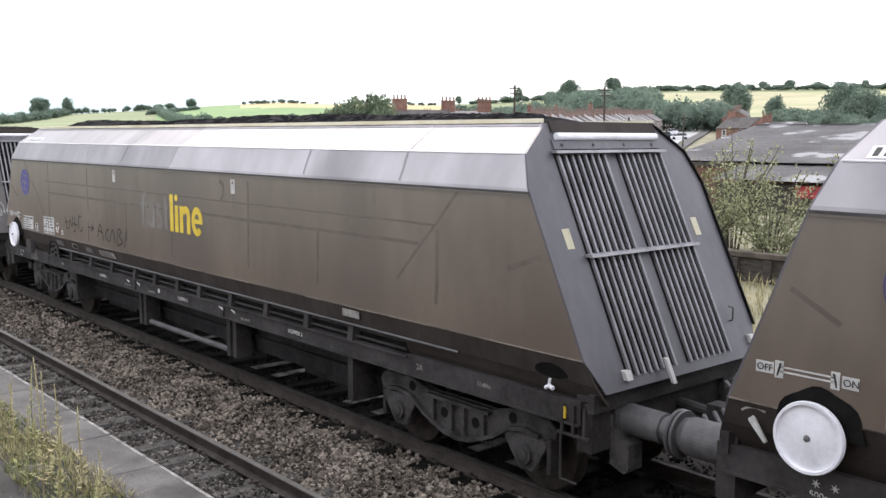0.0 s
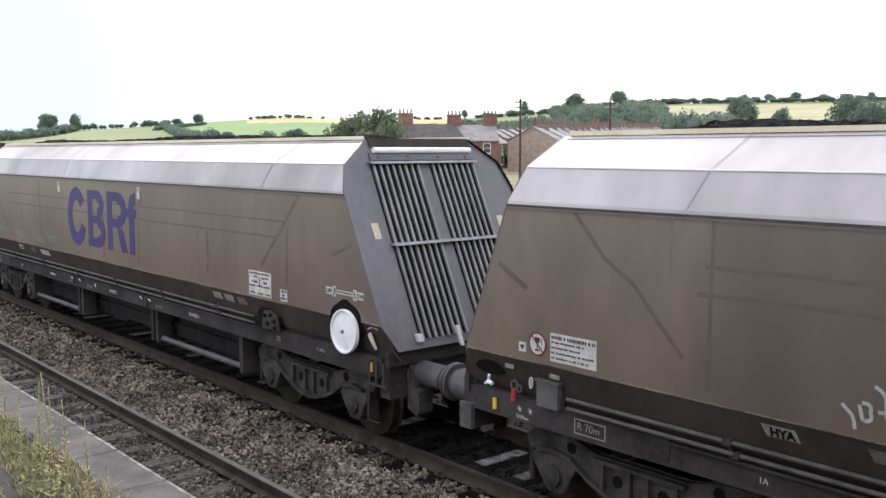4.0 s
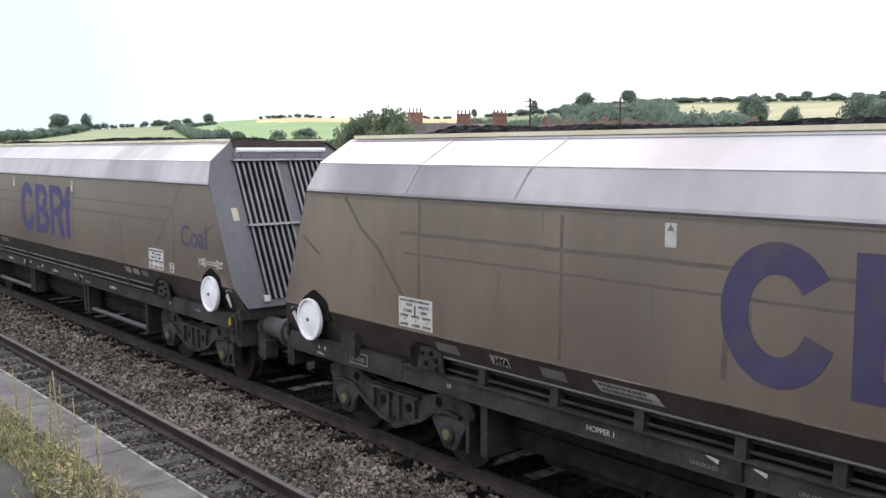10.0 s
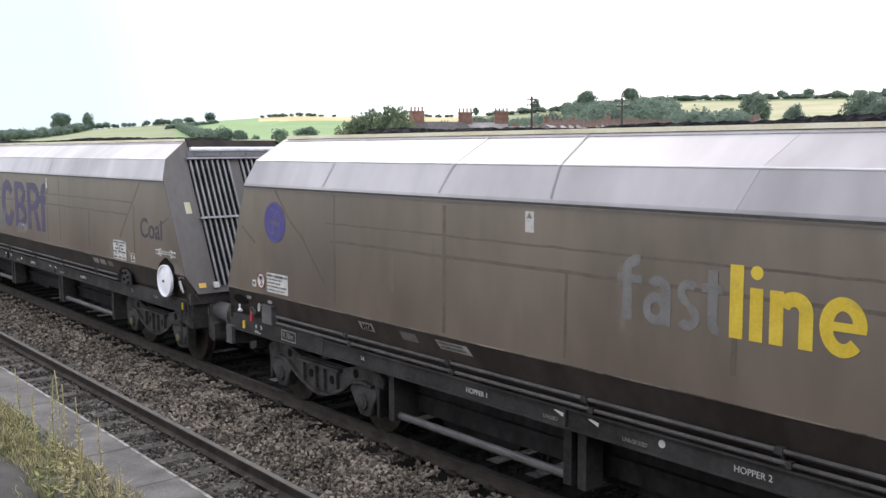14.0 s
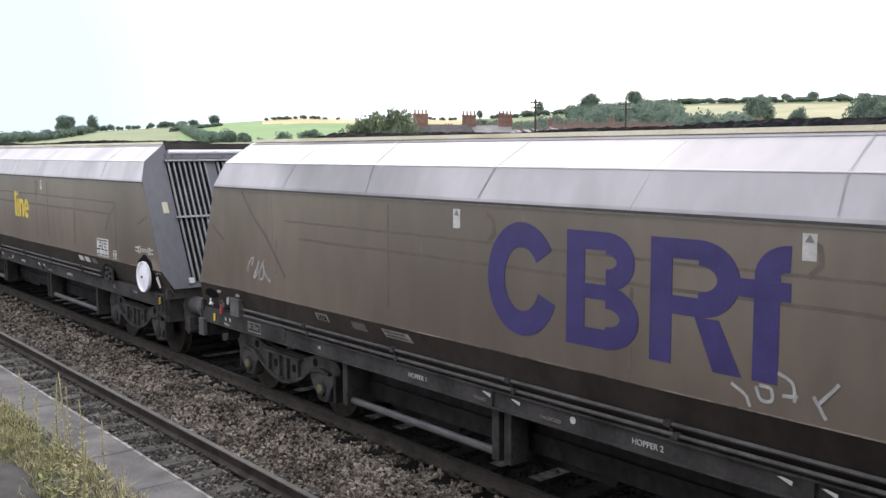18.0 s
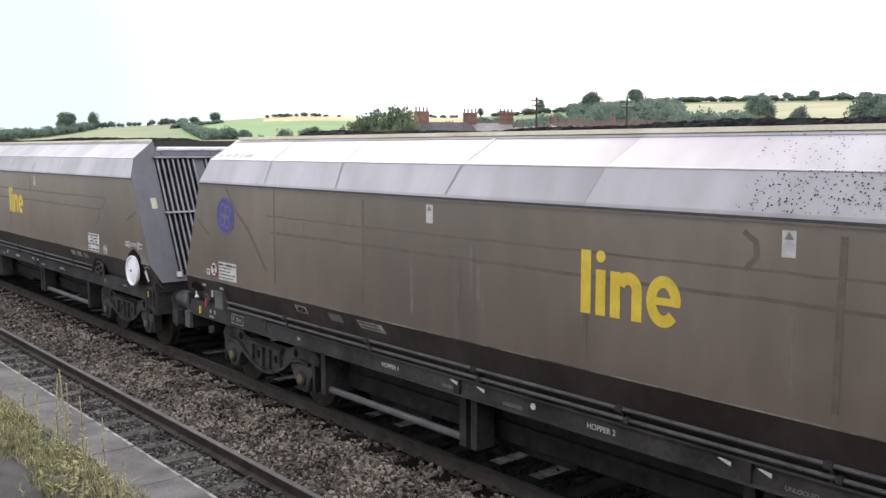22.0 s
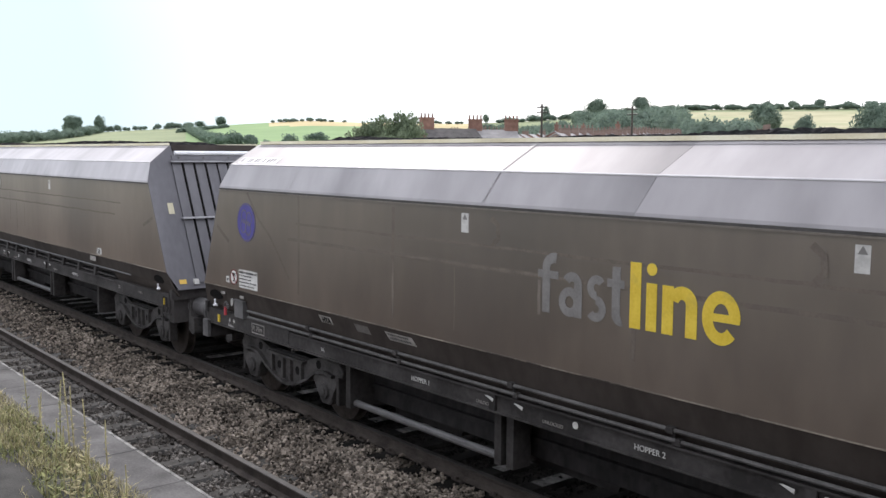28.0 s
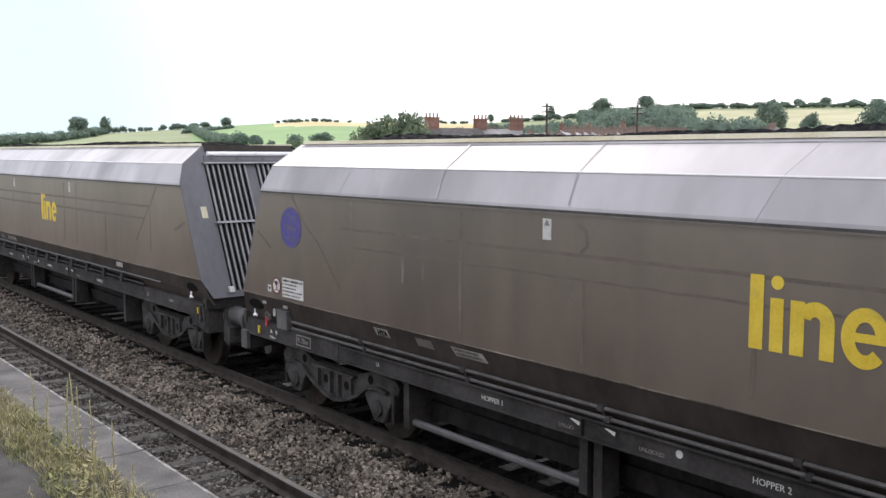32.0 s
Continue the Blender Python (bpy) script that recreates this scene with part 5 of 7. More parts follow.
    place("yellow_tab", stock("yellow_tab", lambda bm: quad_box(bm, -0.022, 0.022, -1.36, -1.34, 1.02, 1.13), M["yellow"]), w, (8.02, 0, 0))
    sign = spec.get("sign", True)
    if sign:
        x, sz = (7.58, 1.885) if e > 0 else (-7.55, 1.965 if k == 14 else 1.882)
        bm = bmesh.new()
        panel(bm, -0.2, 0.2, 0.012, 0.024)
        panel(bm, -0.2, 0.2, -0.022, -0.01)
        part("brake_sign_bar", bm, M["label"], w).location = (x, -WIDE - 0.0005, sz)
        for px, wd, text in ((-0.39, 0.14, "OFF"), (0.26, 0.12, "ON")):
            bm = bmesh.new()
            panel(bm, px, px + wd, -0.045, 0.04)
            sg = part("brake_sign", bm, M["label"], w)
            sg.location = (x, -WIDE - 0.0005, sz)
            write("brake_word", text, 0.072, M["ink"], w, x + px + 0.008, -WIDE - 0.0055, sz - 0.027)
        for px, lean in ((-0.24, 0.012), (0.18, -0.012)):
            bm = bmesh.new()
            panel(bm, px, px + 0.065, -0.065, 0.06)
            sg = part("arrow_sign", bm, M["label"], w)
            sg.location = (x, -WIDE - 0.0005, sz)
            bm = bmesh.new()
            extrude(bm, [(px + 0.026 - lean, -0.05), (px + 0.038 - lean, -0.05), (px + 0.042 + lean, 0.045), (px + 0.024 + lean, 0.045)], 1, -0.0062, -0.0041)
            part("arrow", bm, M["ink"], sg)
    if e > 0:
        door_label(w, 5.32)
        supply_label(w, 6.13)
        for x, key in ((4.22, "label" if k % 3 == 0 else "grimy"), (4.57, "label" if k % 3 == 0 else "grimy"), (4.95, "dim")):
            skirt_plate(w, key, skirt_lean, x, 0, 1.45)
        if spec.get("owner", True):
            sticker(w, *((-7.116, -6.284, 1.59, 1.93) if k == 5 else (-7.02, -6.48, 1.64, 1.9)), 5, 7)
            decal(w, "prohibition_sign", "no_sign", lambda bm: lathe(bm, [(0.11, -0.004), (0.11, 0)], (0, 0, 0), 1, 20), M["label"], -7.18, 1.77)
            decal(w, "prohibition_ring", "no_ring", lambda bm: (ring_piece(bm, 0, 0, 0.11, 0.11, 0.014, -0.006), ribbon_bar(bm)), M["maroon"], -7.18, 1.77)
            decal(w, "glass_sign", "glass_sign", glass_shape, M["ink"], -7.18, 1.77)
            small = sticker(w, -7.42, -7.33, 1.67, 1.76, 0, 8)
            place("triangle_mark", stock("triangle_mark", lambda bm: extrude(bm, [(-0.03, 0.02), (0.03, 0.02), (0, -0.03)], 1, -0.006, -0.0041), M["ink"]), small, (-7.375, 0, 1.715))
        for z in (1.31, 1.225):
            place("air_pipe", stock("air_pipe%d" % round(z * 1000), lambda bm, z=z: tube(bm, (-6.85, -1.36, z), (5.38, -1.36, z), 0.02, 8), M["duct"]), w)
        for x in (-5.2, -3.3, -1.4, 0.5, 2.4, 4.3):
            place("pipe_clip", stock("pipe_clip", lambda bm: (quad_box(bm, -0.035, 0.035, -1.39, -1.335, 1.285, 1.337), quad_box(bm, 0.06, 0.11, -1.39, -1.335, 1.198, 1.25), quad_box(bm, 0.0, 0.03, -1.35, -1.33, 1.18, 1.284)), M["frame"]), w, (x, 0, 0))
        valve(w, 5.84, "frame")
        place("equipment_box", stock("equipment_box", lambda bm: (quad_box(bm, -0.13, 0.13, -1.4, -1.3, 1.19, 1.425), quad_box(bm, -0.15, 0.15, -1.415, -1.3, 1.426, 1.445)), M["buffer"]), w, (-7.06, 0, 0))
        place("dark_opening", stock("dark_opening", opening_shape, M["dark"]), w, turn=pose(-7.86, -1.349, 1.4, 18.4, 0, 0))
        place("silver_cock", stock("silver_cock", cock_shape, M["white"]), w, (-7.86, -1.37, 1.29), label="small silver air cock")
        place("red_tap", stock("red_tap", lambda bm: tube(bm, (0, -1.39, 1.17), (0, -1.385, 1.29), 0.024, 10), M["red"]), w, (-7.5, 0, 0))
        place("tap_clip", stock("tap_clip", lambda bm: (ring_piece(bm, 0, 0, 0.05, 0.05, 0.014, -0.02), ring_piece(bm, 0.07, -0.02, 0.03, 0.04, 0.012, -0.02)), M["pipe"]), w, (-7.5, -1.37, 1.32))
        place("yellow_tab", stock("yellow_tab", lambda bm: quad_box(bm, -0.025, 0.025, -1.36, -1.34, 1.02, 1.13), M["yellow"]), w, (-7.8, 0, 0))
        place("box_handle", stock("box_handle", lambda bm: ring_piece(bm, 0, 0, 0.022, 0.055, 0.01, -0.02), M["label"]), w, (-7.26, -1.39, 1.39))
        place("headstock_plate", stock("headstock_plate", lambda bm: quad_box(bm, -0.085, 0.085, -1.39, -1.335, 0.75, 1.01), M["buffer"]), w, (-8.19, 0, 0))
        for x in (-7.56, -6.98):
            sticker(w, x - 0.06, x + 0.06, 1.475, 1.515, 0, 3, "grimy", -1.385, "stencil_plate")
    else:
        if spec.get("owner", True):
            sticker(w, *((-6.98, -6.36, 1.59, 2.03) if k == 14 else (-6.98, -6.37, 1.63, 1.89)), 5, 13)
            supply_label(w, -6.25)
        door_label(w, -5.72)
        if spec.get("owner", True):
            decal(w, "prohibition_sign", "no_sign", lambda bm: lathe(bm, [(0.11, -0.004), (0.11, 0)], (0, 0, 0), 1, 20), M["label"], -4.94, 1.77)
            decal(w, "prohibition_ring", "no_ring", lambda bm: (ring_piece(bm, 0, 0, 0.11, 0.11, 0.014, -0.006), ribbon_bar(bm)), M["maroon"], -4.94, 1.77)
            decal(w, "glass_sign", "glass_sign", glass_shape, M["ink"], -4.94, 1.77)
            sticker(w, -4.74, -4.66, 1.66, 1.74, 1, 8)
        sticker(w, 4.62, 4.95, 1.47, 1.555, 0, 5, "grimy", -WIDE - 0.001)
        for x, s, key in ((-5.08, 2.1, "dim"), (-4.24, 1.5, "grimy"), (-3.55, 1.8, "dim"), (-2.85, 4.0, "grimy")):
            skirt_plate(w, key, skirt_lean, x, 0, s)
        place("skirt_rail", stock("skirt_rail", lambda bm: tube(bm, (-5.3, -1.362, 1.375), (6.6, -1.362, 1.375), 0.014, 8), M["pipe"]), w)
        for x in (-4.42, -3.43, -2.45, -1.48, -0.69, 0.12, 0.85, 1.8, 2.77, 3.75, 4.7):
            place("bracket", stock("bracket", lambda bm: extrude(bm, [(-1.365, 1.181), (-1.242, 1.181), (-1.242, 1.38), (-1.345, 1.36)], 0, -0.05, 0.05), M["frame"]), w, (x, 0, 0))
        place("air_pipe", stock("air_pipe_b", lambda bm: (tube(bm, (-5.1, -1.3, 1.235), (5.7, -1.3, 1.235), 0.018, 8), tube(bm, (-5.1, -1.28, 1.32), (5.7, -1.28, 1.32), 0.022, 8)), M["frame"]), w)
        valve(w, -5.2, "frame")
        place("equipment_box", stock("equipment_box_b", lambda bm: (quad_box(bm, -0.14, 0.14, -1.41, -1.3, 1.12, 1.4)), M["frame"]), w, (-6.72, 0, 0))
        place("dark_opening", stock("dark_opening", opening_shape, M["dark"]), w, turn=pose(7.86, -1.349, 1.4, 18.4, 0, 0))
        place("silver_cock", stock("silver_cock", cock_shape, M["white"]), w, (7.86, -1.37, 1.29), label="small silver air cock")
    for x in (-2.13, 1.7) if "block" in spec["marks"] else (-1.745, 2.2) if k == 14 else (-2.13, 2.14) if k == 1 else (-2.07, 2.05):
        wl = sticker(w, x - 0.055, x + 0.055, 2.76, 2.955, 0, 21, "label", name="warning_label")
        place("warning_mark", stock("warning_mark", lambda bm: (extrude(bm, [(-0.036, 0.04), (0.036, 0.04), (0, 0.1)], 1, -0.006, -0.0041)), M["ghost"]), wl, (x, 0, 2.85))
    if e > 0:
        for x, wide, key in ((-4.88, 1.6, "label" if k == 2 else "grimy"), (-4.08, 1.7, "dim"), (-3.42, 3.0, "label" if k == 2 else "grimy")):
            skirt_plate(w, key, skirt_lean, x, 0, wide)
        if k == 7:
            skirt_plate(w, "grimy", skirt_lean, 6.38, 0.02, 2.4)
    for x, t in ((-3.05, "HOPPER 1"), (0.1, "HOPPER 2"), (3.3, "HOPPER 3")):
        write("stencil", t, 0.075, M["label"], w, x, -1.331, 1.04)
    for x in (-1.95, -1.0, 2.05):
        write("stencil", "UNLOCKED", 0.05, M["grimy"], w, x, -1.331, 1.02)
    write("stencil", "500m", 0.075, M["label"], w, -7.52, -1.336, 0.98)
    place("stencil_star", stock("stencil_star", lambda bm: [extrude(bm, [(x + 0.035 * math.cos(a), 0.035 * math.sin(a)), (x - 0.007 * math.sin(a), 0.007 * math.cos(a)), (x - 0.035 * math.cos(a), -0.035 * math.sin(a)), (x + 0.007 * math.sin(a), -0.007 * math.cos(a))], 1, -0.004 - 0.0004 * i, 0.0) for x in (-0.07, 0.07) for i, a in enumerate((0.3, 1.35, 2.4))], M["label"]), w, (-7.4, -1.336, 1.09))
    place("white_spot", stock("white_spot", lambda bm: lathe(bm, [(0.035, -0.004), (0.035, 0)], (0, 0, 0), 1, 12), M["label"]), w, (-0.58, -1.331, 1.09))
    bm = bmesh.new()
    for b in ((-0.03, 0.33, -0.03, -0.018), (-0.03, 0.33, 0.1, 0.112), (-0.03, -0.018, -0.017, 0.099), (0.318, 0.33, -0.017, 0.099)):
        panel(bm, *b)
    part("stencil_frame", bm, M["grimy"], w).location = (-6.75, -1.336, 1.04)
    write("stencil", "2A", 0.09, M["grimy"], w, 5.9, -1.336, 1.06)
    write("stencil", "12.489m", 0.06, M["grimy"], w, 6.85, -1.336, 1.08)
    write("stencil", "R 70m", 0.1, M["grimy"], w, -6.75, -1.336, 1.05)
    place("class_letters", letters("HYA", 0.1, M["ink" if k == 2 else "dark"], 0.004), w, turn=pose(-4.85 if e > 0 else -4.21, -WIDE - 0.002 + (BELLY - 1.445) * skirt_lean, 1.445, 106.4 if e > 0 else 103.6, 0, 0))
    write("stencil", "1A", 0.07, M["label"], w, -4.95 if e > 0 else -5.0, -1.331, 1.05)
    for x in (-1.72, -1.3, 1.55, 1.9):
        place("stencil_flash", stock("stencil_flash", lambda bm: extrude(bm, [(-0.06, 0.035), (0.06, -0.01), (0.065, 0.025), (-0.03, 0.04)], 1, -0.004, 0.0), M["label"]), w, (x, -1.366, 1.1))
    # dirt lines that show the framing behind the sheet
    rng = random.Random(k * 7 + 3)
    runs = []
    for z in (2.645, 2.43):
        runs.append([(-5.7 + rng.uniform(0, 0.5), z), (6.3 - (2.645 - z) * 1.3, z)])
    runs.append([(-6.75, 3.0), (-6.42, 2.64), (-6.1, 2.43), (-5.6, 1.9)])
    if k != 14:
        runs.append([(6.35, 2.645), (6.2, 2.52), (6.02, 2.4), (5.8, 2.12)] if k in (9, 10, 11, 12) else [(6.36, 3.0), (5.95, 2.6), (5.39, 2.03)] if k == 6 else [(6.62, 3.0), (6.3, 2.66), (6.02, 2.4), (5.65, 2.02)])
    runs.append([(-7.7, 2.48), (-7.32, 2.27)])
    runs.append([(7.33, 2.31), (7.75, 2.46)])
    for x, z0, z1 in ((-5.37, 1.64, 3.0), (-3.32, 1.62, 2.96), (-1.62, 1.63, 2.42), (0.11, 1.66, 2.4), (1.65, 1.63, 2.94), (2.44, 1.62, 2.94), (4.1, 1.66, 2.42), (6.3, 1.7, 2.6)):
        if rng.random() < (0.2 if k == 14 else 0.7):
            runs.append([(x, z0 + rng.uniform(0, 0.2)), (x + 0.02, z1)])
    for x in (-1.68, 1.68):
        if rng.random() < 0.7:
            runs.append([(x, 2.93), (x + 0.1, 2.86), (x + 0.11, 2.74), (x + 0.02, 2.64)])
    for n_run, pts in enumerate(runs):
        bm = bmesh.new()
        fine = []
        for p, q in zip(pts, pts[1:]):
            n = max(2, int(math.hypot(q[0] - p[0], q[1] - p[1]) / 0.22))
            fine += [(p[0] + (q[0] - p[0]) * i / n + rng.uniform(-0.006, 0.006), p[1] + (q[1] - p[1]) * i / n + rng.uniform(-0.006, 0.006)) for i in range(n)]
        ribbon(bm, fine + [pts[-1]], rng.uniform(0.016, 0.03) if pts[0][0] != pts[-1][0] and pts[0][1] != pts[-1][1] else rng.uniform(0.011, 0.022))
        part("weld_line", bm, M["streak"], w).location.y = -WIDE + 0.0018 - 0.00015 * n_run
    bm = bmesh.new()
    for i in range(9):
        x, z, d = rng.uniform(-6.4, 6.2), rng.choice((2.4, 2.4, 2.62, 3.0)), rng.uniform(0.12, 0.7)
        ribbon(bm, [(x, z - 0.01 - 0.00001 * i), (x + rng.uniform(-0.01, 0.01), z - d * 0.5), (x, z - d)], rng.uniform(0.008, 0.03), 0.0, -0.0026 - 0.00004 * i)
    drip = part("drip_stain", bm, M["drip"], w)
    drip.location.y, drip["kind"] = -WIDE + 0.002, "stuff"
    if k == 6:
        bm = bmesh.new()
        for i, z in enumerate((2.98, 2.83, 2.68, 2.5, 2.3, 2.12)):
            ribbon(bm, [(7.0 + 0.03 * math.sin(5 * i), z), (7.01 + 0.03 * math.sin(5 * i), z - 0.05)], 0.04)
        ob = part("rivet_smudge", bm, M["streak"], w)
        ob.location.y, ob["kind"] = -WIDE + 0.001, "stuff"
    # soot lines and joints across the top sheet
    for x in (-5.6, -3.7 + rng.uniform(-0.4, 0.4), -1.8, 1.9, 3.7 + rng.uniform(-0.4, 0.4), 5.7):
        if rng.random() < 0.3:
            continue
        d = rng.choice((0.0, 0.25, 0.25))
        wd = rng.uniform(0.005, 0.014)
        bm = bmesh.new()
        pts = [(x, -WIDE - 0.011, CANT + 0.03), (x + d * 0.5, -1.29, CREASE + 0.005), (x + d, -0.897, RIM + 0.005)]
        for p, q in zip(pts, pts[1:]):
            bm.faces.new([bm.verts.new(v) for v in ((p[0] - wd, p[1], p[2]), (p[0] + wd, p[1], p[2]), (q[0] + wd, q[1], q[2]), (q[0] - wd, q[1], q[2]))])
        part("sheet_joint", bm, M["crease"], w)
    livery(w, spec, k)
    return w


def skirt_plate_shape(bm, lean, x0=0.0, x1=0.17, z0=1.435, z1=1.53, lift=0.003):
    """A painted patch lying on the sloped skirt, cut aslant."""
    v = [bm.verts.new((x - 0.25 * (z - 1.43), -WIDE + 0.004 - lift + (BELLY - z) * lean, z)) for x, z in ((x0, z0), (x1, z0), (x1, z1), (x0, z1))]
    bm.faces.new(v)


def skirt_print(bm, lean):
    """Two rows of illegible dark print on such a patch."""
    rg = random.Random(9)
    for z in (1.452, 1.492):
        x = 0.012
        while x < 0.14:
            d = rg.uniform(0.004, 0.012)
            skirt_plate_shape(bm, lean, x, x + d, z, z + 0.022, 0.0045)
            x += d + 0.004


def skirt_plate(w, key, lean, x, z, wide):
    turn = Matrix.Translation((x, 0, z)) @ Matrix.Diagonal((wide, 1, 1, 1))
    p = place("stencil_plate", stock("skirt_plate_%s%d" % (key, lean * 1000), lambda bm: skirt_plate_shape(bm, lean), M[key]), w, turn=turn)
    if wide > 2.2:
        place("print", stock("skirt_print%d" % (lean * 1000), lambda bm: skirt_print(bm, lean), M["ink"]), p, label="rows of illegible dark print")["kind"] = "stuff"


# paler than the roof: the fold's sky highlight is put into the colour
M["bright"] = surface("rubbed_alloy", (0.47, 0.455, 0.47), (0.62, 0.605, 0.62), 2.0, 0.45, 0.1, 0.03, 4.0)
M["drip"] = surface("faint_drip_stain", (0.128, 0.106, 0.088), (0.178, 0.15, 0.126), 7.0, 0.42, spec=0.6)
M["brass"] = surface("dull_yellow_cap", (0.11, 0.095, 0.045), (0.2, 0.175, 0.085), 20.0, 0.6)
M["dim"] = surface("faded_stencil_patch", (0.075, 0.068, 0.062), (0.13, 0.12, 0.11), 8.0, 0.7)


def ribbon_bar(bm):
    extrude(bm, [(-0.076, 0.066), (-0.066, 0.076), (0.076, -0.066), (0.066, -0.076)], 1, -0.0064, -0.0045)


def livery(w, spec, k):
    marks = spec["marks"]
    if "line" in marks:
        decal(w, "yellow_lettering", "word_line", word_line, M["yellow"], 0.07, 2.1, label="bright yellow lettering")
    if "fast" in marks:
        decal(w, "faded_lettering", "word_fast", word_fast, M["ghost" if k in (6, 13) else "ghost_faint"], -1.05, 2.1, label="faded grey ghost of a peeled logo")
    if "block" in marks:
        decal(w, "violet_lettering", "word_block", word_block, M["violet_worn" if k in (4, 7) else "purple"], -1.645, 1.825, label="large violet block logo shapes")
    if "coal" in marks:
        me = letters("Coal", 0.46, M["coal_worn" if k in (4, 7) else "violet_worn"], 0.006)
        xs = [v.co.x for v in me.vertices]
        place("cargo_word", me, w, turn=pose(6.58 - min(xs), -WIDE - 0.0025, 2.085, 90, 0, 0) @ Matrix.Diagonal((0.885 / (max(xs) - min(xs)), 1.0, 1, 1)))
    if "roundel" in marks:
        faint = k in spec_faint
        r = decal(w, "roundel", "roundel%d" % faint, roundel, M["blue_faint" if faint else "blue"], -6.78, 2.58, label="weathered ghost of a round logo" if faint else "faded blue round logo")
        place("roundel_mark", stock("roundel_marks%d" % (k in (0, 9, 10, 11)), roundel_marks, M["ghost" if k in (0, 9, 10, 11) else "blue_faint"]), r)
    if "bars" in marks:
        bm = bmesh.new()
        for i, (x, h) in enumerate(((0, 0.12), (0.35, 0.2), (0.6, 0.2), (0.85, 0.2))):
            panel(bm, x, x + 0.18, 0.0, h, -0.003)
        part("faded_lettering", bm, M["violet_faint"], w, "faded violet logo bars").location = (-6.9, -WIDE - 0.0005, 2.35)
    if "number" in marks:
        bm = bmesh.new()
        n = Vector((0, -0.285, 0.395)).normalized()
        u = Vector((0, 0.395, 0.285)).normalized()
        def onroof(bm, x0, x1, v0, v1, lift):
            o = Vector((0, -1.285, CREASE))
            vs = [bm.verts.new(o + Vector((x, 0, 0)) + u * v + n * lift) for x, v in ((x0, v0), (x1, v0), (x1, v1), (x0, v1))]
            bm.faces.new(vs)
        onroof(bm, -7.28, -6.2, 0.03, 0.17, 0.004)
        p = part("number_panel", bm, M["white"], w, "white strip of dark number bars")
        bm = bmesh.new()
        x = -7.25
        for i in range(12):
            onroof(bm, x, x + (0.02 if i % 5 == 1 else 0.044), 0.05, 0.15, 0.006)
            x += 0.078 if i not in (1, 3, 7) else 0.125
        part("number_print", bm, M["ink"], p)["kind"] = "stuff"
    if "redroof" in marks:
        bm = bmesh.new()
        o, u = Vector((0, -1.292, CREASE + 0.01)), Vector((0, 0.395, 0.285)).normalized()
        bm.faces.new([bm.verts.new(o + Vector((x, 0, 0)) + u * v) for x, v in ((5.3, 0.12), (6.5, 0.12), (6.55, 0.3), (5.5, 0.31))])
        part("faint_red_patch", bm, M["pinkish"], w, "faded pinkish-red paint patch")
    if "specks" in marks:
        rng = random.Random(5)
        bm = bmesh.new()
        for _ in range(1000):
            x, v, r = 1.6 + 2.7 * rng.random() ** 0.85, rng.random(), rng.uniform(0.003, 0.0095)
            low = rng.random() < 0.75
            p, q = (Vector((0, -WIDE - 0.013, CANT + 0.03)), Vector((0, -1.29, CREASE))) if low else (Vector((0, -1.29, CREASE + 0.004)), Vector((0, -0.9, RIM + 0.003)))
            c, u = p.lerp(q, v) + Vector((x, -0.003, 0.002)), (q - p).normalized() * r
            bm.faces.new([bm.verts.new(c + d) for d in (Vector((-r, 0, 0)), -u, Vector((r * rng.uniform(0.7, 1.4), 0, 0)), u)])
        part("tar_speckle", bm, M["soot"], w, "scatter of dark specks")["kind"] = "stuff"
    if "country" in marks:
        sticker(w, 5.0, 5.25, 1.62, 1.74, 0, 1)
        write("country_letters", "GB", 0.13, M["ink"], w, 5.02, -WIDE - 0.006, 1.635)
    if spec.get("ego"):
        write("sprayed_word", "EGO", 0.19, M["chalk"], w, 0.92, -WIDE - 0.0025, 1.66)
    for name, x, z, wd, h, mat, n in spec.get("scrawls", ()):
        bm = bmesh.new()
        if mat == "mint":
            tag_strokes(bm, MINT, x, z, wd, h, k + int(x * 10), 0.0085)
        elif n in (1, 2, 3):
            tag_strokes(bm, (ZIGZAG, SCRATCH, SPIKES)[n - 1], x, z, wd, h, k + int(x * 10), 0.014)
        elif n == 0:
            bubble_tag(bm)
            bmesh.ops.translate(bm, verts=bm.verts[:], vec=(x, 0, z))
        else:
            scrawl(bm, x, z, wd, h, k * 5 + int(x * 10), n)
        part(name, bm, M[mat], w, "looping illegible spray-paint scrawl").location.y = -WIDE - 0.001


M["pinkish"] = surface("pink_faded_paint", (0.5, 0.22, 0.25), (0.56, 0.4, 0.42), 2.5, 0.6, spec=0.2, stain=(0.5, 0.46, 0.47), stain_at=(0.5, 0.62))
wheels = []
spec_faint = (12, 16)
M["violet_worn"] = surface("worn_violet_vinyl", (0.05, 0.042, 0.095), (0.072, 0.06, 0.125), 4.0, 0.5, stain=(0.095, 0.082, 0.085), stain_at=(0.52, 0.75))
M["coal_worn"] = surface("worn_dark_violet_vinyl", (0.042, 0.035, 0.052), (0.064, 0.054, 0.072), 4.0, 0.5, stain=(0.09, 0.076, 0.07), stain_at=(0.55, 0.75))
M["violet_faint"] = surface("worn_violet_paint", (0.11, 0.092, 0.115), (0.145, 0.122, 0.135), 6.0, 0.5)
M["blue_faint"] = surface("weathered_roundel", (0.1, 0.085, 0.12), (0.15, 0.13, 0.15), 6.0, 0.5)
DULL = "dirty brown coal hopper wagon with "
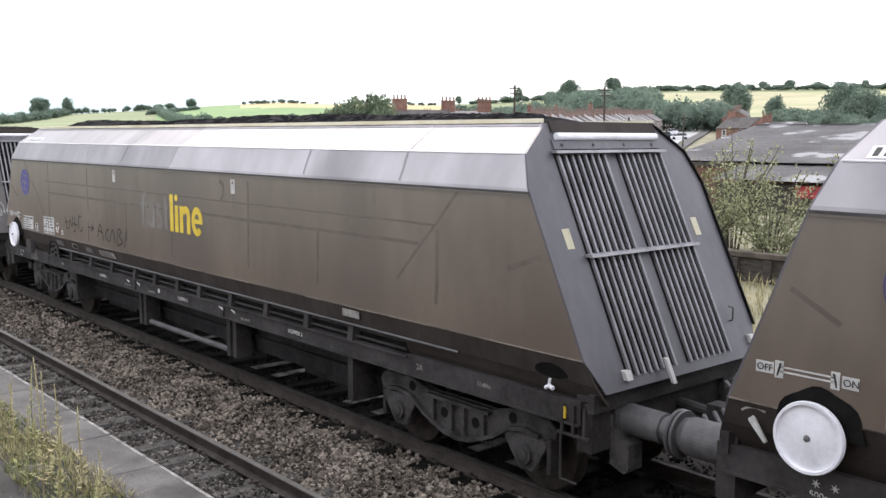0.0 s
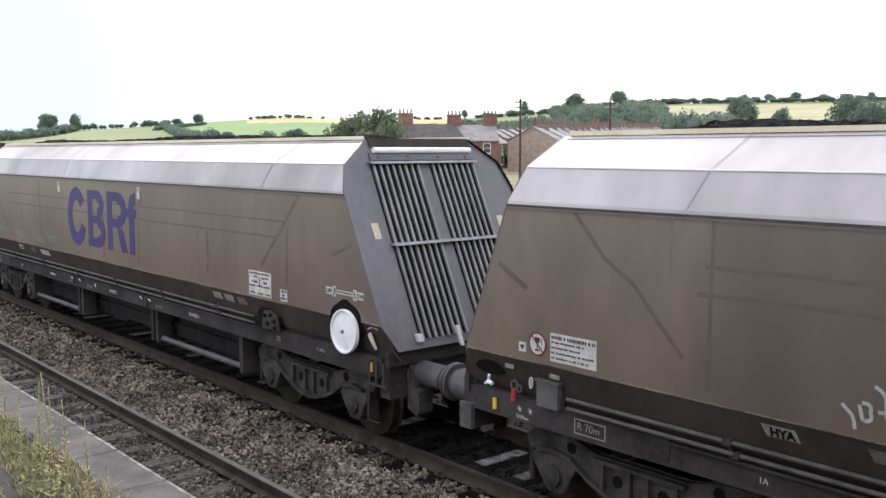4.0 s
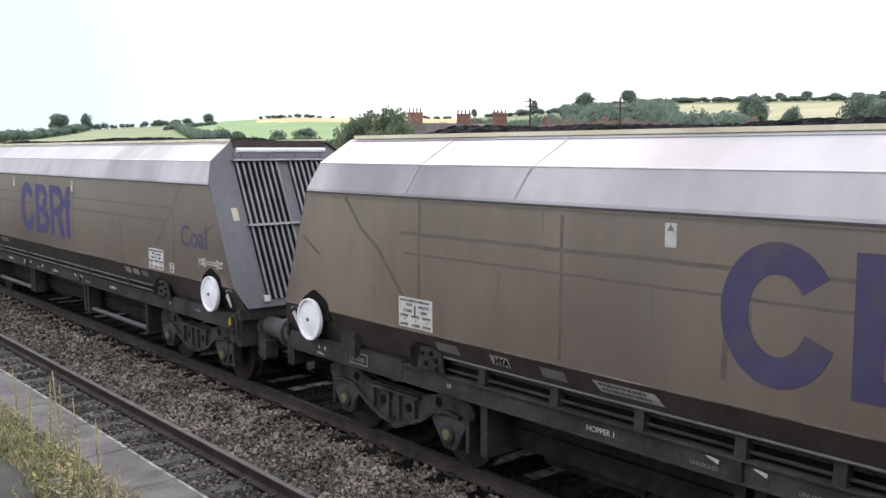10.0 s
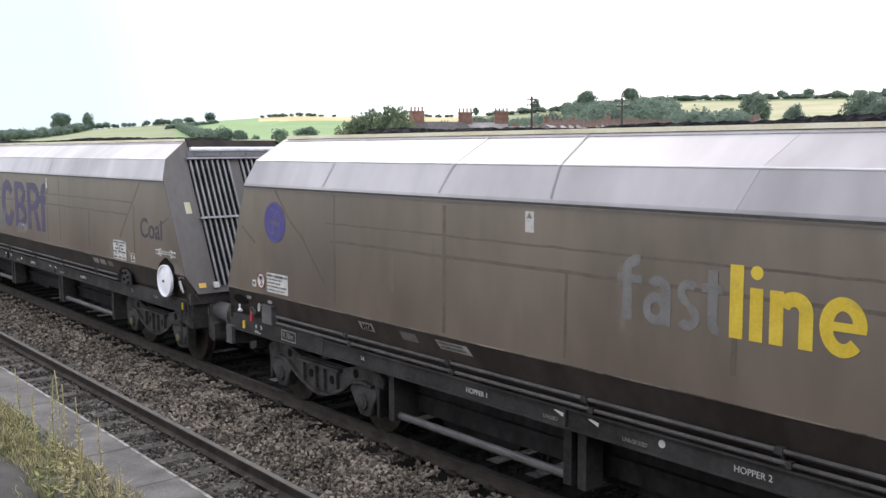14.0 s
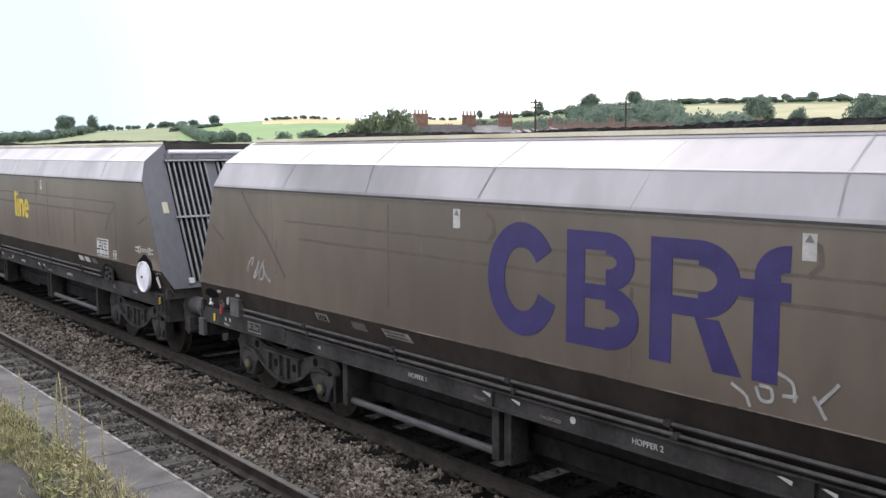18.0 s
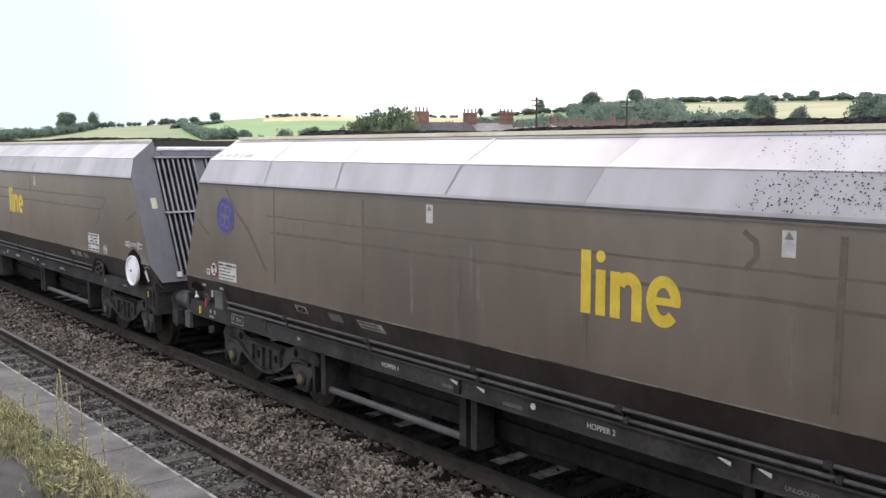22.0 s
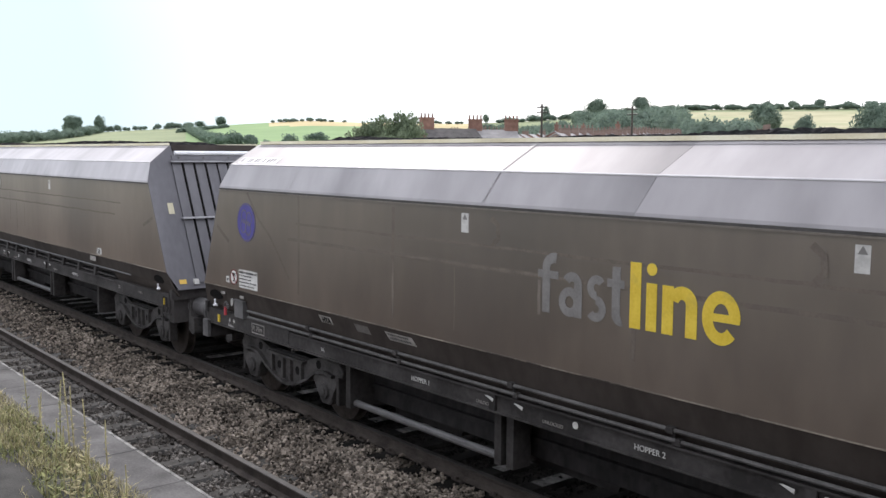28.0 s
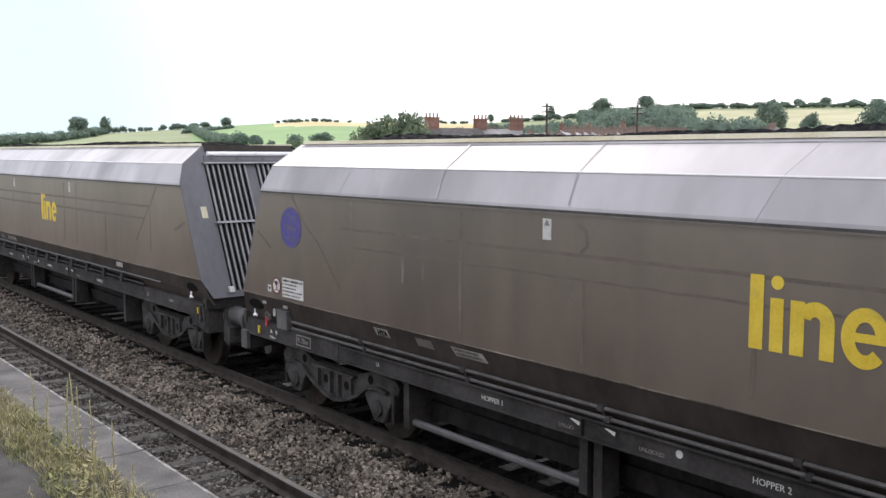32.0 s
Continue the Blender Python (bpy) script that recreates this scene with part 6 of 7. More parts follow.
SPECS = {
    -1: dict(wheel=-1, marks="line roundel number"),
    0: dict(heap=0.05, tone=0.93, roof=(0.72, 1.0), wheel=-1, marks="line fast roundel number", scrawls=[("graffiti", -4.5, 1.68, 2.9, 0.4, "soot", 3)]),
    1: dict(tone=1, roof=(1.1, 0.88), wheel=1, marks="line", ego=True, scrawls=[("graffiti", 1.34, 1.62, 0.84, 0.3, "chalk", 0), ("graffiti", 3.13, 1.63, 0.46, 0.22, "chalk", 1), ("graffiti", -4.3, 1.65, 0.5, 0.32, "chalk", 2), ("graffiti", 7.85, 1.75, 0.14, 0.22, "chalk", 2)]),
    2: dict(tone=1.1, wheel=1, marks="block", owner=False, scrawls=[("graffiti", -6.16, 1.66, 0.72, 0.36, "mint", 4), ("graffiti", -5.09, 1.65, 0.72, 0.34, "mint", 4), ("graffiti", -3.84, 1.66, 0.72, 0.31, "mint", 4), ("graffiti", -2.95, 1.7, 0.7, 0.32, "mint", 4)]),
    3: dict(heap=0.03, tone=0.95, roof=(0.8, 0.95), wheel=-1, marks="line fast roundel number"),
    4: dict(heap=0.02, tone=1.14, wheel=-1, marks="block coal", sign=False, owner=False),
    5: dict(tone=0.88, wheel=1, marks="block coal"),
    6: dict(tone=0.97, wheel=1, marks="line fast roundel redroof"),
    7: dict(tone=0.9, roof=(1.1, 1.1), wheel=1, marks="block coal", owner=False, scrawls=[("graffiti", -2.6, 1.65, 1.2, 0.55, "chalk", 7), ("graffiti", -0.5, 1.72, 0.7, 0.2, "chalk", 5), ("graffiti", 5.2, 1.7, 0.9, 0.25, "chalk", 4)]),
    8: dict(tone=0.98, wheel=1, marks="block coal", owner=False, scrawls=[("graffiti", 1.1, 1.62, 0.86, 0.3, "chalk", 2), ("graffiti", -6.6, 1.8, 0.6, 0.3, "chalk", 4)]),
    9: dict(tone=1.08, roof=(1.1, 1.15), wheel=1, marks="line roundel number"),
    10: dict(tone=1.03, roof=(1.05, 1), wheel=1, marks="line roundel number specks"),
    11: dict(tone=1.02, wheel=1, marks="line roundel number"),
    12: dict(tone=0.96, wheel=-1, marks="line roundel"),
    13: dict(heap=-0.02, tone=0.72, roof=(0.8, 0.8), wheel=1, marks="line fast roundel number"),
    14: dict(tone=0.98, wheel=-1, marks="bars number country", ribs="wide"),
    15: dict(tone=0.77, roof=(0.88, 0.88), wheel=1, marks="line roundel"),
    16: dict(wheel=-1, marks="line roundel"),
}
WAGONS = {}
for k, spec in SPECS.items():
    text = []
    if "line" in spec["marks"]:
        text.append("yellow logo")
    if "block" in spec["marks"]:
        text.append("large violet logo")
    if "bars" in spec["marks"]:
        text.append("faded violet bars")
    if spec.get("scrawls"):
        text.append("spray scrawls")
    spec["label"] = DULL + " and ".join(text)
    WAGONS[k] = wagon(k, spec)

# ---------------------------------------------------------------- beyond the line


def polar(az, r):
    return -r * math.sin(radians(az)), r * math.cos(radians(az))


def crown_verts(seed, blobs=24, leaves=58, leaf=0.055, flat=0.85):
    """Leaf sprays of a crown of unit radius, in uneven clumps."""
    rng = np.random.default_rng(seed)
    v = []
    for _ in range(blobs):
        d = rng.normal(0, 1, 3)
        d /= np.linalg.norm(d)
        c = d * rng.uniform(0.25, 0.78) * np.array([1, 1, flat])
        rad = rng.uniform(0.22, 0.42)
        for _ in range(leaves):
            e = rng.normal(0, 1, 3)
            e /= np.linalg.norm(e)
            p = c + e * rad * rng.uniform(0.75, 1.05)
            a, b = rng.normal(0, 1, 3), rng.normal(0, 1, 3)
            a = a / np.linalg.norm(a) * leaf * rng.uniform(0.6, 1.5)
            b = np.cross(a, b)
            b = b / np.linalg.norm(b) * leaf * rng.uniform(0.5, 1.2)
            v += [p - a - b, p + a - b, p + a + b, p - a + b]
    return np.array(v)


def core_verts(seed, size=0.66, flat=0.85):
    """A lumpy inner mass of small quads that keeps a crown from being seen through."""
    rng = np.random.default_rng(seed)
    n, m = 12, 7
    r = size * rng.uniform(0.8, 1.15, (m + 1, n))
    p = [[np.array((math.sin(math.pi * j / m) * math.cos(2 * math.pi * i / n), math.sin(math.pi * j / m) * math.sin(2 * math.pi * i / n), flat * math.cos(math.pi * j / m))) * r[j, i % n] for i in range(n + 1)] for j in range(m + 1)]
    return np.array([q for j in range(m) for i in range(n) for q in (p[j][i], p[j + 1][i], p[j + 1][i + 1], p[j][i + 1])])


CROWNS = [np.concatenate([core_verts(s), crown_verts(s)]) for s in range(7)]
DENSE = [np.concatenate([core_verts(s + 20, 0.6), crown_verts(s + 20, 52, 120, 0.034)]) for s in range(4)]


THIN = [np.concatenate([c[:336], c[336:].reshape(-1, 4, 3)[::2].reshape(-1, 3)]) for c in CROWNS]


def quads_of(n):
    return [(4 * i, 4 * i + 1, 4 * i + 2, 4 * i + 3) for i in range(n)]


def crown_mesh(i, material, dense=False):
    key = "crown%d%s%d" % (i, material.name, dense)
    if key not in STOCK:
        v = DENSE[i % 4] if dense else CROWNS[i]
        STOCK[key] = cloud_mesh("crown", v, quads_of(len(v) // 4), material)
    return STOCK[key]


def trunk_shape(bm):
    """A tapered trunk with a few limbs, one unit high."""
    tube(bm, (0, 0, -0.08), (0.01, 0, 0.35), 0.04, 8, 0.028)
    tube(bm, (0.01, 0, 0.35), (0.0, 0.01, 0.75), 0.028, 7, 0.012)
    for a, z in ((0.4, 0.3), (2.3, 0.36), (4.2, 0.42), (5.3, 0.5)):
        tube(bm, (0.008, 0, z), (0.2 * math.cos(a), 0.2 * math.sin(a), z + 0.22), 0.014, 6, 0.005)


def tree(az, r, height, width, i, label, material="leaf_far", group="", low=0.2):
    x, y = polar(az, r)
    t = tagged(new("tree"), label, "tree", group)
    t.location = (x, y, land(x, y) - 0.1)
    t.rotation_euler.z = i * 1.7
    tr = place("trunk", stock("trunk", trunk_shape, M["bark"]), t)
    tr.scale = (height, height, height)
    c = place("crown", crown_mesh(i % 7, M[material], True), t)
    h = height * (1 - low) / 2
    c.location, c.scale = (0, 0, height - h * 0.95), (width / 2 * 1.05, width / 2 * 1.05, h * 1.1)
    return t


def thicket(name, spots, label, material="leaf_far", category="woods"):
    """Far hedges and woods: many crowns as one mass."""
    allv = []
    for n, (x, y, w, h) in enumerate(spots):
        v = THIN[n % 7]
        a = n * 2.4
        rot = np.array([[math.cos(a), -math.sin(a), 0], [math.sin(a), math.cos(a), 0], [0, 0, 1]])
        allv.append((v @ rot.T) * [w / 2, w / 2, h / 2 * 1.15] + [x, y, land(x, y) + h * 0.46])
    v = np.concatenate(allv)
    me = bpy.data.meshes.new(name)
    me.from_pydata(v.tolist(), [], quads_of(len(v) // 4))
    me.materials.append(M[material])
    me.update()
    return tagged(new(name, me), label, category, kind="stuff")


def hedge_line(az0, r0, az1, r1, w, h, seed, gap=0.15):
    rng = random.Random(seed)
    (x0, y0), (x1, y1) = polar(az0, r0), polar(az1, r1)
    n = max(2, int(math.hypot(x1 - x0, y1 - y0) / (w * 0.4)))
    out = []
    for i in range(n):
        if rng.random() < gap:
            continue
        u = (i + rng.uniform(-0.3, 0.3)) / n
        k = rng.uniform(0.6, 1.35)
        out.append((x0 + (x1 - x0) * u, y0 + (y1 - y0) * u, w * k, h * k))
    return out


rng = random.Random(11)
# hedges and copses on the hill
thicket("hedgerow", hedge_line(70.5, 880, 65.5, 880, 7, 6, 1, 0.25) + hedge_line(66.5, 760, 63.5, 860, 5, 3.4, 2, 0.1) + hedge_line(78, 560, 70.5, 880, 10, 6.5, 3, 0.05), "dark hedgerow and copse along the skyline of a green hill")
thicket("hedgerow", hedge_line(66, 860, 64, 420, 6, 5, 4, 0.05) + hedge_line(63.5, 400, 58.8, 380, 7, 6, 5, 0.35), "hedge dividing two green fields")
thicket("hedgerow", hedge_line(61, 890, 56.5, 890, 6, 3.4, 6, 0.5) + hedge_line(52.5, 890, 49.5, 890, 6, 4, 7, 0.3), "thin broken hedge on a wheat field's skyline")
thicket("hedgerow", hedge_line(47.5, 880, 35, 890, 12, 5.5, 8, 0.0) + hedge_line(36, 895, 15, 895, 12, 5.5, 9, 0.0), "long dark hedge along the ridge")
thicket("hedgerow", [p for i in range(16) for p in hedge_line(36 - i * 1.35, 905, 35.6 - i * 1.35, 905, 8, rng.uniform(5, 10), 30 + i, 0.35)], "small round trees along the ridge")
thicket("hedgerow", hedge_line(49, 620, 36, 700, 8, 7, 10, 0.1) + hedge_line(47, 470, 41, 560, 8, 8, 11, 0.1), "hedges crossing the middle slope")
woods = []
for n, az0, az1, r0, r1, size in ((95, 36.6, 41.3, 430, 640, 12.5), (46, 32.3, 36.6, 300, 400, 9.0), (70, 37.2, 42.8, 640, 840, 10.0), (40, 41.3, 47.5, 380, 560, 7.0), (14, 36.6, 47.5, 330, 420, 8.0)):
    for _ in range(n):
        x, y = polar(rng.uniform(az0, az1), rng.uniform(r0, r1))
        k = rng.uniform(0.7, 1.3)
        woods.append((x, y, size * 1.05 * k, size * k))
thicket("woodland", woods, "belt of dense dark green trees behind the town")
wood2 = []
for _ in range(60):
    az, r = rng.uniform(17, 30), rng.uniform(260, 360)
    x, y = polar(az, r)
    k = rng.uniform(0.6, 1.2)
    wood2.append((x, y, 8 * k, 7 * k))
thicket("woodland", wood2, "low belt of trees and bushes at the foot of a hay field")
low = []
for _ in range(70):
    az, r = rng.uniform(43, 60), rng.uniform(150, 330)
    x, y = polar(az, r)
    k = rng.uniform(0.6, 1.2)
    low.append((x, y, 6 * k, 5 * k))
thicket("garden_bushes", low, "green garden bushes between the houses", "leaf", "bushes")

for az, r, h, w, i, lab in (
    (72.15, 860, 17, 19, 0, "broad dark oak on the hill's skyline"), (70.75, 870, 16, 11, 1, "lone rounded tree on the hill's skyline"),
    (64.0, 860, 10, 11, 2, "small tree at the end of a hedge"), (65.2, 870, 6.5, 10, 6, "small bushy tree on the hill"), (58.4, 420, 6.5, 11, 3, "spreading bush on the bright meadow"),
    (41.6, 860, 18.5, 21, 4, "large broad tree standing above the ridge"), (38.98, 870, 17.5, 17, 5, "large tree with an uneven crown above the ridge"), (39.8, 870, 8, 10, 0, "dense tree beside a larger one on the ridge"),
    (42.6, 865, 8, 9, 2, "rounded tree beside a larger one on the ridge"), (40.6, 865, 8, 11, 3, "low bushy tree on the ridge"), (38.2, 870, 8, 10, 1, "rounded tree beside a larger one on the ridge"),
    (44.6, 885, 14, 8, 2, "slim tree on the ridge"), (48.2, 885, 9, 7, 1, "slim tree above the wheat field"),
    (31.95, 430, 17, 14.5, 1, "broad grey-green tree below the hay field"), (29.9, 330, 12, 7, 3, "upright dark tree at the foot of the field"), (28.6, 300, 7, 12, 6, "flat-topped spreading dark tree below the hay field"),
    (26.3, 300, 14.5, 12, 2, "large dark tree in front of the hay field"), (25.2, 290, 12.5, 12, 4, "dense tree in front of the hay field"), (24.0, 300, 11, 12, 5, "round tree in front of the hay field"), (22.2, 300, 12, 14, 0, "dark tree beside the hay field"),
):
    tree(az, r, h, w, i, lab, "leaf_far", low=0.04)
for az, r, h, w, i, lab in ((55.0, 112, 8.2, 6.2, 3, "leafy green tree beside the brick houses"), (53.05, 108, 8.5, 5.4, 5, "dark green tree beside the brick houses"), (54.2, 100, 5.6, 5.0, 1, "pale green bush in front of two trees"), (52.7, 104, 6.6, 3.0, 2, "small garden tree beside a house")):
    tree(az, r, h, w, i, lab, "leaf", low=0.1)

# ---------------------------------------------------------------- houses


def house_wall(bm, w, d, e, ridge):
    """A terraced house's walls: front on -y, gables on both sides."""
    for s in (-1, 1):
        extrude(bm, [(-d / 2, -1.5), (d / 2, -1.5), (d / 2, e), (0, ridge - 0.1), (-d / 2, e)], 0, *sorted((s * w / 2, s * (w / 2 - 0.22))))
    for s in (-1, 1):
        quad_box(bm, -w / 2 + 0.221, w / 2 - 0.221, *sorted((s * d / 2, s * (d / 2 - 0.22))), -1.5, e)


def roof_slope(bm, w, d, e, ridge):
    k = (ridge - e) / (d / 2)
    prof = [(-d / 2 - 0.25, e - 0.25 * k + 0.02), (0, ridge), (0, ridge + 0.14), (-d / 2 - 0.28, e - 0.25 * k + 0.14)]
    extrude(bm, prof, 0, -w / 2, w / 2)


def stack_shape(bm):
    quad_box(bm, -0.32, 0.32, -0.8, 0.8, -1.0, 1.2)
    quad_box(bm, -0.37, 0.37, -0.85, 0.85, 1.2, 1.36)


def wide_stack_shape(bm):
    quad_box(bm, -0.9, 0.9, -0.38, 0.38, -1.6, 1.4)
    quad_box(bm, -0.97, 0.97, -0.44, 0.44, 1.4, 1.5)
    quad_box(bm, -0.93, 0.93, -0.4, 0.4, 1.5, 1.6)


def pot_shape(bm):
    lathe(bm, [(0.12, 0.0), (0.1, 0.1), (0.1, 0.42), (0.125, 0.45), (0.12, 0.52), (0.08, 0.52)], (0, 0, 0), 2, 8)


def window_parts(parent, x, y, z, w, h, m=None):
    turn = (m or Matrix.Identity(4)) @ Matrix.Translation((x, y, z))
    f = place("window", stock("window_frame%d_%d" % (w * 100, h * 100), lambda bm: [quad_box(bm, *b) for b in ((-w / 2, w / 2, -0.05, 0.02, -h / 2, -h / 2 + 0.08), (-w / 2, w / 2, -0.05, 0.02, h / 2 - 0.08, h / 2), (-w / 2, -w / 2 + 0.08, -0.05, 0.02, -h / 2 + 0.081, h / 2 - 0.081), (w / 2 - 0.08, w / 2, -0.05, 0.02, -h / 2 + 0.081, h / 2 - 0.081), (-w / 2 + 0.081, w / 2 - 0.081, -0.04, 0.01, -0.03, 0.03))], M["render"]), parent, turn=turn)
    place("pane", stock("pane%d_%d" % (w * 100, h * 100), lambda bm: quad_box(bm, -w / 2 + 0.07, w / 2 - 0.07, -0.015, 0.0, -h / 2 + 0.07, h / 2 - 0.07), M["glass"]), f)
    place("sill", stock("sill%d" % (w * 100), lambda bm: quad_box(bm, -w / 2 - 0.08, w / 2 + 0.08, -0.12, 0.0, -h / 2 - 0.1, -h / 2 - 0.002), M["label"]), f)


def house(x, y, z, turn, w, d, e, ridge, wall, roof, label, group, pots=4, chimneys=(1,), plain=False):
    h = tagged(new("terraced_house"), label, "house", group)
    h.matrix_basis = pose(x, y, z, 0, 0, turn)
    key = "%d_%d_%d_%d" % (w * 10, d * 10, e * 10, ridge * 10)
    place("wall", stock("wall" + key + wall, lambda bm: house_wall(bm, w, d, e, ridge), M[wall]), h)
    half = Matrix.Rotation(math.pi, 4, "Z")
    for m in (Matrix.Identity(4), half):
        place("roof_slope", stock("slope" + key + roof, lambda bm: roof_slope(bm, w, d, e, ridge), M[roof]), h, turn=m)
    for s in chimneys:
        if plain:
            place("chimney", stock("stack_and_pots", lambda bm: (stack_shape(bm), [lathe(bm, [(0.12, 1.36), (0.1, 1.5), (0.1, 1.8), (0.08, 1.86)], (0, y, 0), 2, 6) for y in (-0.6, 0, 0.6)]), M["stack"]), h, (s * (w / 2 - 0.33), 0, ridge - 0.45))
            continue
        st = place("chimney", stock("wide_stack", wide_stack_shape, M["brick"]), h, (s * (w / 2 - 0.8), 0, ridge - 0.1))
        for i in range(pots):
            place("chimney_pot", stock("pot", pot_shape, M["brick"]), st, (-0.75 + 1.5 * i / max(1, pots - 1), 0, 1.6))
    for m in (Matrix.Identity(4),) if plain else (Matrix.Identity(4), half):
        for wx, wz, ww, wh in ((-w / 4, e - 0.95, 1.0, 1.35), (w / 4, e - 0.95, 1.0, 1.35), (-w / 4, 1.35, 1.3, 1.5)):
            window_parts(h, wx, -d / 2, wz, ww, wh, m)
        place("door", stock("house_door", lambda bm: quad_box(bm, -0.42, 0.42, -0.04, 0.02, -0.1, 2.0), M["carblue"]), h, turn=m @ Matrix.Translation((w / 4, -d / 2, 0)))
    return h


def house_at(az, r, turn, *rest, **kw):
    x, y = polar(az, r)
    return house(x, y, land(x, y), turn, *rest, **kw)


# brick pair seen over the train, with tall chimneys
house_at(50.45, 124, 70, 7.6, 8.4, 4.3, 6.45, "brick", "slate_dark", "red brick house with a dark slate roof and tall chimney stacks", "houses beyond the line", chimneys=(-1,))
house_at(47.75, 126, 52, 6.4, 8.4, 4.3, 6.3, "brick", "slate", "red brick house with a pale slate roof and chimney stacks", "houses beyond the line", chimneys=(-1, 1))
house_at(42.4, 185, 128, 6.0, 8.0, 4.3, 6.3, "brick", "slate", "brick end house with a pale gable", "houses beyond the line")
house_at(40.4, 190, 122, 5.4, 8.0, 4.4, 6.6, "render", "slate", "white rendered end house of a terrace", "houses beyond the line")
house_at(44.0, 190, 128, 5.4, 8.0, 4.4, 6.6, "brick", "slate", "brick house with chimney stacks among garden bushes", "houses beyond the line")

# the street that climbs away from the line
S0, S1 = Vector(polar(38.6, 128)), Vector(polar(33.75, 400))
RUN = (S1 - S0).normalized()
RIGHT = Vector((RUN.y, -RUN.x))
TURN = math.degrees(math.atan2(RIGHT.y, RIGHT.x)) + 90


def street_strip(name, off, wide, lift, material, label, category):
    bm = bmesh.new()
    prev = None
    n = 90
    for i in range(n + 1):
        c = S0 + (S1 - S0) * (i / n)
        zc = land(c.x, c.y) + lift
        row = []
        for o, dz in ((off - wide / 2, -0.4), (off - wide / 2, 0.0), (off + wide / 2, 0.0), (off + wide / 2, -0.4)):
            p = c + RIGHT * o
            row.append(bm.verts.new((p.x, p.y, zc + dz)))
        if prev:
            for j in range(3):
                bm.faces.new((prev[j], row[j], row[j + 1], prev[j + 1]))
        prev = row
    return tagged(part(name, bm, M[material]), label, category, kind="structure")


street_strip("road", 0, 6.2, 0.25, "road", "pale sunlit street climbing away between terraces", "road")
bm = bmesh.new()
near_end = Vector(polar(38.7, 58))
across = Vector((math.cos(radians(38.7)), math.sin(radians(38.7)))) * 2.5
lo, hi = [], []
for i in range(13):
    c = near_end.lerp(S0 + RUN * 3, i / 12)
    z = land(c.x, c.y) + 0.04 + 0.2 * i / 12
    lo.append([bm.verts.new((p.x, p.y, z)) for p in (c - across, c + across)])
    hi.append([bm.verts.new((p.x, p.y, z - 0.25)) for p in (c - across, c + across)])
for i in range(12):
    bm.faces.new((lo[i][0], lo[i][1], lo[i + 1][1], lo[i + 1][0]))
    for j in (0, 1):
        bm.faces.new((lo[i][j], lo[i + 1][j], hi[i + 1][j], hi[i][j]))
tagged(part("road", bm, M["road"]), "pale foot of the street bending towards the railway", "road", kind="structure")
street_strip("pavement", -4.7, 2.2, 0.38, "coping", "raised pavement beside the street", "pavement")
street_strip("pavement", 4.7, 2.2, 0.38, "coping", "raised pavement beside the street", "pavement")
for i in range(46):
    c = S0 + RUN * (4 + i * 6.1) - RIGHT * 12.5
    pale = i % 7 == 2 or i % 9 == 4
    wall = "render" if pale else "brick" if i % 4 == 1 else "tan_brick"
    house(c.x, c.y, land(c.x, c.y), TURN, 6.05, 7.6, 3.95 + 0.15 * (i % 3 == 1), 5.95 + 0.12 * (i % 4), wall, "slate", {"render": "white rendered", "brick": "red brick", "tan_brick": "buff brick"}[wall] + " terraced house with a slate roof facing the street", "terrace along the street", pots=0, plain=True, chimneys=(1,))
for i in range(3):
    c = S0 + RUN * (8 + i * 6.1) - RIGHT * 25.5
    house(c.x, c.y, land(c.x, c.y), TURN, 6.05, 7.6, 3.9, 5.9, "brick", "slate", "red brick house at the end of a short terrace", "terrace along the street", pots=0, plain=True, chimneys=(1,))
for i in range(20):
    c = S0 + RUN * (150 + i * 6.1) + RIGHT * 13.5
    house(c.x, c.y, land(c.x, c.y), TURN + 180, 6.05, 7.6, 4.3, 6.4, "brick", "slate", "red brick terraced house with a slate roof", "terrace across the street", pots=0, plain=True, chimneys=(1,) if i % 2 else ())
for i in range(16):
    c = S0 + RUN * (20 + i * 9.4) - RIGHT * 44
    house(c.x, c.y, land(c.x, c.y), TURN, 6.05, 7.6, 4.3, 6.3 + 0.15 * (i % 3), "brick", "slate", "red brick house with chimneys in a back street", "back street houses", pots=0, plain=True, chimneys=(1,) if i % 2 else ())
house_at(31.5, 228, TURN + 50, 9.4, 8.0, 2.6, 5.0, "brick", "slate_dark", "large brick house with a steep dark roof", "houses beyond the line")
house_at(29.3, 210, TURN + 70, 9, 7.0, 2.4, 4.2, "render", "asbestos", "low pale building among trees", "houses beyond the line")


def pole(x, y, h, label):
    p = tagged(new("telegraph_pole"), label, "pole", "telegraph poles")
    p.location = (x, y, land(x, y))
    bm = bmesh.new()
    tube(bm, (0, 0, -0.3), (0, 0, h), 0.14, 8, 0.1)
    part("mast", bm, M["wood"], p)
    for k in (0.35, 0.9):
        bm = bmesh.new()
        quad_box(bm, -0.75, 0.75, -0.05, 0.05, h - k - 0.05, h - k + 0.05)
        arm = part("crossarm", bm, M["wood"], p)
        for s in (-0.6, -0.2, 0.2, 0.6):
            place("insulator", stock("insulator", lambda bm: lathe(bm, [(0.03, 0), (0.05, 0.04), (0.035, 0.14)], (0, 0, 0), 2, 6), M["label"]), arm, (s, 0, h - k + 0.05))


for az, r, h in ((44.84, 100, 8.6), (39.5, 105, 8.5), (38.05, 88, 5.1), (35.85, 118, 4.6), (34.9, 175, 6.0)):
    x, y = polar(az, r)
    pole(x, y, h, "dark wooden telegraph pole rising between the houses")


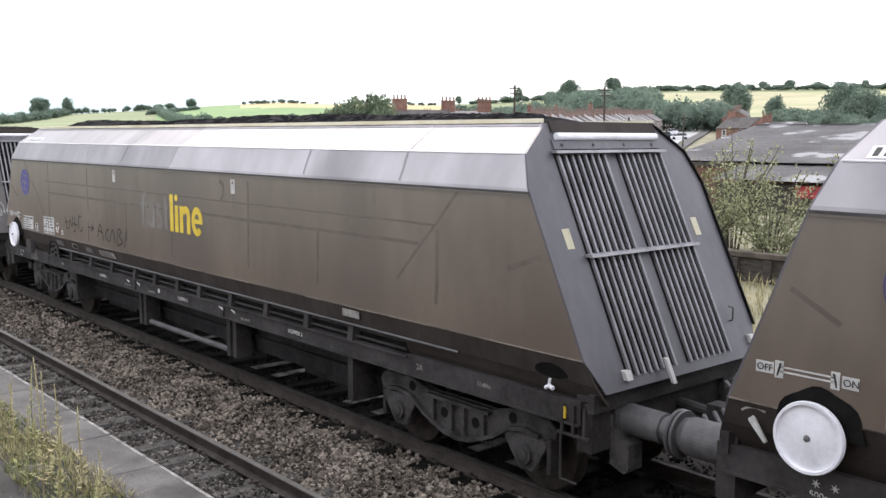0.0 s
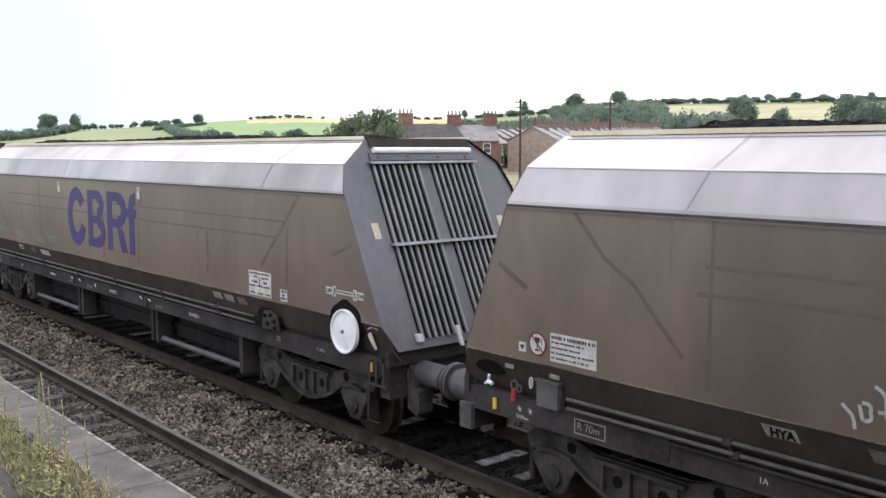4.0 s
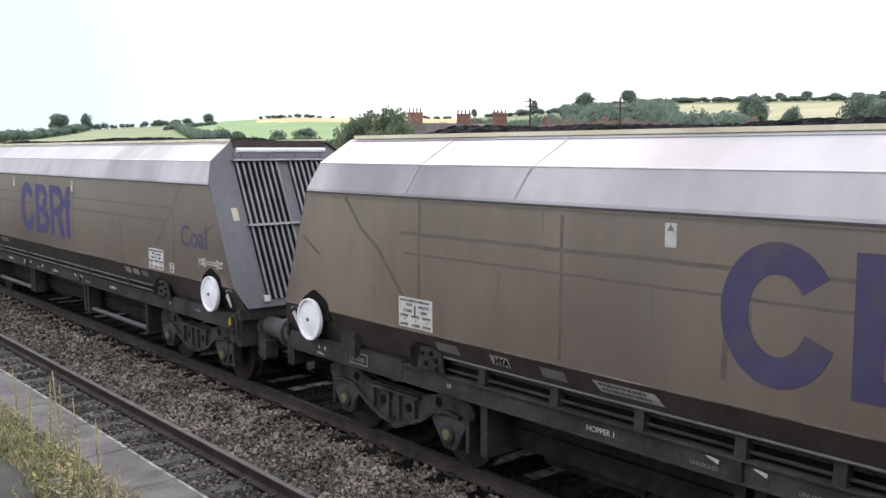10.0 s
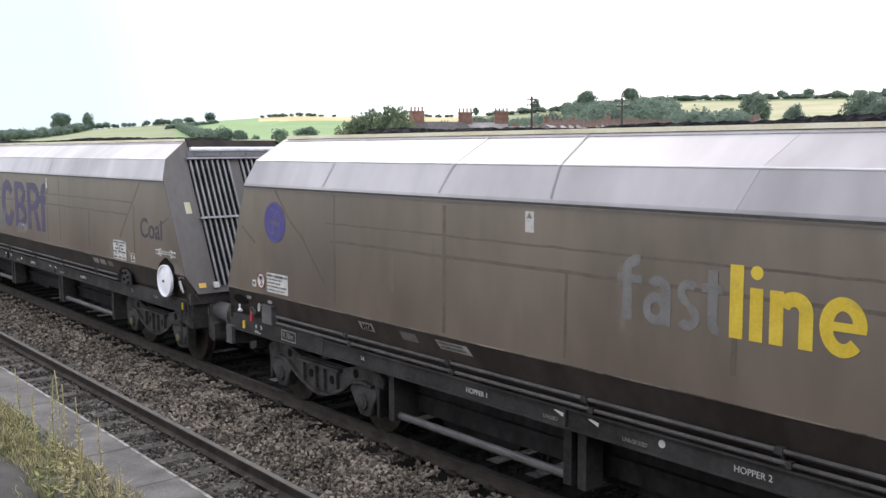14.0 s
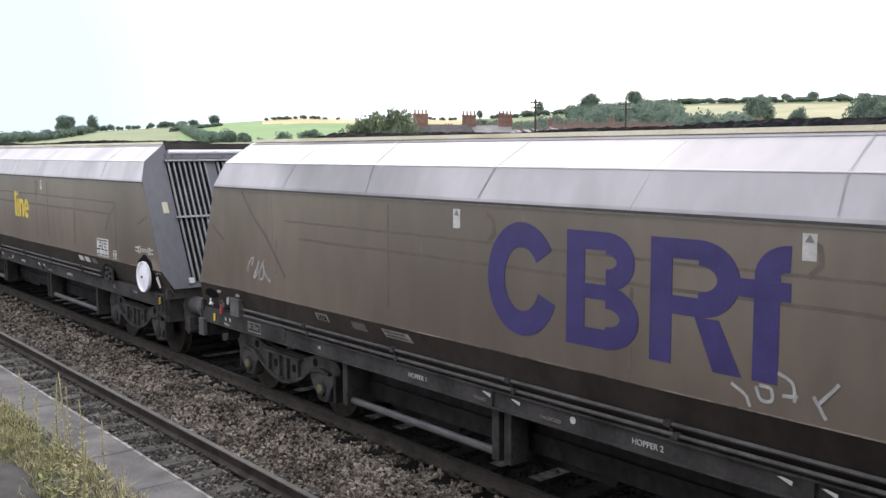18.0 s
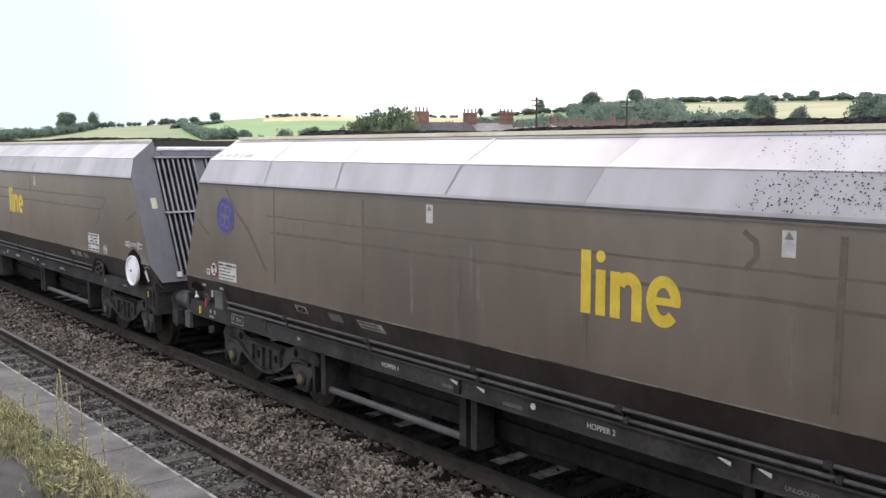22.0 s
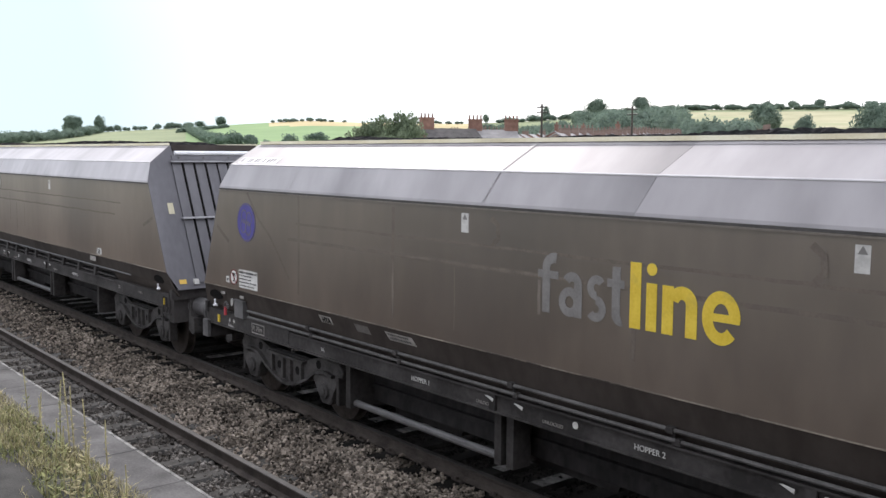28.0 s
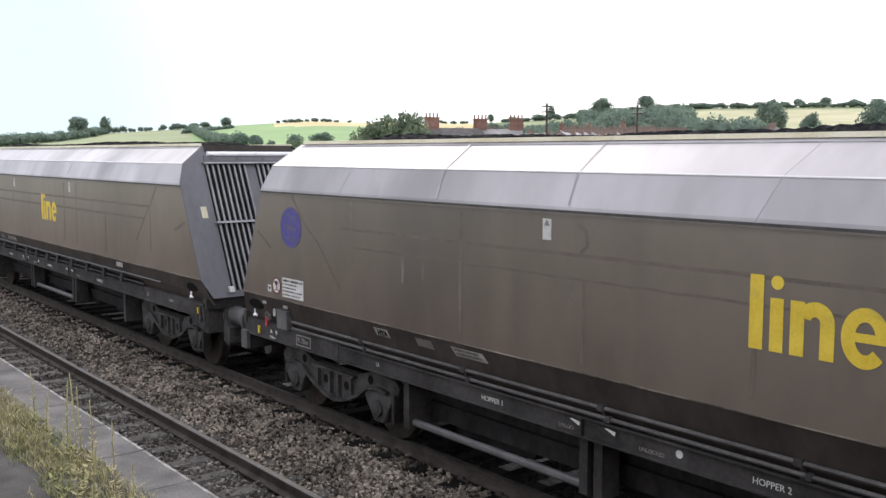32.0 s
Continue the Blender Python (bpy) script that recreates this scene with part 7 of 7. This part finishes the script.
def car(x, y, z, turn, paint, label, tall=0.0):
    c = tagged(new("parked_car"), label, "car", "parked cars")
    c.matrix_basis = pose(x, y, z, 0, 0, turn)
    h = 0.9 + tall
    place("body", stock("car_body%g" % tall + paint, lambda bm: (extrude(bm, [(-2.0, 0.25), (2.0, 0.25), (2.05, 0.7), (1.95, h - 0.1), (-1.95, h), (-2.05, 0.6)], 1, -0.8, 0.8), soften(bm, 0.08)), M[paint]), c)
    place("cabin", stock("cabin%g" % tall, lambda bm: (extrude(bm, [(-1.5, h - 0.02), (1.1, h - 0.1), (0.5, h + 0.5), (-1.2, h + 0.52)], 1, -0.72, 0.72), soften(bm, 0.06)), M["glass"]), c)
    place("roof_panel", stock("car_roof%g" % tall + paint, lambda bm: quad_box(bm, -1.15, 0.45, -0.68, 0.68, h + 0.5, h + 0.55), M[paint]), c)
    for wx in (-1.25, 1.25):
        for wy in (-0.78, 0.78):
            place("wheel", stock("car_wheel", lambda bm: lathe(bm, [(0.18, -0.09), (0.31, -0.08), (0.31, 0.08), (0.18, 0.09)], (0, 0, 0), 1, 14), M["dark"]), c, (wx, wy, 0.31))


for i, (s, o, paint, tall, lab) in enumerate(((22, -2.4, "carblue", 0, "dark parked car at the kerb of the street"), (30, -2.4, "carblue", 0, "dark parked car at the kerb of the street"), (44, 0.6, "carpaint", 0.9, "white van parked in the street"), (62, -2.3, "carpaint", 0, "white car parked in the street"), (76, -2.3, "red", 0, "red car parked in the street"), (90, 2.2, "carpaint", 0, "white car parked in the street"), (104, -2.3, "carblue", 0, "dark parked car at the kerb of the street"), (122, -2.3, "carpaint", 0.5, "white van parked in the street"))):
    p = S0 + RUN * s + RIGHT * o
    car(p.x, p.y, land(p.x, p.y) + 0.27, TURN + 90, paint, lab, tall)

# ---------------------------------------------------------------- sheds beside the line


def sheet_shape(bm, w, l):
    """A corrugated sheet, lying in x and up its slope in y."""
    n = 14
    lo, hi = [], []
    for i in range(n + 1):
        x = w * i / n
        z = 0.014 * (i % 2)
        lo.append(bm.verts.new((x, 0, z)))
        hi.append(bm.verts.new((x, l, z)))
    for i in range(n):
        bm.faces.new((lo[i], lo[i + 1], hi[i + 1], hi[i]))


def roof_field(parent, x0, cols, y0, z0, y1, z1, rows, w=1.05):
    l = math.hypot(y1 - y0, z1 - z0)
    tilt = math.degrees(math.atan2(z1 - z0, y1 - y0))
    me = stock("cement_sheet%d" % round(l / rows * 100), lambda bm: sheet_shape(bm, w + 0.06, l / rows + 0.1), M["asbestos"])
    rg = random.Random(cols)
    for i in range(cols):
        for j in range(rows):
            u = j / rows
            place("roof_sheet", me, parent, turn=pose(x0 + i * w, y0 + (y1 - y0) * u - 0.05, z0 + (z1 - z0) * u + 0.03 * (1 - j / rows) + rg.uniform(-0.012, 0.012), tilt, rg.uniform(-0.4, 0.4), 0))


def build_sheds():
    s = tagged(new("goods_shed"), "long low shed with weathered cement sheet roofs", "shed")
    bm = bmesh.new()
    quad_box(bm, -21.6, 12.0, 33.3, 33.6, -0.6, 1.75)
    part("front_wall", bm, M["wood"], s, "dark timber front wall")
    bm = bmesh.new()
    quad_box(bm, -21.6, 12.0, 35.6, 51.0, -0.6, 2.4)
    part("rear_wall", bm, M["brick"], s)
    roof_field(s, -21.6, 33, 32.9, 1.86, 35.5, 2.42, 1)
    roof_field(s, -25.8, 37, 35.3, 2.5, 43.2, 4.12, 3)
    bm = bmesh.new()
    quad_box(bm, -25.8, 12.3, 43.1, 43.5, 4.06, 4.2)
    part("ridge_cap", bm, M["asbestos"], s)
    bm = bmesh.new()
    tube(bm, (-21.5, 35.42, 2.44), (12.3, 35.42, 2.44), 0.07, 8)
    part("gutter", bm, M["dark"], s)
    bm = bmesh.new()
    extrude(bm, [(43.3, 4.1), (51.2, 2.4), (43.3, 3.9)], 0, -25.8, 12.3)
    part("rear_slope", bm, M["asbestos"], s)
    for x in (-17.6,):
        bm = bmesh.new()
        quad_box(bm, x - 0.5, x + 2.3, 33.2, 33.29, 1.28, 1.74)
        part("red_shutter", bm, M["red"], s, "faded red shutter under the eaves")
    b = tagged(new("brick_store"), "small red brick store under the end of a shed roof", "outbuilding")
    bm = bmesh.new()
    quad_box(bm, -25.2, -21.7, 35.1, 50.6, -0.6, 2.45)
    extrude(bm, [(35.4, 2.451), (50.0, 2.451), (43.3, 3.85)], 0, -25.2, -24.95)
    part("wall", bm, M["brick"], b)
    bm = bmesh.new()
    quad_box(bm, -25.8, -21.7, 34.98, 35.09, 2.3, 2.48)
    part("fascia", bm, M["wood"], b)


build_sheds()


def build_bank():
    """The low old loading bank across the line."""
    w = tagged(new("loading_bank"), "low dark loading bank with a weathered timber edge", "loading bank", kind="structure")
    bm = bmesh.new()
    quad_box(bm, -60, 8, 20.6, 21.0, -0.6, 0.62)
    part("wall", bm, M["wood"], w)
    rg = random.Random(8)
    x = -24.0
    while x < -4:
        bm = bmesh.new()
        l = rg.uniform(1.9, 2.6)
        quad_box(bm, x, x + l - 0.02, 20.5, 20.82, 0.63, 0.76)
        soften(bm, 0.012)
        part("edge_beam", bm, M["bark"], w)
        x += l
    for i in range(22):
        bm = bmesh.new()
        quad_box(bm, -0.1, 0.1, 20.5, 20.599, -0.4, 0.61)
        part("upright", bm, M["wood"], w).location.x = -23.5 + i * 0.9
    bm = bmesh.new()
    quad_box(bm, -60, 8, 21.0, 33.0, -0.6, 0.6)
    part("bank_top", bm, M["scrub"], w)


build_bank()


def shrub(x, y, z, h, w, seed, label, material="leaf_pale", leaves=520):
    """An open straggling shrub: arching stems and small leaves."""
    rg = random.Random(seed)
    t = tagged(new("shrub"), label, "shrub", "shrubs beyond the line")
    t.location = (x, y, z)
    bm, lv = bmesh.new(), bmesh.new()
    stems = []
    for i in range(18):
        a, sp = rg.uniform(0, 6.28), rg.uniform(0.1, 1.0)
        top = h * rg.uniform(0.5, 1.0)
        pts = [Vector((0.15 * math.cos(a), 0.15 * math.sin(a), -0.1)) + Vector((math.cos(a) * w / 2 * sp * u ** 1.6, math.sin(a) * w / 2 * sp * u ** 1.6, top * (u - 0.12 * u * u))) for u in (0, 0.33, 0.66, 1)]
        for p, q in zip(pts, pts[1:]):
            tube(bm, p, q, 0.016, 5, 0.011)
        stems.append(pts)
    part("branchwork", bm, M["bark"], t)
    for i in range(leaves):
        pts = rg.choice(stems)
        u = rg.uniform(0.2, 1.0) ** 0.8
        k = min(2, int(u * 3))
        c = pts[k].lerp(pts[k + 1], u * 3 - k) + Vector((rg.gauss(0, 0.1), rg.gauss(0, 0.1), rg.gauss(0, 0.1))) * (w / 2)
        a, b = Vector((rg.gauss(0, 1), rg.gauss(0, 1), rg.gauss(0, 1))).normalized() * rg.uniform(0.03, 0.07), Vector((rg.gauss(0, 1), rg.gauss(0, 1), rg.gauss(0, 1)))
        b = a.cross(b).normalized() * rg.uniform(0.014, 0.032)
        lv.faces.new([lv.verts.new(v) for v in (c - a, c + b, c + a, c - b)])
    part("foliage", lv, M[material], t)


for i, (x, y, h, w) in enumerate(((-15.2, 22.2, 3.3, 2.4), (-13.7, 22.0, 3.7, 2.2), (-12.6, 21.9, 2.6, 2.4), (-16.7, 22.4, 2.4, 2.4), (-14.3, 21.6, 1.9, 2.6), (-11.0, 22.2, 1.6, 2.2), (-10.2, 21.8, 3.1, 1.9), (-18.0, 23.0, 2.2, 2.4), (-19.6, 23.4, 1.8, 2.4), (-17.2, 22.0, 1.5, 2.6), (-12.2, 21.4, 1.4, 2.4), (-8.8, 22.4, 2.6, 2.4), (-21.5, 24.0, 2.0, 3.0), (-15.8, 21.5, 1.3, 2.4))):
    shrub(x, y, 0.58, h, w, i + 1, "straggling pale green shrub growing on the loading bank", "leaf_pale" if i % 3 else "weed", 1500)


shrub(-25.4, 33.2, 0.0, 2.5, 1.9, 31, "bright yellow-green bush beside the brick store", "leaf_pale", 900)


BUSH = polar(37.4, 52)
shrub(BUSH[0], BUSH[1], land(*BUSH) - 0.1, 2.2, 2.4, 77, "bright yellow-green bush at the foot of the street")


def rough_grass():
    """Dry tufts on the open ground behind the far track."""
    rg = np.random.default_rng(9)
    verts, faces = [], []
    for _ in range(5200):
        x, y = rg.uniform(-20, -5), rg.uniform(10.5, 20.4)
        z = land(x, y)
        h, a, l = rg.uniform(0.12, 0.42), rg.uniform(0, 6.28), rg.normal(0, 0.15)
        dx, dy, k = math.cos(a), math.sin(a), len(verts)
        for u, s in ((0, 1), (0.6, 0.7), (1, 0.1)):
            cx, cy, w = x + dx * l * u * u, y + dy * l * u * u, 0.012 * s
            verts += [(cx - dy * w, cy + dx * w, z + h * u), (cx + dy * w, cy - dx * w, z + h * u)]
        faces += [(k, k + 1, k + 3, k + 2), (k + 2, k + 3, k + 5, k + 4)]
    tagged(new("rough_grass", cloud_mesh("rough_grass", verts, faces, M["straw"])), "dry pale grass tufts beyond the far track", "grass", kind="stuff")


rough_grass()

# ---------------------------------------------------------------- movement
# seconds and the place of the train along the line
TRAIN = [
    (0, -5.96), (1, 2.11), (2, 10.32), (3, 18.43), (5.5, 39.16), (6, 43.19), (7, 51.53), (8, 59.91), (9, 68.18), (10, 76.64), (11, 85.09), (12, 93.65), (13, 102.19), (14, 110.72), (15, 119.41), (15.5, 123.80), (17.5, 141.12), (18, 145.43), (19, 154.21), (20, 162.97), (21, 171.85), (22, 180.66), (23, 189.65), (24, 198.58), (25, 207.66), (25.5, 212.23), (27.5, 230.27), (28, 234.78), (29, 244.02), (30, 253.17), (31, 262.42), (32, 271.61),
]


def train_at(t):
    return float(np.interp(t, [a for a, _ in TRAIN], [b for _, b in TRAIN]))


def motions():
    for k, w in WAGONS.items():
        walk(w, [(t, pose(s - k * PITCH - HALF, TRACK_FAR, 0)) for t, s in TRAIN])
    times = [i / 15 for i in range(481)]
    turns = [math.degrees(train_at(t) / 0.43) for t in times]
    for ob, xa in wheels:
        walk(ob, [(t, pose(xa, 0, 0.43, 0, a, 0)) for t, a in zip(times, turns)])


motions()
